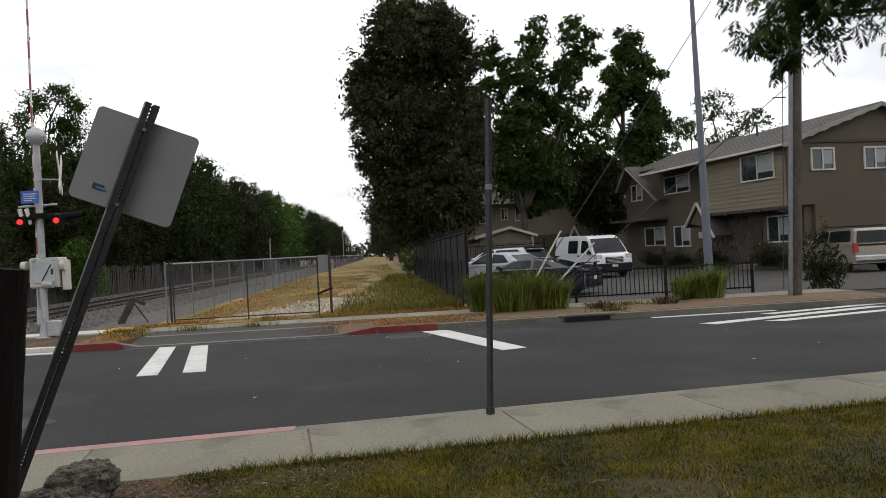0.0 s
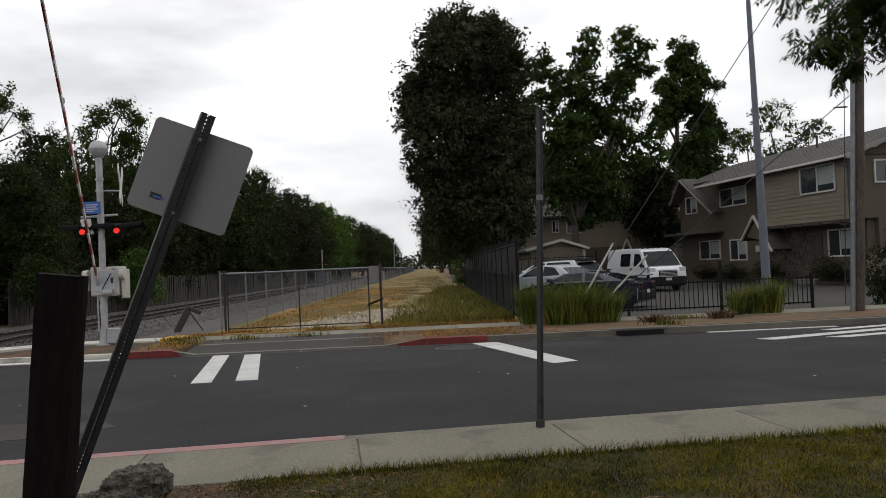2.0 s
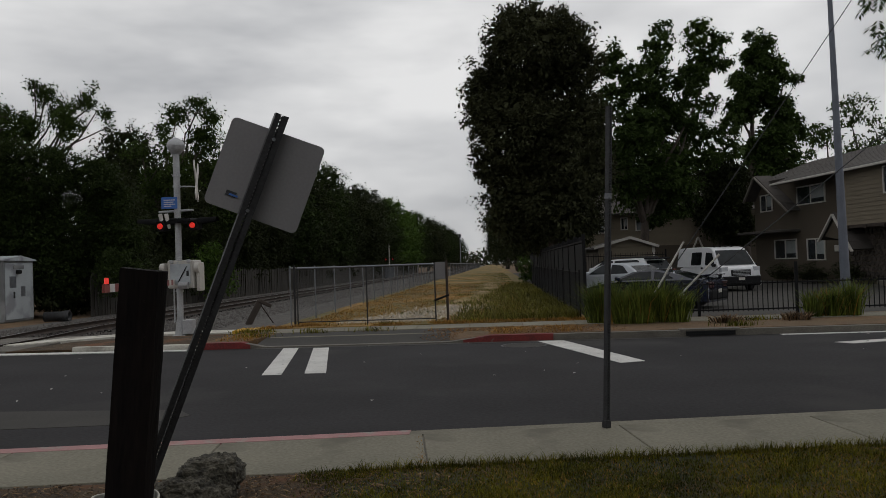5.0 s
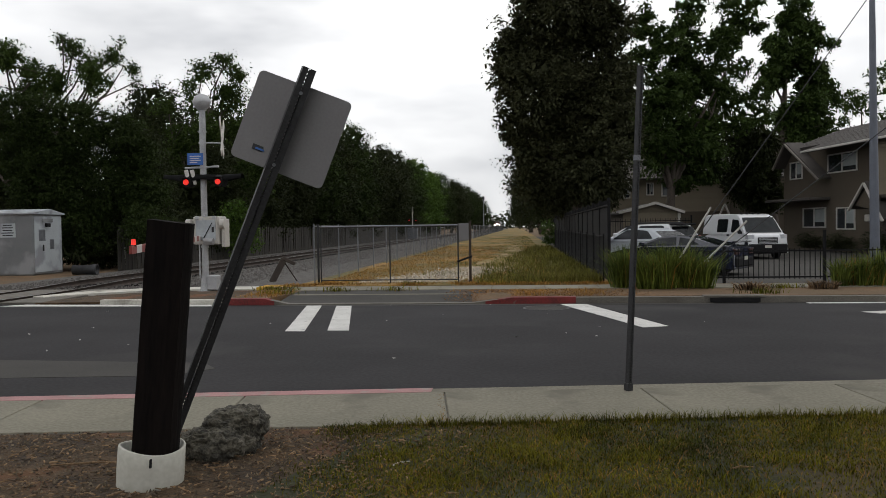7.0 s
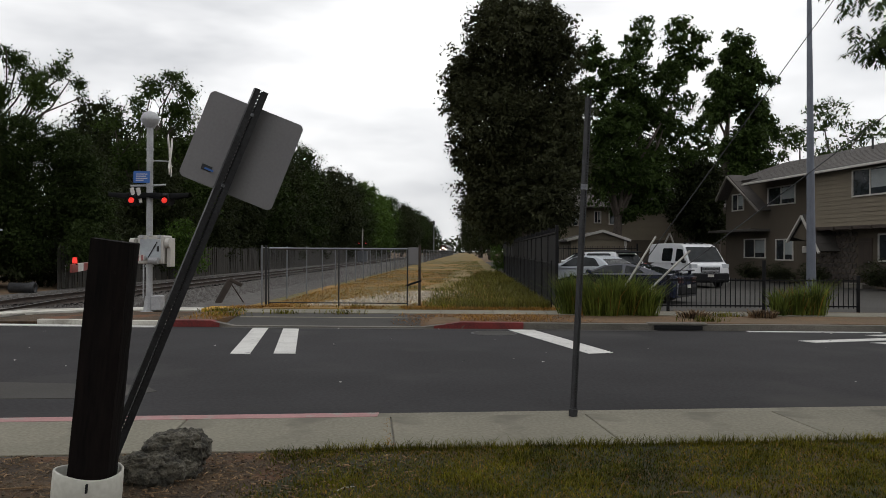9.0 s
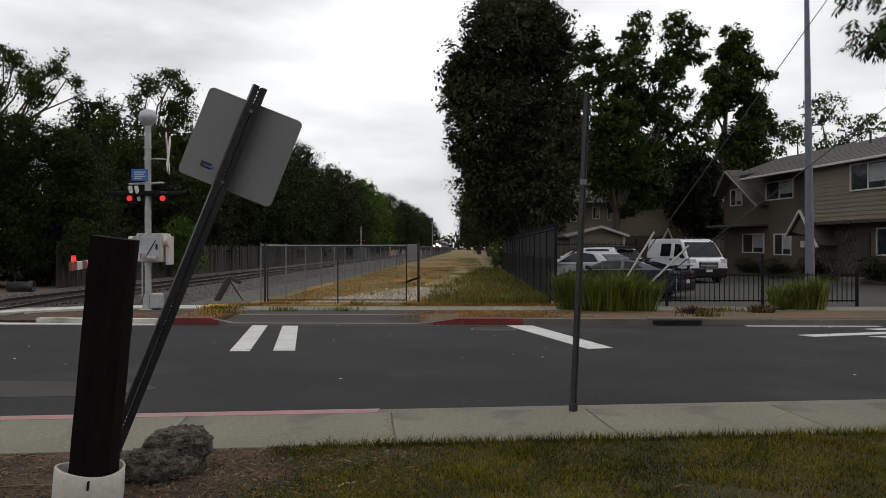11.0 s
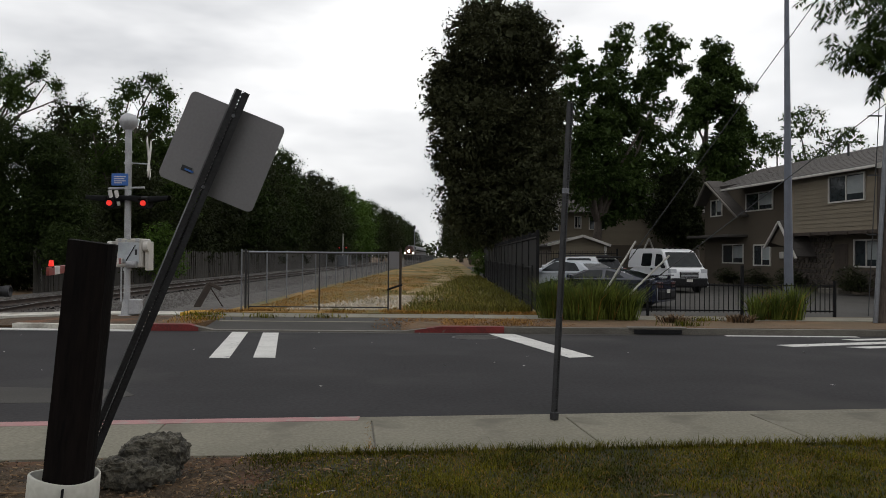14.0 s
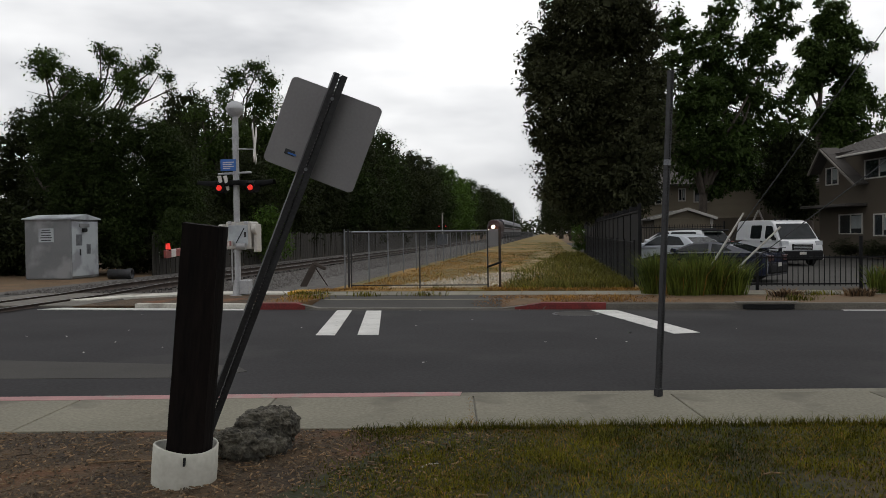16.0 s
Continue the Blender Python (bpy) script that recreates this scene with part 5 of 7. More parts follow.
def vehicles():
    # white panel van, nose towards the street
    L, W = 5.4, 2.04
    v = car("panel_van", "white panel van with a black grille parked in the lot", "van", pose(10.52, 38.8, LOT, 0, 0, -80) @ Matrix.Scale(0.91, 4), L, W, (-1.75, 1.75), 0.345, 0.3,
            [(L / 2, 0.75), (L / 2 - 0.02, 1.05), (L / 2 - 0.12, 1.18), (2.3, 1.3), (-L / 2, 1.3)],
            [(-L / 2, 1.2), (2.36, 1.2), (1.62, 2.0), (1.3, 2.17), (0.6, 2.24), (-L / 2 + 0.25, 2.24), (-L / 2, 2.13)], M["van_white"], 0.14, 1.2,
            windows=([(0.8, 1.3), (1.95, 1.3), (1.5, 1.92), (0.8, 1.96)], [(-0.9, 1.3), (0.35, 1.3), (0.35, 1.98), (-0.9, 1.98)]),
            front_glass=((2.28, 1.31), (1.6, 2.04), 0.04),
            lights=(("headlight", (2.4, 0.66, 0.98), (2.68, 0.99, 1.2), "lamp_glass", "clear headlight"),), extra="van")
    g = part("grille", box((2.66, -0.5, 0.76), (2.72, 0.5, 1.06), 0.02), M["black_plastic"], v, "black grille with bright bars")
    for z in (0.81, 0.88, 0.95, 1.02):
        part("grille_bar", box((2.715, -0.44, z - 0.012), (2.735, 0.44, z + 0.012)), M["rim"], g)
    part("bumper", box((2.45, -1.0, 0.28), (2.76, 1.0, 0.74), 0.06), M["black_plastic"], v, "dark grey bumper")
    part("plate", box((2.755, -0.16, 0.55), (2.77, 0.16, 0.68)), M["trim"], v, "pale number plate with no readable text")
    part("side_moulding", box((-2.3, -1.03, 0.66), (2.2, 1.03, 0.74), 0.01), M["black_plastic"], v)
    part("door_handle", box((0.42, -1.04, 1.12), (0.6, -1.0, 1.2)), M["black_plastic"], v)
    for y in (-0.5, -0.2, 0.1, 0.4):
        part("roof_lamp", box((0.85, y - 0.05, 2.2), (1.0, y + 0.05, 2.29), 0.02), M["black_plastic"], v)
    # dark blue coupe, tail to the street
    L, W = 4.6, 1.8
    b = car("blue_coupe", "dark blue two-door coupe parked behind the railing", "car", pose(5.15, 26.8, LOT, 0, 0, 146) @ Matrix.Scale(0.96, 4), L, W, (-1.38, 1.35), 0.32, 0.22,
            [(L / 2, 0.55), (L / 2 - 0.1, 0.68), (1.1, 0.92), (-1.3, 0.96), (-L / 2 + 0.1, 0.98), (-L / 2, 0.8)],
            [(-1.85, 0.94), (1.15, 0.9), (0.3, 1.25), (-0.1, 1.29), (-0.5, 1.29), (-1.0, 1.2)], M["car_blue"], 0.26, 0.92,
            windows=([(-0.35, 0.98), (0.85, 0.97), (0.25, 1.21), (-0.3, 1.24)], [(-1.15, 1.0), (-0.45, 0.98), (-0.42, 1.235), (-0.8, 1.17)]),
            front_glass=((1.05, 0.94), (0.35, 1.23), 0.03), rear_glass=((-1.7, 0.98), (-1.03, 1.19), -0.03),
            lights=(("tail_light", (-2.33, 0.45, 0.68), (-2.2, 0.85, 0.86), "tail_dark", "smoked dark tail lamp"), ("headlight", (2.1, 0.5, 0.52), (2.28, 0.84, 0.66), "lamp_glass", "clear headlight")))
    part("spoiler", box((-2.3, -0.75, 1.06), (-2.05, 0.75, 1.1), 0.012), M["car_blue"], b)
    for y in (-0.6, 0.6):
        part("spoiler_leg", box((-2.22, y - 0.03, 0.95), (-2.12, y + 0.03, 1.07)), M["car_blue"], b)
    part("bumper", box((-2.36, -0.84, 0.28), (-2.2, 0.84, 0.6), 0.05), M["black_plastic"], b)
    part("plate", box((-2.375, -0.16, 0.5), (-2.355, 0.16, 0.62)), M["trim"], b, "pale number plate with no readable text")
    # pale silver saloon and white estate in the same row
    L = 4.55
    car("silver_saloon", "pale silver saloon car parked in the lot", "car", pose(5.15, 33.6, LOT, 0, 0, 128.5), L, 1.78, (-1.35, 1.35), 0.32, 0.22,
        [(L / 2, 0.6), (L / 2 - 0.1, 0.72), (1.2, 0.94), (-1.5, 0.98), (-L / 2 + 0.1, 1.0), (-L / 2, 0.8)],
        [(-1.85, 0.96), (1.25, 0.92), (0.35, 1.44), (-0.6, 1.47), (-1.15, 1.36)], M["car_silver"], 0.24, 0.94,
        windows=([(-0.2, 1.02), (0.95, 1.0), (0.3, 1.38), (-0.15, 1.4)], [(-1.25, 1.04), (-0.3, 1.02), (-0.25, 1.4), (-0.85, 1.35)]),
        front_glass=((1.15, 0.98), (0.4, 1.42), 0.03), rear_glass=((-1.72, 1.02), (-1.18, 1.34), -0.03),
        lights=(("tail_light", (-2.3, 0.5, 0.74), (-2.15, 0.86, 0.92), "tail_red", "red tail lamp"),))
    L = 4.7
    s = car("white_estate", "white sport utility car parked in the lot", "car", pose(5.9, 37.6, LOT, 0, 0, 128.5), L, 1.85, (-1.38, 1.38), 0.35, 0.26,
            [(L / 2, 0.75), (L / 2 - 0.1, 0.9), (1.3, 1.06), (-L / 2 + 0.05, 1.08), (-L / 2, 0.8)],
            [(-2.25, 1.05), (1.35, 1.03), (0.55, 1.58), (-1.6, 1.64), (-2.0, 1.55)], M["van_white"], 0.22, 1.05,
            windows=([(-0.2, 1.12), (1.05, 1.1), (0.45, 1.52), (-0.15, 1.54)], [(-1.9, 1.14), (-0.3, 1.12), (-0.25, 1.54), (-1.65, 1.55)]),
            front_glass=((1.25, 1.08), (0.6, 1.55), 0.03), rear_glass=((-2.2, 1.12), (-2.03, 1.5), -0.03),
            lights=(("tail_light", (-2.38, 0.55, 0.85), (-2.25, 0.9, 1.1), "tail_red", "red tail lamp"),))
    part("roof_spoiler", box((-2.3, -0.65, 1.56), (-1.9, 0.65, 1.64), 0.02), M["black_plastic"], s)
    for y in (-0.62, 0.62):
        part("roof_rail", box((-1.6, y - 0.025, 1.64), (0.3, y + 0.025, 1.7), 0.01), M["dark_steel"], s)
    # tan sport utility car by the gable end, tail to the street
    L = 4.5
    k = car("tan_suv", "tan sport utility car parked by the gable end", "car", pose(18.95, 31.1, LOT, 0, 0, 87), L, 1.76, (-1.38, 1.38), 0.36, 0.34,
            [(L / 2, 0.85), (L / 2 - 0.1, 1.0), (1.2, 1.12), (-L / 2 + 0.04, 1.12), (-L / 2, 0.8)],
            [(-2.22, 1.08), (1.3, 1.06), (0.5, 1.66), (-1.7, 1.72), (-2.02, 1.64)], M["car_tan"], 0.2, 1.08,
            windows=([(-0.2, 1.16), (1.0, 1.14), (0.42, 1.58), (-0.15, 1.6)], [(-1.95, 1.18), (-0.3, 1.16), (-0.25, 1.6), (-1.75, 1.62)]),
            front_glass=((1.2, 1.12), (0.55, 1.62), 0.03), rear_glass=((-2.2, 1.14), (-2.05, 1.58), -0.03),
            lights=(("tail_light", (-2.28, 0.70, 0.78), (-2.16, 0.885, 1.14), "tail_red", "red tail lamp"),))
    part("bumper", box((-2.38, -0.86, 0.42), (-2.2, 0.86, 0.66), 0.05), M["rim"], k, "pale bumper")
    part("roof_rack", box((-1.6, -0.7, 1.76), (0.2, 0.7, 1.8), 0.01), M["black_plastic"], k)


townhouse()
back_house()
vehicles()


# ---- plants ----
def leaf_quads(local, centres, length, droop=0.3, width=0.42, out=None):
    """Small folded leaves, one rhomb each, at the centres."""
    n = len(centres)
    d = local.normal(0, 1, (n, 3))
    if out is not None:
        d = d * 0.7 + out * 0.8
    d[:, 2] -= droop
    d /= np.linalg.norm(d, axis=1)[:, None] + 1e-9
    up = local.normal(0, 0.6, (n, 3)) + np.array([0, 0, 1.0])
    side = np.cross(d, up)
    side /= np.linalg.norm(side, axis=1)[:, None] + 1e-9
    nor = np.cross(side, d)
    l = length * local.uniform(0.6, 1.35, n)[:, None]
    a = centres - d * l * 0.5
    b = centres + side * l * width * 0.5 + nor * l * 0.1
    c = centres + d * l * 0.5
    e = centres - side * l * width * 0.5 + nor * l * 0.1
    V = np.stack([a, b, c, e], 1).reshape(-1, 3)
    F = np.arange(4 * n).reshape(n, 4)
    return V, F


def crown_mesh(name, seed, blobs, clusters, per, length, spread, material, droop=0.3, shell=0.55, width=0.42, core=0):
    """A crown: clusters of leaves strewn over and in uneven lobes (cx, cy, cz, rx, ry, rz)."""
    local = np.random.default_rng(seed)
    B = np.array(blobs, float)
    wgt = (B[:, 3] * B[:, 4] * B[:, 5]) ** 0.75
    pick = local.choice(len(B), clusters, p=wgt / wgt.sum())
    u = local.normal(0, 1, (clusters, 3))
    u /= np.linalg.norm(u, axis=1)[:, None]
    rad = shell + (1.04 - shell) * local.random(clusters) ** 0.7
    lump = 1 + 0.16 * np.sin(5 * u[:, 0] + seed) * np.cos(4 * u[:, 2] + 2 * u[:, 1]) + local.normal(0, 0.05, clusters)
    C = B[pick, :3] + u * B[pick, 3:] * (rad * lump)[:, None]
    sizes = spread * local.uniform(0.5, 1.3, clusters)
    P = np.repeat(C, per, 0) + np.clip(local.normal(0, 1, (clusters * per, 3)), -1.7, 1.7) * np.repeat(sizes, per)[:, None] * np.array([1, 1, 0.72]) * 0.6
    keep = P[:, 2] > 0.1
    P = P[keep]
    out = np.repeat(u, per, 0)[keep]
    V, F = leaf_quads(local, P, length, droop, width, out)
    # shaded inner foliage, coarser
    if core:
        solid = wgt * (B[:, 3] > 0.6)
        pick = local.choice(len(B), core, p=solid / solid.sum())
        u = local.normal(0, 1, (core, 3))
        u /= np.linalg.norm(u, axis=1)[:, None]
        Q = B[pick, :3] + u * B[pick, 3:] * (0.8 * local.random(core) ** 0.3)[:, None]
        Q = Q[Q[:, 2] > 0.3]
        V2, F2 = leaf_quads(local, Q, length * 2.4, 0.1, 0.75)
        F = np.concatenate([F, F2 + len(V)])
        V = np.concatenate([V, V2])
    return mesh_np(name, V, F, material)


def limbs(base, r, height, tips, seed, wob=0.25):
    """A tapered trunk that forks to limbs ending at the tips (x, y, z), all in tree space."""
    local = np.random.default_rng(seed)
    bm = bmesh.new()
    fork = Vector((base[0] + local.normal(0, 0.1), base[1], height))
    pts = [Vector(base), Vector(base).lerp(fork, 0.5) + Vector((local.normal(0, 0.12), 0, 0)), fork]
    add_tube(bm, pts[0], pts[1], r * 1.25, r, 10)
    add_tube(bm, pts[1], pts[2], r, r * 0.8, 10)
    for tip in tips:
        tip = Vector(tip)
        prev, rr = fork - Vector((0, 0, 0.3)), r * 0.62
        for k in range(1, 5):
            f = k / 4
            p = fork.lerp(tip, f) + Vector((local.normal(0, wob), local.normal(0, wob), 0.6 * math.sin(math.pi * f) * wob * 3))
            add_tube(bm, prev, p, rr, rr * 0.66, 7, False)
            if k in (2, 3):
                q = p + Vector((local.normal(0, 0.9), local.normal(0, 0.9), abs(local.normal(0.5, 0.5))))
                add_tube(bm, p, q, rr * 0.45, rr * 0.2, 5, False)
            prev, rr = p, rr * 0.66
    return finish(bm, "trunk", M["bark"], True)


def tree(name, label, m, trunk, crown, category="tree", group=""):
    t = thing(name, label, category, m, group)
    part("trunk", trunk, None, t)
    part("crown", crown, None, t)
    return t


def plants():
    # the big dark tree beside the field: lobes, then sprigs standing out of the outline
    blobs = [(-0.4, -0.9, 13.7, 2.18, 1.97, 2.18), (1.6, -0.3, 13.4, 1.9, 1.71, 1.9), (-2.0, 0.3, 11.2, 1.85, 1.66, 1.85), (0.8, 0.9, 10.7, 2.58, 2.32, 2.58), (-1.3, -0.6, 8.8, 2.3, 2.07, 2.3), (1.5, 0.0, 7.5, 2.58, 2.32, 2.58), (-1.1, 0.6, 5.9, 2.07, 1.86, 2.07), (1.6, -0.9, 4.6, 2.24, 2.02, 2.24), (-0.1, -0.2, 14.9, 1.01, 0.91, 1.01), (1.5, 0.2, 14.8, 1.01, 0.91, 1.01), (-1.3, 0.7, 14.5, 0.95, 0.86, 0.95), (-2.7, -0.6, 9.9, 1.18, 1.06, 1.18), (-2.5, 0.0, 7.1, 1.06, 0.96, 1.06), (-0.3, 0.6, 3.7, 1.46, 1.31, 1.46), (2.7, -0.8, 12.3, 1.12, 1.01, 1.12), (3.0, -0.3, 9.6, 1.26, 1.13, 1.26), (-2.7, 0.2, 11.6, 1.01, 0.91, 1.01), (3.4, 0.8, 6.6, 1.12, 1.01, 1.12), (1.8, -0.5, 3.6, 1.01, 0.91, 1.01), (-2.0, 0.0, 3.8, 0.95, 0.86, 0.95), (-0.8, 0.1, 16.4, 0.22, 0.3, 0.22), (-2.5, -0.1, 14.4, 0.19, 0.3, 0.19), (2.7, -0.1, 15.8, 0.25, 0.3, 0.25), (3.3, 0.0, 14.6, 0.13, 0.3, 0.13), (-3.4, 0.1, 13.0, 0.16, 0.3, 0.16), (-4.3, -0.1, 11.7, 0.16, 0.3, 0.16), (-1.4, 0.0, 15.3, 0.25, 0.3, 0.25), (-2.3, 0.1, 13.6, 0.25, 0.3, 0.25), (-3.8, -0.1, 8.0, 0.19, 0.3, 0.19), (-3.4, -0.0, 5.0, 0.19, 0.3, 0.19), (1.9, 0.1, 15.9, 0.22, 0.3, 0.22), (0.1, 0.2, 16.2, 0.25, 0.3, 0.25)]
    crown = crown_mesh("crown", 11, blobs, 2300, 34, 0.21, 0.42, M["leaf_evergreen"], 0.35, 0.78, 0.5, 6500)
    tips = [(-2.2, 0, 11), (1.5, 0.5, 12), (0, -0.8, 15), (2, 0, 9), (-2.4, 0.6, 8), (-1.0, 0, 15.6), (2.6, 0, 15.0)]
    tree("broad_evergreen_tree", "tall dense dark-green evergreen tree beside the fence", pose(2.5, 45, 0), limbs((0.8, 0, 0), 0.38, 3.5, tips, 1), crown)
    # walnut-like trees
    b1 = [(1.5, -0.3, 16.3, 0.56, 0.51, 0.56), (1.2, -0.2, 14.9, 1.13, 1.01, 1.13), (-1.8, 0.2, 14.2, 0.99, 0.89, 0.99), (-0.5, 0.6, 13.4, 0.93, 0.83, 0.93), (0.7, -0.5, 12.8, 1.26, 1.13, 1.26), (-1.7, 0.0, 11.9, 1.19, 1.07, 1.19), (1.1, 0.6, 10.6, 1.82, 1.64, 1.82), (-0.5, -0.9, 9.7, 1.65, 1.49, 1.65), (-0.9, -0.3, 7.1, 2.38, 2.14, 2.38), (1.5, 0.3, 7.1, 2.05, 1.85, 2.05), (0.7, 0.7, 4.6, 1.13, 1.01, 1.13), (3.6, -0.4, 15.7, 1.03, 0.92, 1.03), (5.1, 0.0, 15.2, 0.69, 0.63, 0.69), (4.2, 0.5, 14.1, 1.13, 1.01, 1.13), (5.5, -0.3, 13.8, 0.46, 0.42, 0.46), (3.1, -0.2, 12.8, 1.13, 1.01, 1.13), (2.9, 0.3, 10.6, 1.32, 1.19, 1.32), (4.5, 0.5, 11.5, 0.79, 0.71, 0.79), (4.8, -0.2, 9.3, 0.6, 0.54, 0.6), (4.2, 0.0, 7.9, 0.86, 0.77, 0.86), (2.3, 0.5, 5.4, 1.32, 1.19, 1.32), (-1.3, -0.3, 15.2, 0.46, 0.42, 0.46), (5.5, -0.1, 9.8, 0.66, 0.6, 0.66), (5.8, 0.1, 8.3, 0.73, 0.66, 0.73), (3.7, 0.5, 9.4, 0.86, 0.77, 0.86)]
    c1 = crown_mesh("crown", 12, b1, 1100, 42, 0.24, 0.36, M["leaf_walnut"], 0.5, 0.45, 0.5, 1300)
    t1 = limbs((0, 0, 0), 0.3, 4.0, [(-2.0, 0, 12), (0.8, 0, 15), (3.0, 0, 9.5), (3.4, 0.3, 14.5), (-1.8, 0.3, 7), (4.4, 0, 13.2)], 2)
    tree("walnut_tree", "tall loose-crowned green tree in the parking lot", pose(9.7, 52, 0), t1, c1)
    b2 = [(1.6, -0.3, 16.9, 0.54, 0.49, 0.54), (2.5, -0.1, 16.5, 0.51, 0.45, 0.51), (1.8, 0.2, 15.5, 1.01, 0.91, 1.01), (3.2, 0.5, 14.9, 0.87, 0.78, 0.87), (0.6, -0.3, 13.9, 0.79, 0.71, 0.79), (2.0, 0.0, 13.1, 1.44, 1.3, 1.44), (3.8, 0.2, 14.1, 0.51, 0.45, 0.51), (4.4, -0.2, 13.9, 0.32, 0.3, 0.32), (0.5, -0.2, 11.8, 1.01, 0.91, 1.01), (3.4, 0.2, 11.7, 1.19, 1.07, 1.19), (4.3, 0.4, 10.6, 0.69, 0.62, 0.69), (2.7, -0.5, 9.4, 1.44, 1.3, 1.44), (1.3, 0.0, 8.8, 0.79, 0.71, 0.79), (4.5, 0.2, 10.2, 0.51, 0.45, 0.51), (2.2, -0.5, 7.4, 0.94, 0.84, 0.94), (3.6, -0.1, 8.2, 0.72, 0.65, 0.72)]
    c2 = crown_mesh("crown", 13, b2, 640, 42, 0.26, 0.38, M["leaf_walnut"], 0.5, 0.45, 0.5, 700)
    t2 = limbs((0.6, 0, 0), 0.36, 6.5, [(2.2, 0, 15.6), (1.4, 0, 11), (3.6, 0, 13.6), (3.9, 0, 10), (3.0, 0.2, 8.0), (1.2, 0.4, 13.0)], 3)
    tree("walnut_tree", "tall forked green tree behind the townhouse", pose(17.3, 58, 0), t2, c2)
    b4 = [(-0.0, -0.9, 6.6, 1.56, 1.4, 1.56), (-0.3, -0.3, 4.6, 1.79, 1.61, 1.79), (1.0, 0.2, 3.3, 1.24, 1.12, 1.24), (1.4, 0.5, 5.3, 0.86, 0.77, 0.86)]
    c4 = crown_mesh("crown", 23, b4, 420, 36, 0.24, 0.45, M["leaf_dark"], 0.4, 0.5, 0.5, 1500)
    tree("low_dark_tree", "low dark tree between the two houses", pose(15.4, 55, 0), limbs((0, 0, 0), 0.22, 1.8, [(0.5, 0, 6), (1, 0, 4.5), (-0.5, 0, 4.5)], 9), c4)
    # sparse tree beyond the roof
    b3 = [(-3, 0, 10.5, 1.7, 1.5, 1.2), (0, 0, 12.2, 1.8, 1.5, 1.3), (2.7, 0, 10.6, 1.8, 1.5, 1.3), (0.6, 0, 9.0, 2.4, 1.6, 1.2), (4.2, 0, 9.2, 1.2, 1.2, 0.9), (-4, 0, 8.6, 1.1, 1.2, 0.8)]
    c3 = crown_mesh("crown", 14, b3, 210, 22, 0.30, 0.42, M["leaf_mid"], 0.4, 0.2)
    tree("airy_tree", "sparse airy tree beyond the townhouse roof", pose(27.6, 62, 0), limbs((0, 0, 0), 0.28, 5, [(-3, 0, 10.5), (0, 0, 12.4), (2.7, 0, 10.8), (4.2, 0, 9.4), (-4, 0, 8.8)], 4, 0.4), c3)
    # railway-side woods: three kinds of tree, repeated
    kinds = []
    ba = [(0, 0, 8.2, 1.9, 1.9, 1.3), (-1.8, 0.4, 6.8, 1.7, 1.7, 1.2), (1.8, -0.3, 6.7, 1.8, 1.8, 1.3), (0.3, 0.8, 5.2, 2.2, 2.0, 1.3), (-0.6, -0.6, 9.3, 1.1, 1.1, 0.8), (2.4, 0.6, 8.2, 1.0, 1.0, 0.7), (-2.4, 0, 4.4, 1.5, 1.5, 1.1), (1.6, 0, 3.6, 1.6, 1.6, 1.2)]
    kinds.append((limbs((0, 0, 0), 0.2, 2.6, [(0, 0, 8.4), (-1.9, 0.3, 7), (1.9, -0.2, 7), (-0.6, -0.5, 9.6), (2.3, 0.5, 8.4)], 5, 0.3), crown_mesh("crown", 15, ba, 300, 44, 0.16, 0.38, M["leaf_mid"], 0.3, 0.2, 0.45, 90)))
    bb = [(0, 0, 6.8, 2.6, 2.6, 2.6), (-1.6, 0, 5.0, 2.2, 2.2, 2.2), (1.7, 0.3, 4.8, 2.3, 2.2, 2.3), (0, 0, 3.0, 2.8, 2.6, 2.2), (0.6, 0, 8.9, 1.6, 1.6, 1.3)]
    kinds.append((limbs((0, 0, 0), 0.25, 2.2, [(0, 0, 8), (-1.6, 0, 6), (1.6, 0, 6)], 6), crown_mesh("crown", 16, bb, 560, 34, 0.20, 0.55, M["leaf_dark"], 0.3, 0.65, 0.5, 1800)))
    kinds.append((limbs((0, 0, 0), 0.25, 2.2, [(0, 0, 8), (-1.6, 0, 6), (1.6, 0, 6)], 7), crown_mesh("crown", 17, bb, 520, 34, 0.20, 0.55, M["leaf_shade"], 0.3, 0.65, 0.5, 1600)))
    kinds.append((kinds[2][0], crown_mesh("crown", 18, bb, 420, 24, 0.28, 0.55, M["leaf_light"], 0.3, 0.65, 0.5, 1200)))
    local = np.random.default_rng(21)
    la = [(-0.7, -0.7, 10.8, 0.87, 0.78, 0.87), (0.4, -0.2, 10.2, 0.58, 0.52, 0.58), (2.3, 0.2, 11.2, 0.58, 0.52, 0.58), (3.1, 0.5, 10.5, 0.65, 0.58, 0.65), (4.8, -0.3, 10.7, 0.48, 0.43, 0.48), (5.1, 0.0, 11.4, 0.22, 0.3, 0.22), (5.5, 0.2, 10.1, 0.34, 0.3, 0.34), (4.0, -0.7, 9.5, 0.82, 0.74, 0.82), (1.6, -0.2, 9.5, 0.82, 0.74, 0.82), (5.8, 0.0, 9.5, 0.14, 0.3, 0.14), (-0.3, 0.7, 9.3, 0.87, 0.78, 0.87), (2.0, -0.1, 11.7, 0.24, 0.3, 0.24), (-1.2, 0.0, 11.5, 0.29, 0.3, 0.29)]
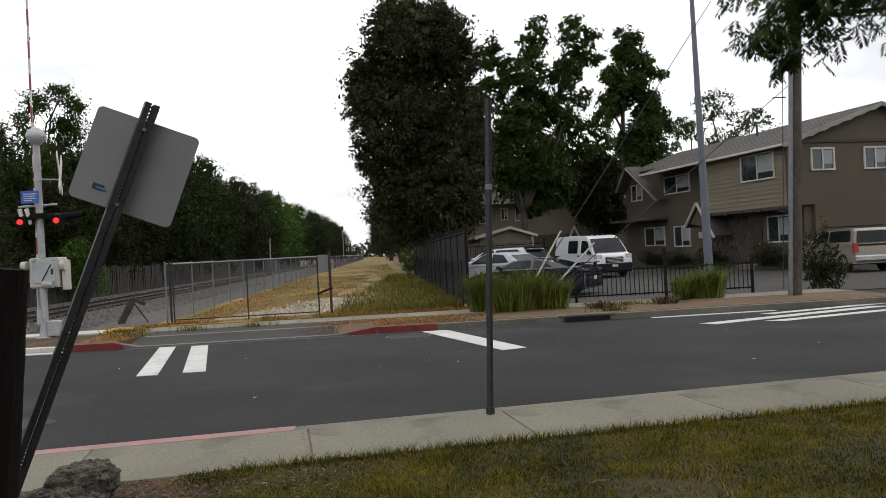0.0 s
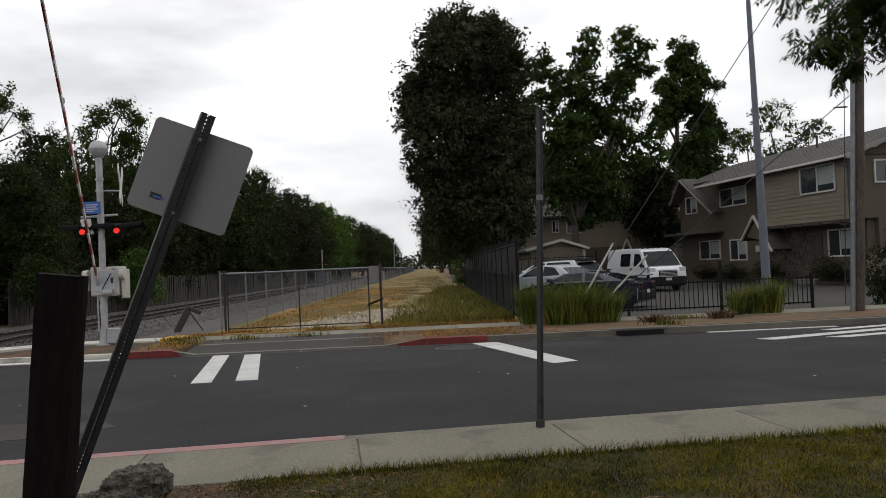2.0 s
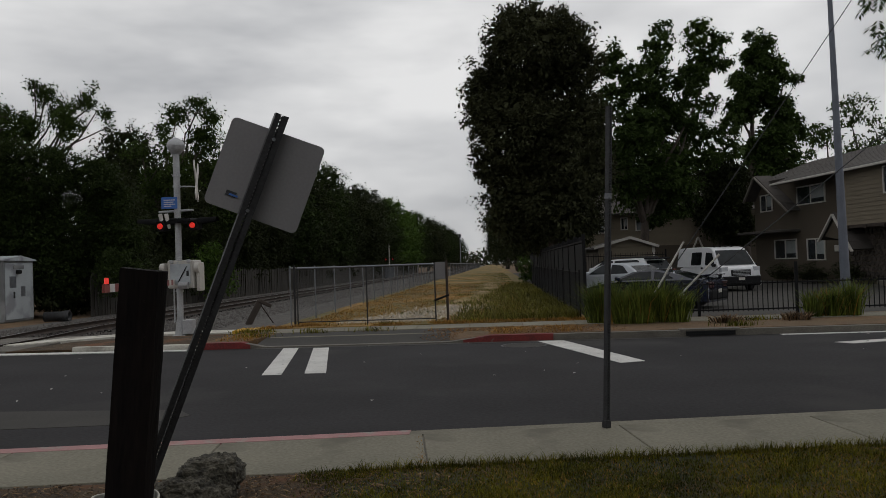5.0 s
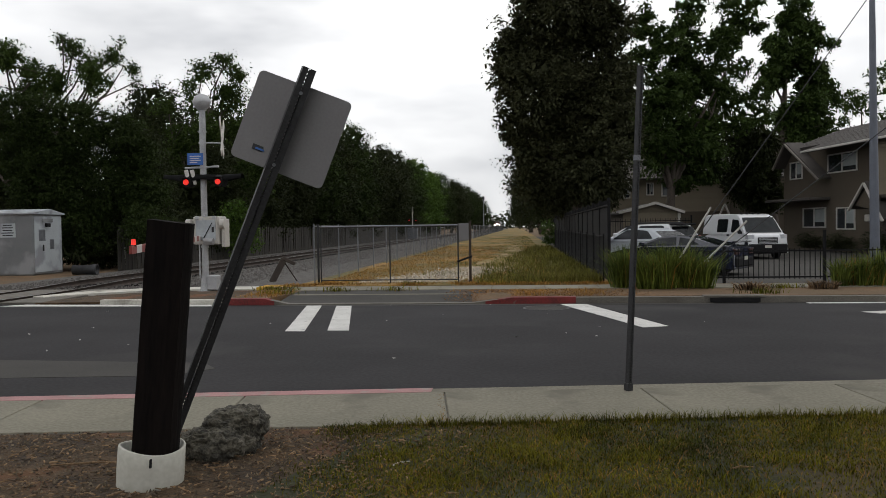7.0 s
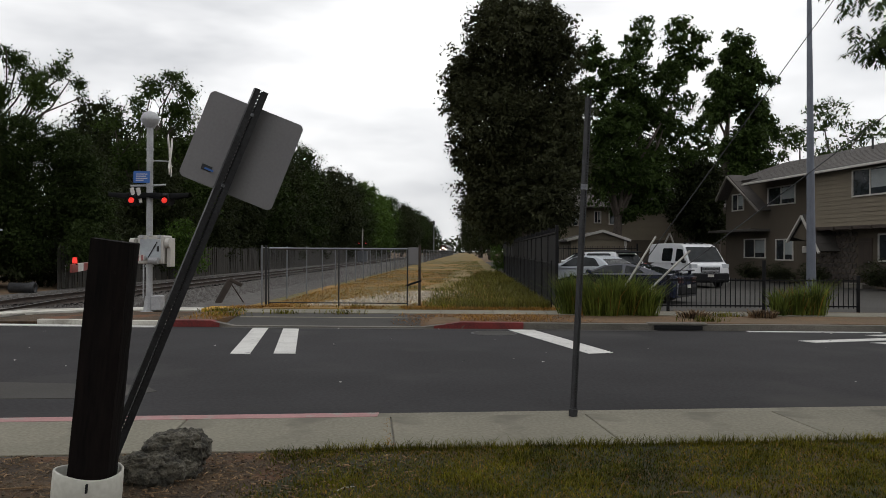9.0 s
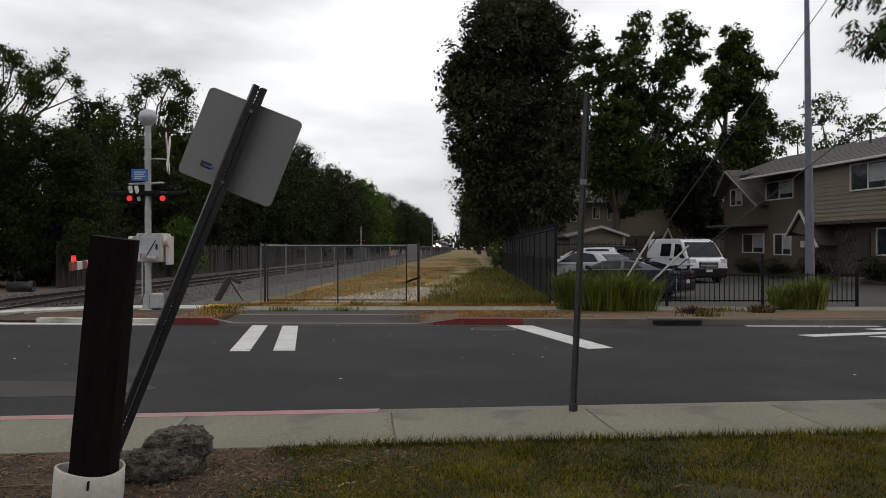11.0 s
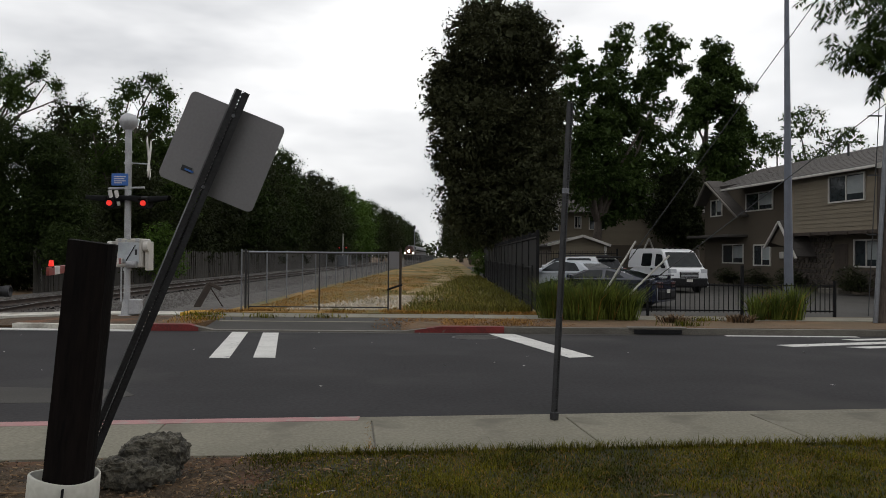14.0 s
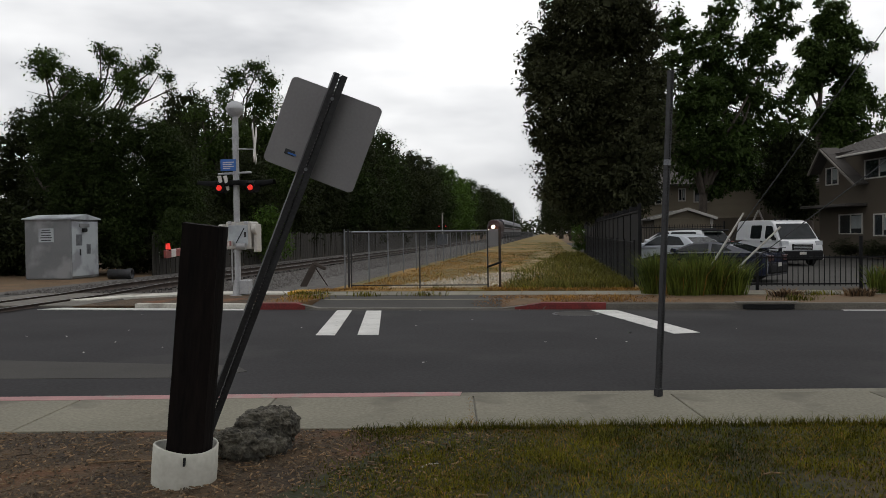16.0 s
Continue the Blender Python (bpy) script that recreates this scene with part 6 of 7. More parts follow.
    tree("locust_tree", "tall airy locust tree with open upper branches", pose(-25.5, 40, -0.02), limbs((0, 0, 0), 0.26, 4.0, [(q[0], q[1], q[2]) for q in la], 31, 0.3),
         crown_mesh("crown", 31, la, 500, 26, 0.17, 0.38, M["leaf_mid"], 0.35, 0.1, 0.45, 60), group="trees beside the railway")
    ld = [(0.0, -0.9, 6.5, 1.25, 1.13, 1.25), (1.9, -0.3, 6.1, 1.43, 1.29, 1.43), (3.8, 0.3, 5.9, 1.08, 0.97, 1.08), (-1.1, 0.9, 4.9, 1.3, 1.17, 1.3), (1.0, -0.6, 4.0, 1.56, 1.4, 1.56), (3.2, 0.0, 3.7, 1.34, 1.21, 1.34), (4.8, 0.6, 3.4, 1.13, 1.01, 1.13), (5.6, -0.9, 1.8, 0.91, 0.82, 0.91), (2.3, -0.3, 1.8, 1.3, 1.17, 1.3), (-0.1, 0.3, 2.1, 1.3, 1.17, 1.3), (4.7, 0.7, 5.0, 0.78, 0.7, 0.78)]
    tree("dense_wood_tree", "broad dense green tree behind the equipment hut", pose(-21.5, 34, -0.02), limbs((0, 0, 0), 0.26, 2.0, [(-2, 0, 5), (1, 0, 5.5), (3, 0, 5)], 32),
         crown_mesh("crown", 32, ld, 1900, 60, 0.115, 0.36, M["leaf_shade"], 0.35, 0.6, 0.48, 3000), group="trees beside the railway")
    lb = [(1.1, -0.5, 11.8, 0.72, 0.65, 0.72), (2.2, -0.1, 12.3, 0.6, 0.54, 0.6), (2.7, 0.1, 12.7, 0.27, 0.3, 0.27), (-0.1, 0.4, 10.9, 0.6, 0.54, 0.6), (-1.3, -0.3, 9.6, 0.66, 0.59, 0.66), (0.5, 0.0, 9.6, 0.9, 0.81, 0.9), (2.5, 0.5, 10.3, 1.08, 0.97, 1.08), (1.4, -0.8, 7.8, 1.2, 1.08, 1.2), (-0.6, -0.2, 7.4, 1.08, 0.97, 1.08), (-2.4, 0.1, 9.8, 0.36, 0.32, 0.36), (3.5, 0.8, 8.2, 1.2, 1.08, 1.2), (-1.4, -0.6, 5.5, 1.35, 1.22, 1.35), (1.2, 0.0, 5.0, 1.5, 1.35, 1.5), (3.9, 0.6, 5.3, 1.5, 1.35, 1.5), (3.2, -0.5, 11.5, 0.72, 0.65, 0.72)]
    tree("locust_tree", "airy locust tree behind the crossing mast", pose(-21, 50, -0.02), limbs((0, 0, 0), 0.26, 4.0, [(q[0], q[1], q[2]) for q in lb[:9]], 33, 0.3),
         crown_mesh("crown", 33, lb, 800, 30, 0.20, 0.46, M["leaf_mid"], 0.35, 0.2, 0.45, 300), group="trees beside the railway")
    rows = [(-17.8, 37, 0.56, 1), (-26.5, 43, 0.85, 1), (-22.0, 45, 0.78, 1), (-18.4, 46.5, 0.68, 1), (-25, 54, 0.95, 1), (-31, 44, 0.9, 1), (-19.8, 57, 0.92, 1),
            (-20.0, 64, 1.05, 1), (-19.2, 71, 1.12, 2), (-19.6, 79, 1.25, 1), (-19.2, 88, 1.32, 2), (-19.5, 98, 1.24, 1), (-19.2, 108, 1.26, 1), (-19, 119, 1.30, 1), (-18.8, 131, 1.25, 2), (-18.6, 145, 1.4, 3), (-18.0, 163, 1.3, 3),
            (-18.5, 186, 1.4, 2), (-18, 215, 1.4, 1), (-18.5, 250, 1.5, 1), (-19, 295, 1.7, 2), (-19, 350, 1.7, 1), (-20, 420, 1.8, 2),
            (-32, 29, 0.8, 2), (-36, 38, 1.0, 0), (-27, 33.5, 0.62, 1), (-26, 56, 1.2, 1), (-26, 70, 1.25, 1), (-27, 92, 1.3, 1), (-30, 24, 1.0, 2), (-37, 20, 1.2, 1)]
    for x, y, s, k in rows:
        tr, cr = kinds[k]
        tree("wood_tree", ("light airy locust tree beside the railway", "dense dark tree beside the railway", "leafy green tree beside the railway", "bright light-green tree beside the railway")[k],
             pose(x, y, -0.02, 0, 0, float(local.uniform(0, 360))) @ Matrix.Diagonal((s, s, s, 1)), tr, cr, group="trees beside the railway")
    for x, y, s, k in [(7.5, 80, 1.4, 1), (4.8, 98, 1.3, 1), (12, 84, 1.5, 1), (6.2, 122, 1.6, 1), (4.5, 155, 1.7, 1), (3.2, 200, 1.9, 1), (4, 260, 1.9, 1), (5, 340, 2.2, 1), (18, 78, 1.3, 1), (25, 76, 1.2, 2), (1, 430, 2.0, 1), (9, 70, 1.1, 1)]:
        tr, cr = kinds[k]
        tree("field_tree", "dark tree along the far side of the field", pose(x, y, 0, 0, 0, float(local.uniform(0, 360))) @ Matrix.Diagonal((s, s, s, 1)), tr, cr, group="trees along the field")
    # unseen trees behind the camera, added to hold back skylight and fill reflections
    for x, y, s, k in [(-14, -16, 1.2, 1), (-5, -20, 1.3, 2), (6, -17, 1.3, 1), (16, -12, 1.2, 2), (24, -4, 1.2, 1), (-22, -8, 1.2, 2)]:
        tr, cr = kinds[k]
        tree("unseen_tree", "unseen leafy tree added behind the camera to dim the light", pose(x, y, Z1 - 0.02, 0, 0, float(local.uniform(0, 360))) @ Matrix.Diagonal((s, s, s, 1)), tr, cr, group="trees on the lawn")
    # undergrowth below the woods
    bush = crown_mesh("foliage", 19, [(0, 0, 1.2, 1.8, 2.6, 1.3), (0.3, 1.5, 0.9, 1.5, 1.8, 1.0), (-0.2, -1.6, 1.5, 1.5, 1.9, 1.5)], 330, 16, 0.24, 0.36, M["leaf_dark"], 0.3, 0.4)
    for i in range(29):
        y = 36 + 5.0 * i
        s = float(local.uniform(0.85, 1.35))
        b = thing("shrub", "dark shrub behind the railway fence", "shrub", pose(-19.3 + float(local.normal(0, 0.5)), y, -0.05, 0, 0, float(local.choice([0, 180])) + float(local.normal(0, 15))) @ Matrix.Diagonal((s, s, s * 1.1, 1)), "shrubs behind the railway")
        part("foliage", bush, None, b)
    for x, y in ((-22.0, 33.2), (-24.4, 33.6), (-26.8, 33.0), (-29.0, 33.8), (-31.5, 33.2), (-34.0, 33.6), (-25.5, 35.5), (-30.0, 36.0)):
        b = thing("shrub", "dark shrub behind the equipment hut", "shrub", pose(x, y, -0.05, 0, 0, 90 + float(local.normal(0, 15))), "shrubs behind the railway")
        part("foliage", bush, None, b)
    light_bush = crown_mesh("foliage", 20, [(0, 0, 1.9, 1.1, 1.1, 1.7), (0.6, 0, 1.2, 1.0, 1.0, 1.0)], 170, 18, 0.2, 0.32, M["leaf_light"], 0.2, 0.3)
    for nm, lab, m in (("shrub", "light green shrub behind the signal mast", pose(-16.2, 45, 0)),
                       ("ivy_clump", "yellow-green ivy clump on the fence end", pose(2.15, 58, 0.05) @ Matrix.Diagonal((0.5, 0.6, 0.6, 1)))):
        part("foliage", light_bush, None, thing(nm, lab, "shrub", m))
    dark_bush = crown_mesh("foliage", 22, [(0, 0, 0.85, 0.55, 0.55, 0.85), (0.2, 0, 0.5, 0.6, 0.6, 0.5)], 170, 16, 0.1, 0.17, M["leaf_dark"], 0.2, 0.3)
    for lab, m in (("dark clipped shrub beside the driveway", pose(12.6, 22.0, -0.12) @ Matrix.Diagonal((0.95, 0.95, 1.2, 1))), ("dark shrub before the townhouse", HOUSE @ pose(-0.2, 1.6, 0) @ Matrix.Diagonal((1, 1.5, 0.75, 1))),
                   ("dark shrub before the townhouse", HOUSE @ pose(-0.3, 6.1, 0) @ Matrix.Diagonal((1, 1.3, 0.7, 1))), ("dark shrub before the townhouse", HOUSE @ pose(-0.1, 9.6, 0) @ Matrix.Diagonal((1, 1.8, 0.6, 1))),
                   ("dark shrub before the townhouse", HOUSE @ pose(-0.1, 12.6, 0) @ Matrix.Diagonal((1, 1.8, 0.6, 1)))):
        part("foliage", dark_bush, None, thing("shrub", lab, "shrub", m))
    # strap-leaved clumps by the far pavement
    for cx, cy, rx, ry, h, n, lab in ((3.33, 19.3, 0.8, 0.45, 1.02, 1300, "broad clump of tall green strap-leaved plants"), (7.95, 19.5, 0.4, 0.32, 0.86, 420, "small clump of green strap-leaved plants")):
        k = thing("strap_leaf_clump", lab, "plant", pose(cx, cy, Z1 - 0.03))
        Vs, Fs, count = [], [], 0
        tufts = 7 if rx > 0.5 else 3
        for i in range(tufts):
            ox = rx * 1.15 * (2 * i / (tufts - 1) - 1) + float(local.normal(0, 0.05))
            oy = float(local.normal(0, ry * 0.4))
            V, F = blades(local, n * 2 // tufts, lambda q: np.stack([ox + q[:, 0] * 0.2, oy + q[:, 1] * 0.2], 1), h * float(local.uniform(0.72, 1.02)), 0.02, 0.42, True)
            Vs.append(V)
            Fs.append(F + count)
            count += len(V)
        V, F = np.concatenate(Vs), np.concatenate(Fs)
        part("leaves", mesh_np("leaves", V, F, M["blade"]), None, k)
        V, F = blades(local, n // 9, lambda q: np.stack([q[:, 0] * rx, q[:, 1] * ry], 1), h * 0.8, 0.018, 0.45, True)
        part("dry_leaves", mesh_np("dry_leaves", V, F, M["straw"]), None, k, "dry yellow outer leaves")
    for cx, cy in ((5.25, 18.55), (6.85, 18.75)):
        k = thing("dry_clump", "low dead brown plant in the verge", "plant", pose(cx, cy, Z1 - 0.03))
        V, F = blades(local, 220, lambda q: np.stack([q[:, 0] * 0.3, q[:, 1] * 0.2], 1), 0.2, 0.03, 0.9, True)
        part("leaves", mesh_np("leaves", V, F, M["chip"]), None, k)
    # far woods closing the view
    X = local.uniform(-420, 420, 4200)
    C = np.stack([X, 560 + local.uniform(-30, 60, len(X)), local.random(len(X)) ** 0.8 * (11 + 4 * np.sin(X * 0.05))], 1)
    P = np.repeat(C, 9, 0) + local.normal(0, 2.0, (len(X) * 9, 3))
    V, F = leaf_quads(local, P, 2.2, 0.2, 0.6)
    tagged(part("far_woods", mesh_np("far_woods", V, F, M["leaf_dark"]), None), "far belt of dark trees at the horizon", "woods", kind="stuff")


def blades(local, n, place, height, width, bend, disc=False):
    """Upright grass or strap blades of two bent pieces each."""
    if disc:
        q = local.normal(0, 0.45, (n, 2))
    else:
        q = local.random((n, 2))
    base = place(q)
    if base.shape[1] == 2:
        base = np.column_stack([base, np.zeros(len(base))])
    n = len(base)
    a = local.uniform(0, 2 * np.pi, n)
    d = np.stack([np.cos(a), np.sin(a), np.zeros(n)], 1)
    h = height * local.uniform(0.55, 1.2, n)[:, None]
    b = bend * local.uniform(0.2, 1.6, n)[:, None] * h
    if disc:
        d[:, :2] = d[:, :2] * 0.6 + q * 1.1
    side = np.stack([-np.sin(a), np.cos(a), np.zeros(n)], 1) * width * 0.5
    up = np.array([0, 0, 1.0])
    m = base + d * b * 0.35 + up * h * 0.62
    t = base + d * b * 1.1 + up * h * 0.95
    V = np.stack([base - side, base + side, m + side * 0.9, m - side * 0.9, t], 1).reshape(-1, 3)
    i = np.arange(n)[:, None] * 5
    F = np.concatenate([i + np.array([[0, 1, 2, 3]]), i + np.array([[3, 2, 4, 4]])])
    # the tip piece is a triangle: give it its own fourth corner
    tip = np.arange(n)[:, None]
    V2 = np.concatenate([V, t - side * 0.12])
    F[n:, 3] = len(V) + np.arange(n)
    return V2, F


def grasses():
    local = np.random.default_rng(33)
    def lawn_place(q):
        x = -1.5 + q[:, 0] * 9.5
        lim = near_kerb(x) - 1.36
        y = 2.6 + (lim - 2.6) * (q[:, 1] ** 0.75)
        edge = -1.25 + 0.28 * (6.0 - y) * 0.6 + 0.18 * np.sin(y * 5)
        patch = np.sin(x * 2.1 + 1.3 * np.sin(y * 1.7)) * np.sin(y * 2.6 + x)
        keep = (x > edge + local.normal(0, 0.22, len(x))) & (patch + local.normal(0, 0.5, len(x)) > -0.75)
        return np.stack([x, y, np.full(len(x), Z1 - 0.004)], 1)[keep]
    V, F = blades(local, 170000, lawn_place, 0.027, 0.0055, 0.9)
    tagged(part("lawn_grass", mesh_np("lawn_grass", V, F, M["grass_blade"]), None), "short green lawn grass", "grass", kind="stuff")
    V, F = blades(local, 24000, lawn_place, 0.03, 0.0038, 1.6)
    tagged(part("lawn_thatch", mesh_np("lawn_thatch", V, F, M["straw"]), None), "dry straw-coloured grass in the lawn", "grass", kind="stuff")
    def clumps(q):
        p = lawn_place(q)
        x, y = p[:, 0], p[:, 1]
        lump = np.sin(x * 7.3 + 2 * np.sin(y * 5.1)) + np.sin(y * 8.7 + 1.7 * np.sin(x * 4.3)) + local.normal(0, 0.3, len(x))
        return p[lump > 0.75]
    V, F = blades(local, 75000, clumps, 0.052, 0.0055, 0.9)
    tagged(part("lawn_clumps", mesh_np("lawn_clumps", V, F, M["grass_blade"]), None), "taller green grass clumps in the lawn", "grass", kind="stuff")
    def fringe(q):
        x = -1.1 + q[:, 0] * 8
        return np.stack([x, near_kerb(x) - 1.37 - 0.09 * q[:, 1], np.full(len(x), Z1 - 0.004)], 1)
    V, F = blades(local, 4200, fringe, 0.075, 0.0045, 1.0)
    tagged(part("lawn_edge_grass", mesh_np("lawn_edge_grass", V, F, M["grass_blade"]), None), "longer grass along the pavement edge", "grass", kind="stuff")
    # field: straw, then green by the fence
    def field(q):
        y = 20.9 + 40 * q[:, 1] ** 1.6
        x = -5.4 + 6.4 * q[:, 0] ** 1.3
        mid = np.interp(y, [21.5, 24, 27, 31, 38, 60], [-3.2, -2.4, -1.6, -0.9, -0.45, -0.3])
        half = np.interp(y, [21.5, 24, 27, 31, 60], [1.4, 1.4, 1.1, 0.95, 0.65])
        tuft = np.sin(x * 3.1 + 2 * np.sin(y * 0.9)) * np.sin(y * 1.7 + x)
        path = (np.abs(x - mid) < half) | (tuft + local.normal(0, 0.3, len(x)) < -0.55)
        keep = ~path | (local.random(len(x)) < 0.16)
        return np.stack([x, y, np.full(len(x), Z1 - 0.01)], 1)[keep]
    V, F = blades(local, 24000, field, 0.075, 0.013, 1.2)
    tagged(part("field_straw", mesh_np("field_straw", V, F, M["straw"]), None), "dry golden field grass", "grass", kind="stuff")
    n = 3200
    y = 21.7 + 7.5 * local.random(n) ** 1.5
    mid = np.interp(y, [21.5, 24, 27, 31], [-3.2, -2.4, -1.6, -0.9])
    c = np.stack([mid + local.normal(0, 0.62, n), y, np.full(n, Z1 + 0.01)], 1)
    sz = local.gamma(2.0, 0.013, n)[:, None, None] + 0.012
    tet = np.array([[1, 0, -0.6], [-0.6, 0.9, -0.5], [-0.5, -0.9, -0.5], [0, 0, 0.7]])
    V = (c[:, None, :] + sz * (tet[None] + local.normal(0, 0.25, (n, 4, 3)))).reshape(-1, 3)
    F = (np.arange(n)[:, None, None] * 4 + np.array([[0, 1, 3], [1, 2, 3], [2, 0, 3]])[None]).reshape(-1, 3)
    tagged(part("track_stones", mesh_np("track_stones", V, F, M["pale_stone"]), None), "pale stones strewn on the wheel track", "stones", kind="stuff")
    def green(q):
        y = 20.9 + 34 * q[:, 1] ** 1.6
        x = 2.15 - 3.3 * q[:, 0] ** 1.7 * np.clip(1.2 - (y - 21) / 40, 0.25, 1)
        return np.stack([x, y, np.full(len(x), Z1 - 0.01)], 1)
    V, F = blades(local, 9000, green, 0.25, 0.014, 0.8)
    tagged(part("field_green_grass", mesh_np("field_green_grass", V, F, M["field_blade"]), None), "long green grass along the boundary fence", "grass", kind="stuff")
    def tufts(q):
        y = 21.0 + 95 * q[:, 1] ** 1.6
        x = -4.8 + 6.2 * q[:, 0] ** 0.6
        keep = np.sin(x * 2.3 + 2 * np.sin(y * 0.6)) + np.sin(y * 0.9 + x) + local.normal(0, 0.35, len(x)) > np.where(x > -1.3, 0.1, 0.95)
        return np.stack([x, y, np.full(len(x), Z1 - 0.005)], 1)[keep]
    V, F = blades(local, 19000, tufts, 0.11, 0.014, 1.1)
    tagged(part("field_tufts", mesh_np("field_tufts", V, F, M["field_blade"]), None), "scattered olive-green tufts in the dry field", "grass", kind="stuff")
    def verge(q):
        x = -6.6 + 9.4 * q[:, 0]
        y = np.where(local.random(len(x)) < 0.45, 17.25 + 1.6 * q[:, 1], 20.5 + 0.5 * q[:, 1])
        keep = ((np.sin(x * 1.9) + np.sin(x * 4.3 + 1) + local.normal(0, 0.5, len(x)) > 0.3) | (y > 20) & (x > -1.6)) & ((x < -5.35) | (x > -0.7) | (y > 18.8))
        return np.stack([x, y, np.full(len(x), Z1 - 0.02)], 1)[keep]
    V, F = blades(local, 6500, verge, 0.09, 0.012, 1.3)
    tagged(part("verge_straw", mesh_np("verge_straw", V, F, M["straw"]), None), "dry weeds along the far pavement", "grass", kind="stuff")
    def litter(q):
        x = -1.7 + 4.6 * q[:, 0]
        y = 17.22 + 1.9 * q[:, 1]
        z = np.where((x < -0.15) & (y < 18.2), 0.025 + 0.1 * np.clip(np.maximum((x + 1.0) / 0.85, (y - 17.2) / 1.0), 0, 1), Z1 - 0.014)
        keep = local.random(len(x)) < np.clip((x + 1.75) / 0.9, 0, 1) * np.clip((3.0 - x) / 1.5, 0, 1)
        return np.stack([x, y, z], 1)[keep]
    V, F = blades(local, 3800, litter, 0.022, 0.022, 2.4)
    tagged(part("verge_litter", mesh_np("verge_litter", V, F, M["litter_leaf"]), None), "dry brown leaf litter beside the driveway", "leaf litter", kind="stuff")
    def weeds(q):
        spots = np.array([(-6.1, 19.4), (-5.6, 18.2), (-4.4, 19.0), (-2.9, 20.9), (-3.0, 19.05), (-5.7, 19.3), (-0.6, 20.8), (5.2, 17.6), (6.0, 19.0)])
        c = spots[local.integers(0, len(spots), len(q))]
        return np.column_stack([c + local.normal(0, 1, q.shape) * np.array([0.22, 0.1]), np.full(len(q), Z1 - 0.02)])
    V, F = blades(local, 900, weeds, 0.14, 0.014, 0.9)
    tagged(part("verge_weeds", mesh_np("verge_weeds", V, F, M["grass_blade"]), None), "green weeds along the far kerb", "grass", kind="stuff")
    def joint(q):
        x = -0.70 + 0.05 * (q[:, 0] - 0.5) + 0.14 * (1 - q[:, 1])
        return np.stack([x, near_kerb(x) - 0.1 - 1.2 * (1 - q[:, 1]) ** 0.6, np.full(len(x), Z1 - 0.01)], 1)
    V, F = blades(local, 90, joint, 0.024, 0.005, 1.2)
    tagged(part("joint_weeds", mesh_np("joint_weeds", V, F, M["straw"]), None), "dry weeds growing in a pavement joint", "weeds", kind="stuff")
    # wood chips and twigs on the bare soil
    n = 5600
    x = -4.6 + 4.6 * local.random(n)
    y = 2.8 + 3.2 * local.random(n)
    keep = (y < near_kerb(x) - 1.4) & (x < -0.35 + 0.25 * local.normal(0, 1, n)) & (((x + 2.19) ** 2 + (y - 4.6) ** 2) > 0.04)
    c = np.stack([x, y, np.full(n, Z1 + 0.004)], 1)[keep]
    n = len(c)
    a = local.uniform(0, np.pi, n)
    l = local.gamma(1.4, 0.007, n) + 0.003
    w = local.uniform(0.002, 0.007, n)
    d = np.stack([np.cos(a), np.sin(a), local.normal(0, 0.12, n)], 1) * l[:, None]
    s = np.stack([-np.sin(a), np.cos(a), local.normal(0, 0.2, n)], 1) * w[:, None]
    z = np.array([0, 0, 0.006])
    V = np.stack([c - d - s, c + d - s * 0.7, c + d * 0.9 + s, c - d * 0.9 + s, c - d - s + z, c + d - s * 0.7 + z, c + d * 0.9 + s + z, c - d * 0.9 + s + z], 1).reshape(-1, 3)
    F = (np.arange(n)[:, None, None] * 8 + np.array([[4, 5, 6, 7], [0, 1, 5, 4], [1, 2, 6, 5], [2, 3, 7, 6], [3, 0, 4, 7]])[None]).reshape(-1, 4)
    tagged(part("wood_chips", mesh_np("wood_chips", V, F, M["chip"]), None), "scattered wood chips and twigs on bare soil", "wood chips", kind="stuff")
    n = 5200
    c = np.stack([-4.6 + 4.4 * local.random(n), 2.9 + 3.0 * local.random(n), np.full(n, Z1)], 1)
    c = c[(c[:, 1] < near_kerb(c[:, 0]) - 1.4) & (c[:, 0] < -0.9 + 0.4 * local.normal(0, 1, n))]
    n = len(c)
    sz = local.uniform(0.005, 0.016, n)[:, None, None]
    tet = np.array([[1, 0, -0.6], [-0.6, 0.9, -0.5], [-0.5, -0.9, -0.5], [0, 0, 0.8]])
    V = (c[:, None, :] + sz * (tet[None] + local.normal(0, 0.25, (n, 4, 3)))).reshape(-1, 3)
    F = (np.arange(n)[:, None, None] * 4 + np.array([[0, 1, 3], [1, 2, 3], [2, 0, 3]])[None]).reshape(-1, 3)
    tagged(part("soil_gravel", mesh_np("soil_gravel", V, F, M["soil_stone"]), None), "small brown-grey stones on bare soil", "gravel", kind="stuff")
    n = 34
    c = np.stack([-9 + 22 * local.random(n), 9.2 + 7.6 * local.random(n), np.full(n, 0.006)], 1)
    a = local.uniform(0, np.pi, n)
    d = np.stack([np.cos(a), np.sin(a), np.zeros(n)], 1) * local.uniform(0.01, 0.03, n)[:, None]
    e = np.stack([-np.sin(a), np.cos(a), local.normal(0, 0.2, n)], 1) * local.uniform(0.008, 0.02, n)[:, None]
    up = np.array([0, 0, 0.008])
    V = np.stack([c - d - e, c + d - e + up, c + d + e, c - d + e + up], 1).reshape(-1, 3)
    tagged(part("street_litter", mesh_np("street_litter", V, np.arange(4 * n).reshape(n, 4), M["trim"]), None), "tiny pale litter scraps on the street", "litter", kind="stuff")
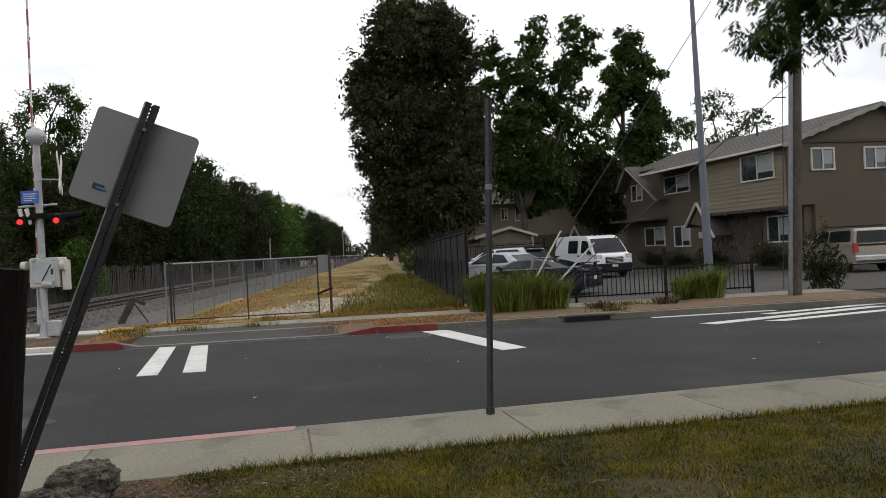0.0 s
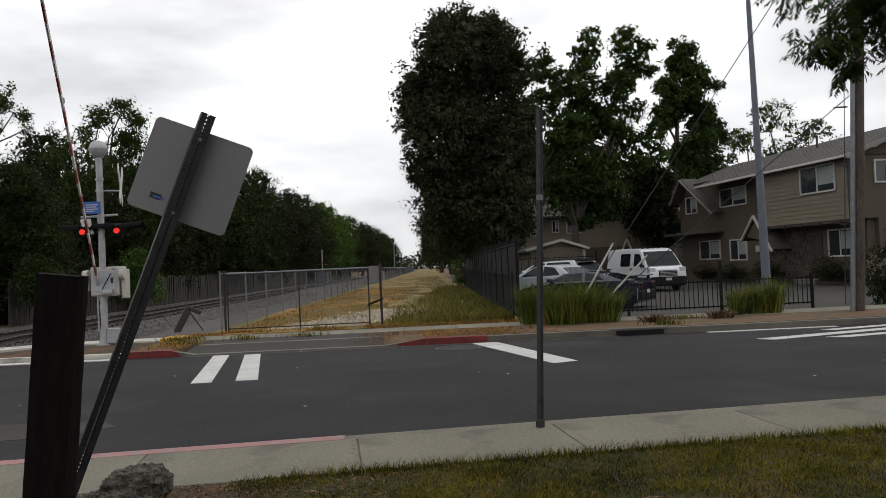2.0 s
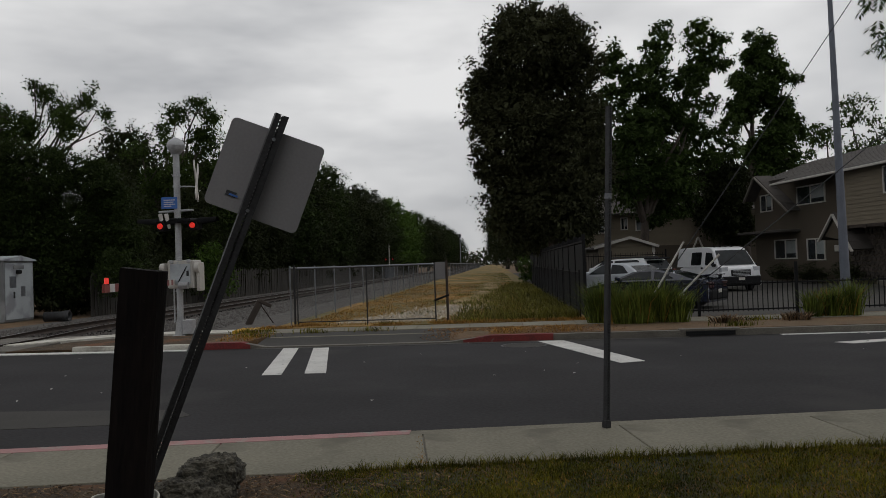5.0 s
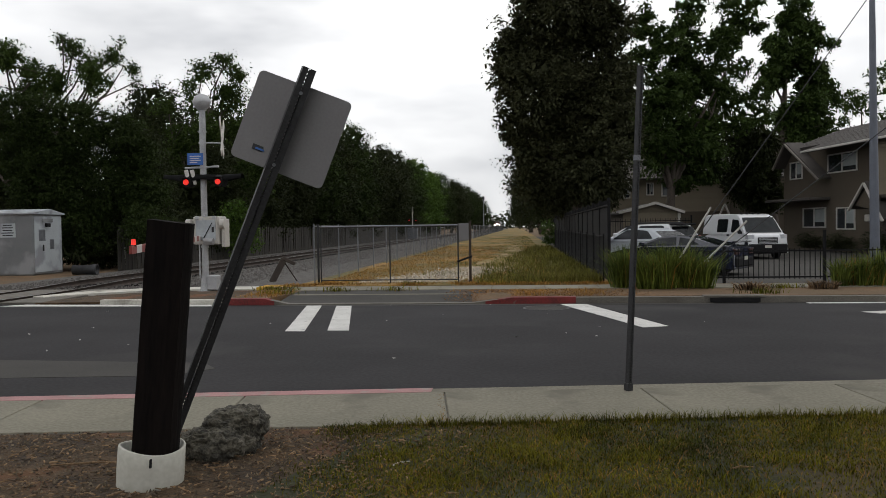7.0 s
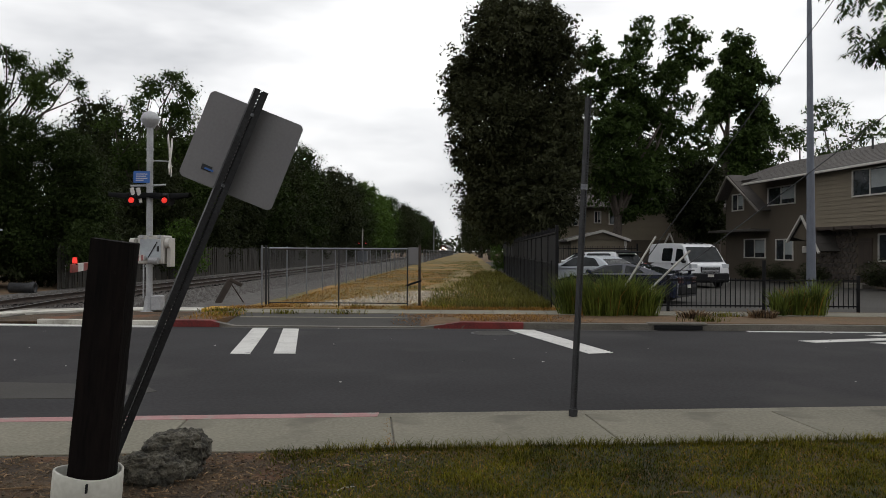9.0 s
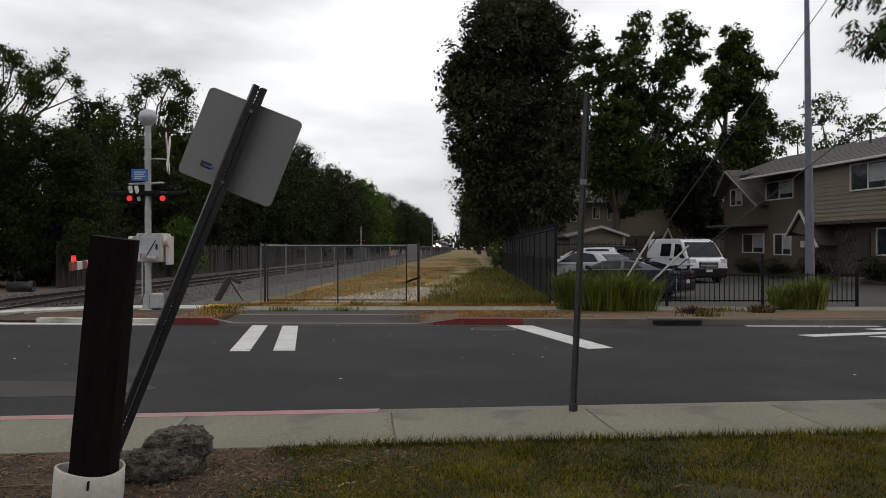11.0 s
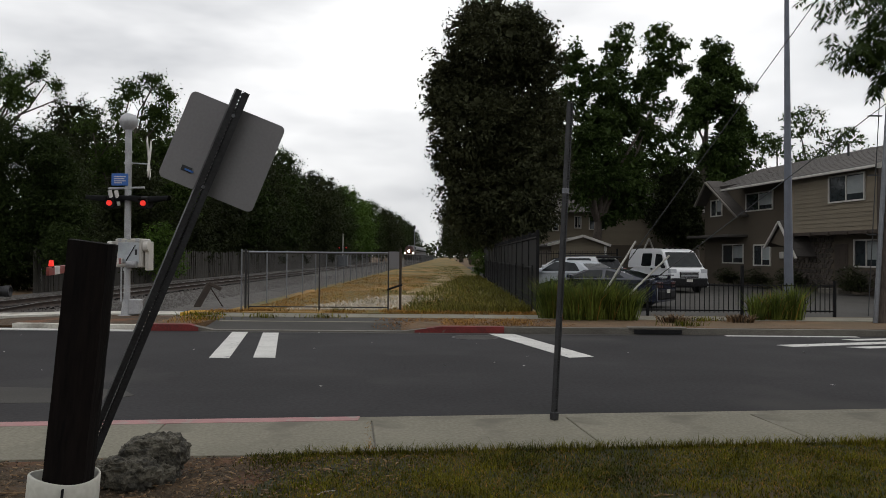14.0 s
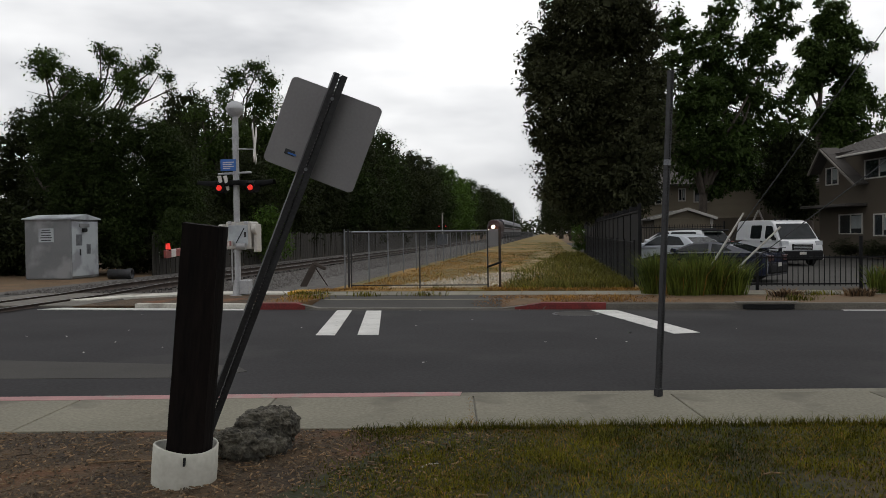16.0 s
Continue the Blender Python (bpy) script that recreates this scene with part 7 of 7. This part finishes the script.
    # fallen leaf and sticks
    for i, (x, y, ang, l, r, mt) in enumerate(((1.35, 5.0, 20, 0.07, 0.008, "chip"), (-0.95, 4.1, -15, 0.22, 0.006, "chip"), (-0.75, 5.0, 50, 0.07, 0.006, "trim"), (-2.75, 4.9, 12, 0.25, 0.007, "chip"), (-3.1, 5.2, 100, 0.12, 0.006, "chip"))):
        tw = thing("fallen_twig", "dry brown twig lying on the ground", "twig", pose(x, y, Z1 + r, 0, 0, ang))
        bm = tube((-l, 0, 0), (0, 0.02, 0), r * 0.8, r, 6)
        add_tube(bm, (0, 0.02, 0), (l, -0.01, 0), r, r * 0.5, 6)
        part("stick", bm, M[mt], tw)


def overhanging_tree():
    """A tree on the lawn, outside the view, whose feathery branches hang into it."""
    local = np.random.default_rng(44)
    t = thing("feather_leaf_tree", "tree with feathery compound leaves overhanging the street", "tree", pose(10.95, 6.6, Z1 - 0.02), "")
    tips = [(-5.4, 3.1, 5.2), (-4.2, 3.6, 4.5), (-3.5, 3.2, 5.4), (-6.5, 1.0, 6.6), (-9.2, 2.0, 6.3), (1.5, 4.0, 6.5), (-3, -3, 7.5), (2.0, -2, 7.5), (-9.0, -2.0, 7.4)]
    part("trunk", limbs((0, 0, 0), 0.24, 3.0, tips, 8, 0.2), None, t)
    # branch targets: (x, y, z, spread, fronds)
    # low spots hang into view; the high wide ones are unseen, added to shade the lawn
    spots = [(-5.5, 3.3, 4.95, 0.50, 60), (-4.9, 3.4, 4.75, 0.40, 46), (-4.3, 3.4, 4.9, 0.5, 60), (-3.5, 3.5, 4.5, 0.42, 36), (-5.85, 3.25, 4.15, 0.26, 22), (-5.55, 3.3, 3.85, 0.16, 12), (-5.35, 3.3, 4.45, 0.36, 26), (-4.9, 3.4, 4.2, 0.36, 18), (-3.2, 3.4, 5.2, 0.6, 60),
             (-9.6, 2.5, 5.55, 0.25, 8), (-8.6, 1.5, 6.3, 0.8, 60), (-6.6, 0.4, 6.6, 1.0, 90), (-9.4, -2, 7.2, 1.4, 100), (-5, -2.6, 7.4, 1.4, 120), (0, 2.5, 6.6, 1.4, 120), (1.5, -1.5, 7.4, 1.6, 120), (-2.0, 1.0, 7.8, 1.5, 140), (-2.5, -3.5, 7.6, 1.4, 100), (-12, 0.5, 7.4, 1.2, 80), (-12, -4, 7.8, 1.4, 80)]
    C, D = [], []
    for x, y, z, s, n in spots:
        n = n * 3
        c = np.array([x, y, z]) + local.normal(0, 1, (n, 3)) * s * np.array([0.62, 0.7, 0.5])
        a = local.uniform(0, 2 * np.pi, n)
        d = np.stack([np.cos(a) - 0.3, np.sin(a), local.normal(-0.55, 0.35, n)], 1)
        C.append(c)
        D.append(d / np.linalg.norm(d, axis=1)[:, None])
    C, D = np.concatenate(C), np.concatenate(D)
    n, k = len(C), 9
    side = np.cross(D, np.array([0, 0, 1.0]))
    side /= np.linalg.norm(side, axis=1)[:, None] + 1e-9
    up = np.cross(side, D)
    f = np.linspace(0.12, 1.0, k)
    V = []
    for sgn in (-1, 1):
        for fi in f:
            root = C + D * (0.21 * fi)
            drop = np.array([0, 0, -1.0]) * 0.05 * fi
            l = 0.075 * (0.6 + 0.9 * math.sin(math.pi * (0.2 + 0.7 * fi)))
            dirn = side * sgn * 0.8 + D * 0.55 + up * -0.25
            dirn = dirn + local.normal(0, 0.12, dirn.shape)
            dirn /= np.linalg.norm(dirn, axis=1)[:, None]
            wv = np.cross(dirn, up)
            wv /= np.linalg.norm(wv, axis=1)[:, None] + 1e-9
            V.append(np.stack([root + drop, root + dirn * l * 0.45 + wv * 0.0125 + drop, root + dirn * l + drop * 1.5, root + dirn * l * 0.45 - wv * 0.0125 + drop], 1))
    V = np.concatenate(V).reshape(-1, 3)
    part("crown", mesh_np("crown", V, np.arange(len(V)).reshape(-1, 4), M["leaf_walnut"]), None, t)


plants()
overhanging_tree()
grasses()


# ---- railway: train and far signals ----
def train():
    t = thing("passenger_train", "approaching passenger train with lit headlights", "train", pose(-12.72, 187, 0.1))
    prof = [(-1.5, 0.5), (-1.55, 1.2), (-1.55, 3.3), (-1.3, 4.1), (-0.7, 4.6), (0.7, 4.6), (1.3, 4.1), (1.55, 3.3), (1.55, 1.2), (1.5, 0.5)]
    bm = bmesh.new()
    rings = []
    for y, sx, sz in ((0.0, 0.86, 0.62), (0.25, 0.95, 0.68), (1.2, 1.0, 0.80), (2.2, 1.0, 0.98), (2.6, 1.0, 1.0), (17, 1.0, 1.0)):
        rings.append([bm.verts.new((x * sx, y, 0.5 + (z - 0.5) * sz)) for x, z in prof])
    n = len(prof)
    for a, b in zip(rings, rings[1:]):
        for i in range(n):
            bm.faces.new((a[i], a[(i + 1) % n], b[(i + 1) % n], b[i]))
    bm.faces.new(rings[0][::-1])
    bm.faces.new(rings[-1])
    bmesh.ops.recalc_face_normals(bm, faces=bm.faces)
    loco = part("locomotive", bm, M["train_orange"], t, "locomotive with a sloping nose")
    part("cab_window", quad_plate([(-1.1, 1.5, 3.55), (1.1, 1.5, 3.55), (1.05, 2.05, 4.2), (-1.05, 2.05, 4.2)], 0.03), M["glass"], loco)
    part("headlight", tube((0, -0.02, 2.95), (0, -0.2, 2.95), 0.36, 0.36, 18), M["head_glow"], loco, "lit headlight")
    for x in (-1.3, 1.3):
        part("ditch_light", tube((x, 0.2, 2.3), (x, -0.2, 2.3), 0.22, 0.22, 14), M["head_glow"], loco, "lit ditch light")
    part("plough", prism([(-1.4, 0.0), (0, -0.5), (1.4, 0.0)], 0.15, 0.75), M["black_plastic"], loco)
    part("frame", box((-1.4, 0.4, 0.3), (1.4, 16.8, 1.05)), M["black_plastic"], loco)
    for yy in (2.6, 13.2):
        part("bogie", box((-1.05, yy, 0.0), (1.05, yy + 3.0, 0.5), 0.1), M["black_plastic"], loco)
    y = 18.0
    for k in range(5):
        bm = prism([(-1.5, 0.6), (-1.55, 1.2), (-1.55, 4.0), (-1.25, 4.6), (-0.7, 4.85), (0.7, 4.85), (1.25, 4.6), (1.55, 4.0), (1.55, 1.2), (1.5, 0.6)], y, y + 25.2, Matrix(((1, 0, 0, 0), (0, 0, 1, 0), (0, 1, 0, 0), (0, 0, 0, 1))))
        bmesh.ops.recalc_face_normals(bm, faces=bm.faces)
        c = part("coach", bm, M["train_body"], t, "two-level coach with dark sides and silver roof")
        for x in (-1, 1):
            for j in range(9):
                yy = y + 1.6 + 2.6 * j
                a, b = sorted((x * 1.54, x * 1.575))
                part("window", box((a, yy, 3.05), (b, yy + 1.7, 3.75)), M["glass"], c)
            a, b = sorted((x * 1.53, x * 1.568))
            part("stripe", box((a, y + 0.3, 2.5), (b, y + 24.9, 2.85)), M["train_orange"], c)
        for yy in (y + 2.0, y + 20.4):
            part("bogie", box((-1.05, yy, 0.0), (1.05, yy + 2.8, 0.7), 0.1), M["black_plastic"], c)
        part("roof", box((-1.2, y + 0.1, 4.62), (1.2, y + 25.1, 4.9), 0.05), M["train_silver"], c)
        for j in range(4):
            part("roof_vent", box((-1.3, y + 3 + 5.5 * j, 4.5), (1.3, y + 5.2 + 5.5 * j, 4.95), 0.04), M["train_body"] if j % 2 else M["train_silver"], c)
        y += 25.8
    return t


def far_details():
    m = thing("far_crossing_signal", "distant white crossing mast with red lamps", "railway signal", pose(-15.6, 118, 0))
    part("mast", tube((0, 0, 0), (0, 0, 4.9), 0.09, n=8), M["trim"], m)
    for x in (-0.5, 0.5):
        lamp = part("lamp", tube((x, 0, 2.7), (x, -0.12, 2.7), 0.24, 0.24, 12), M["black_plastic"], m)
        part("lens", tube((x, -0.13, 2.7), (x, -0.16, 2.7), 0.09, 0.09, 12), M["red_glow"], lamp, "lit red lens")
    for a in (40, -40):
        part("blade", box((-0.02, -0.6, -0.1), (0.02, 0.6, 0.1), 0, pose(0.1, 0, 4.3, a, 0, 10)), M["trim"], m)
    p = thing("far_light_pole", "distant slim grey pole beside the railway", "pole", pose(-8.7, 205, 0))
    part("pole", tube((0, 0, 0), (0, 0, 8.5), 0.12, 0.1, 8), M["steel"], p)
    part("head", box((-0.25, -0.25, 8.3), (0.25, 0.25, 9.4), 0.1), M["dark_steel"], p)
    b = thing("far_equipment_box", "distant pale equipment cabinet", "cabinet", pose(-14.8, 112, 0))
    part("box", box((-0.7, -0.5, 0), (0.7, 0.5, 1.5), 0.05), M["steel"], b)
    part("lid", box((-0.75, -0.55, 1.5), (0.75, 0.55, 1.57), 0.02), M["steel"], b)
    for x in (8.8, 10.4):
        s = thing("far_road_sign", "distant white road sign on a post", "road sign", pose(x, 182, 0))
        part("post", tube((0, 0, 0), (0, 0, 3.0), 0.06, n=8), M["steel"], s)
        part("panel", box((-0.45, -0.05, 2.0), (0.45, -0.02, 3.0), 0.03), M["trim"], s)
    c = thing("utility_cover", "round worn grey utility cover in the street", "cover", pose(0.55, 16.1, 0))
    part("cover", tube((0, 0, -0.02), (0, 0, 0.006), 0.42, 0.42, 28), M["asphalt_old"], c)
    part("rim", tube((0, 0, -0.02), (0, 0, 0.004), 0.47, 0.47, 28), M["dark_steel"], c)
    g = thing("storm_drain", "dark storm drain opening in the far kerb", "drain", pose(4.45, 17.0, 0))
    # no real hole: a solid black block gives the shade inside the drain
    part("opening", box((-0.5, -0.06, 0.015), (0.5, 0.0, 0.105)), M["black_plastic"], g)
    part("lintel", box((-0.62, -0.03, 0.105), (0.62, 0.2, 0.155), 0.01), M["kerb"], g)


TRAIN = train()
far_details()


# ---- what moves ----
def motions():
    lift = [(0.0, 94), (0.3, 87), (0.6, 77), (1.0, 61), (1.5, 49.5), (2.0, 37), (2.5, 26.5), (3.0, 20), (3.5, 13.5), (3.7, 11), (4.4, 3.5), (5.0, 0.2), (5.6, -0.5), (16.0, -0.5)]
    walk(ARM, [(t, pose(-8.4, 20.6, 1.45, 0, -a, -74)) for t, a in lift])
    run = [(0.0, 765), (3.5, 626), (7.0, 486), (11.0, 350), (14.5, 241), (16.0, 187)]
    walk(TRAIN, [(t, pose(-12.72, y, 0.1)) for t, y in run])


motions()
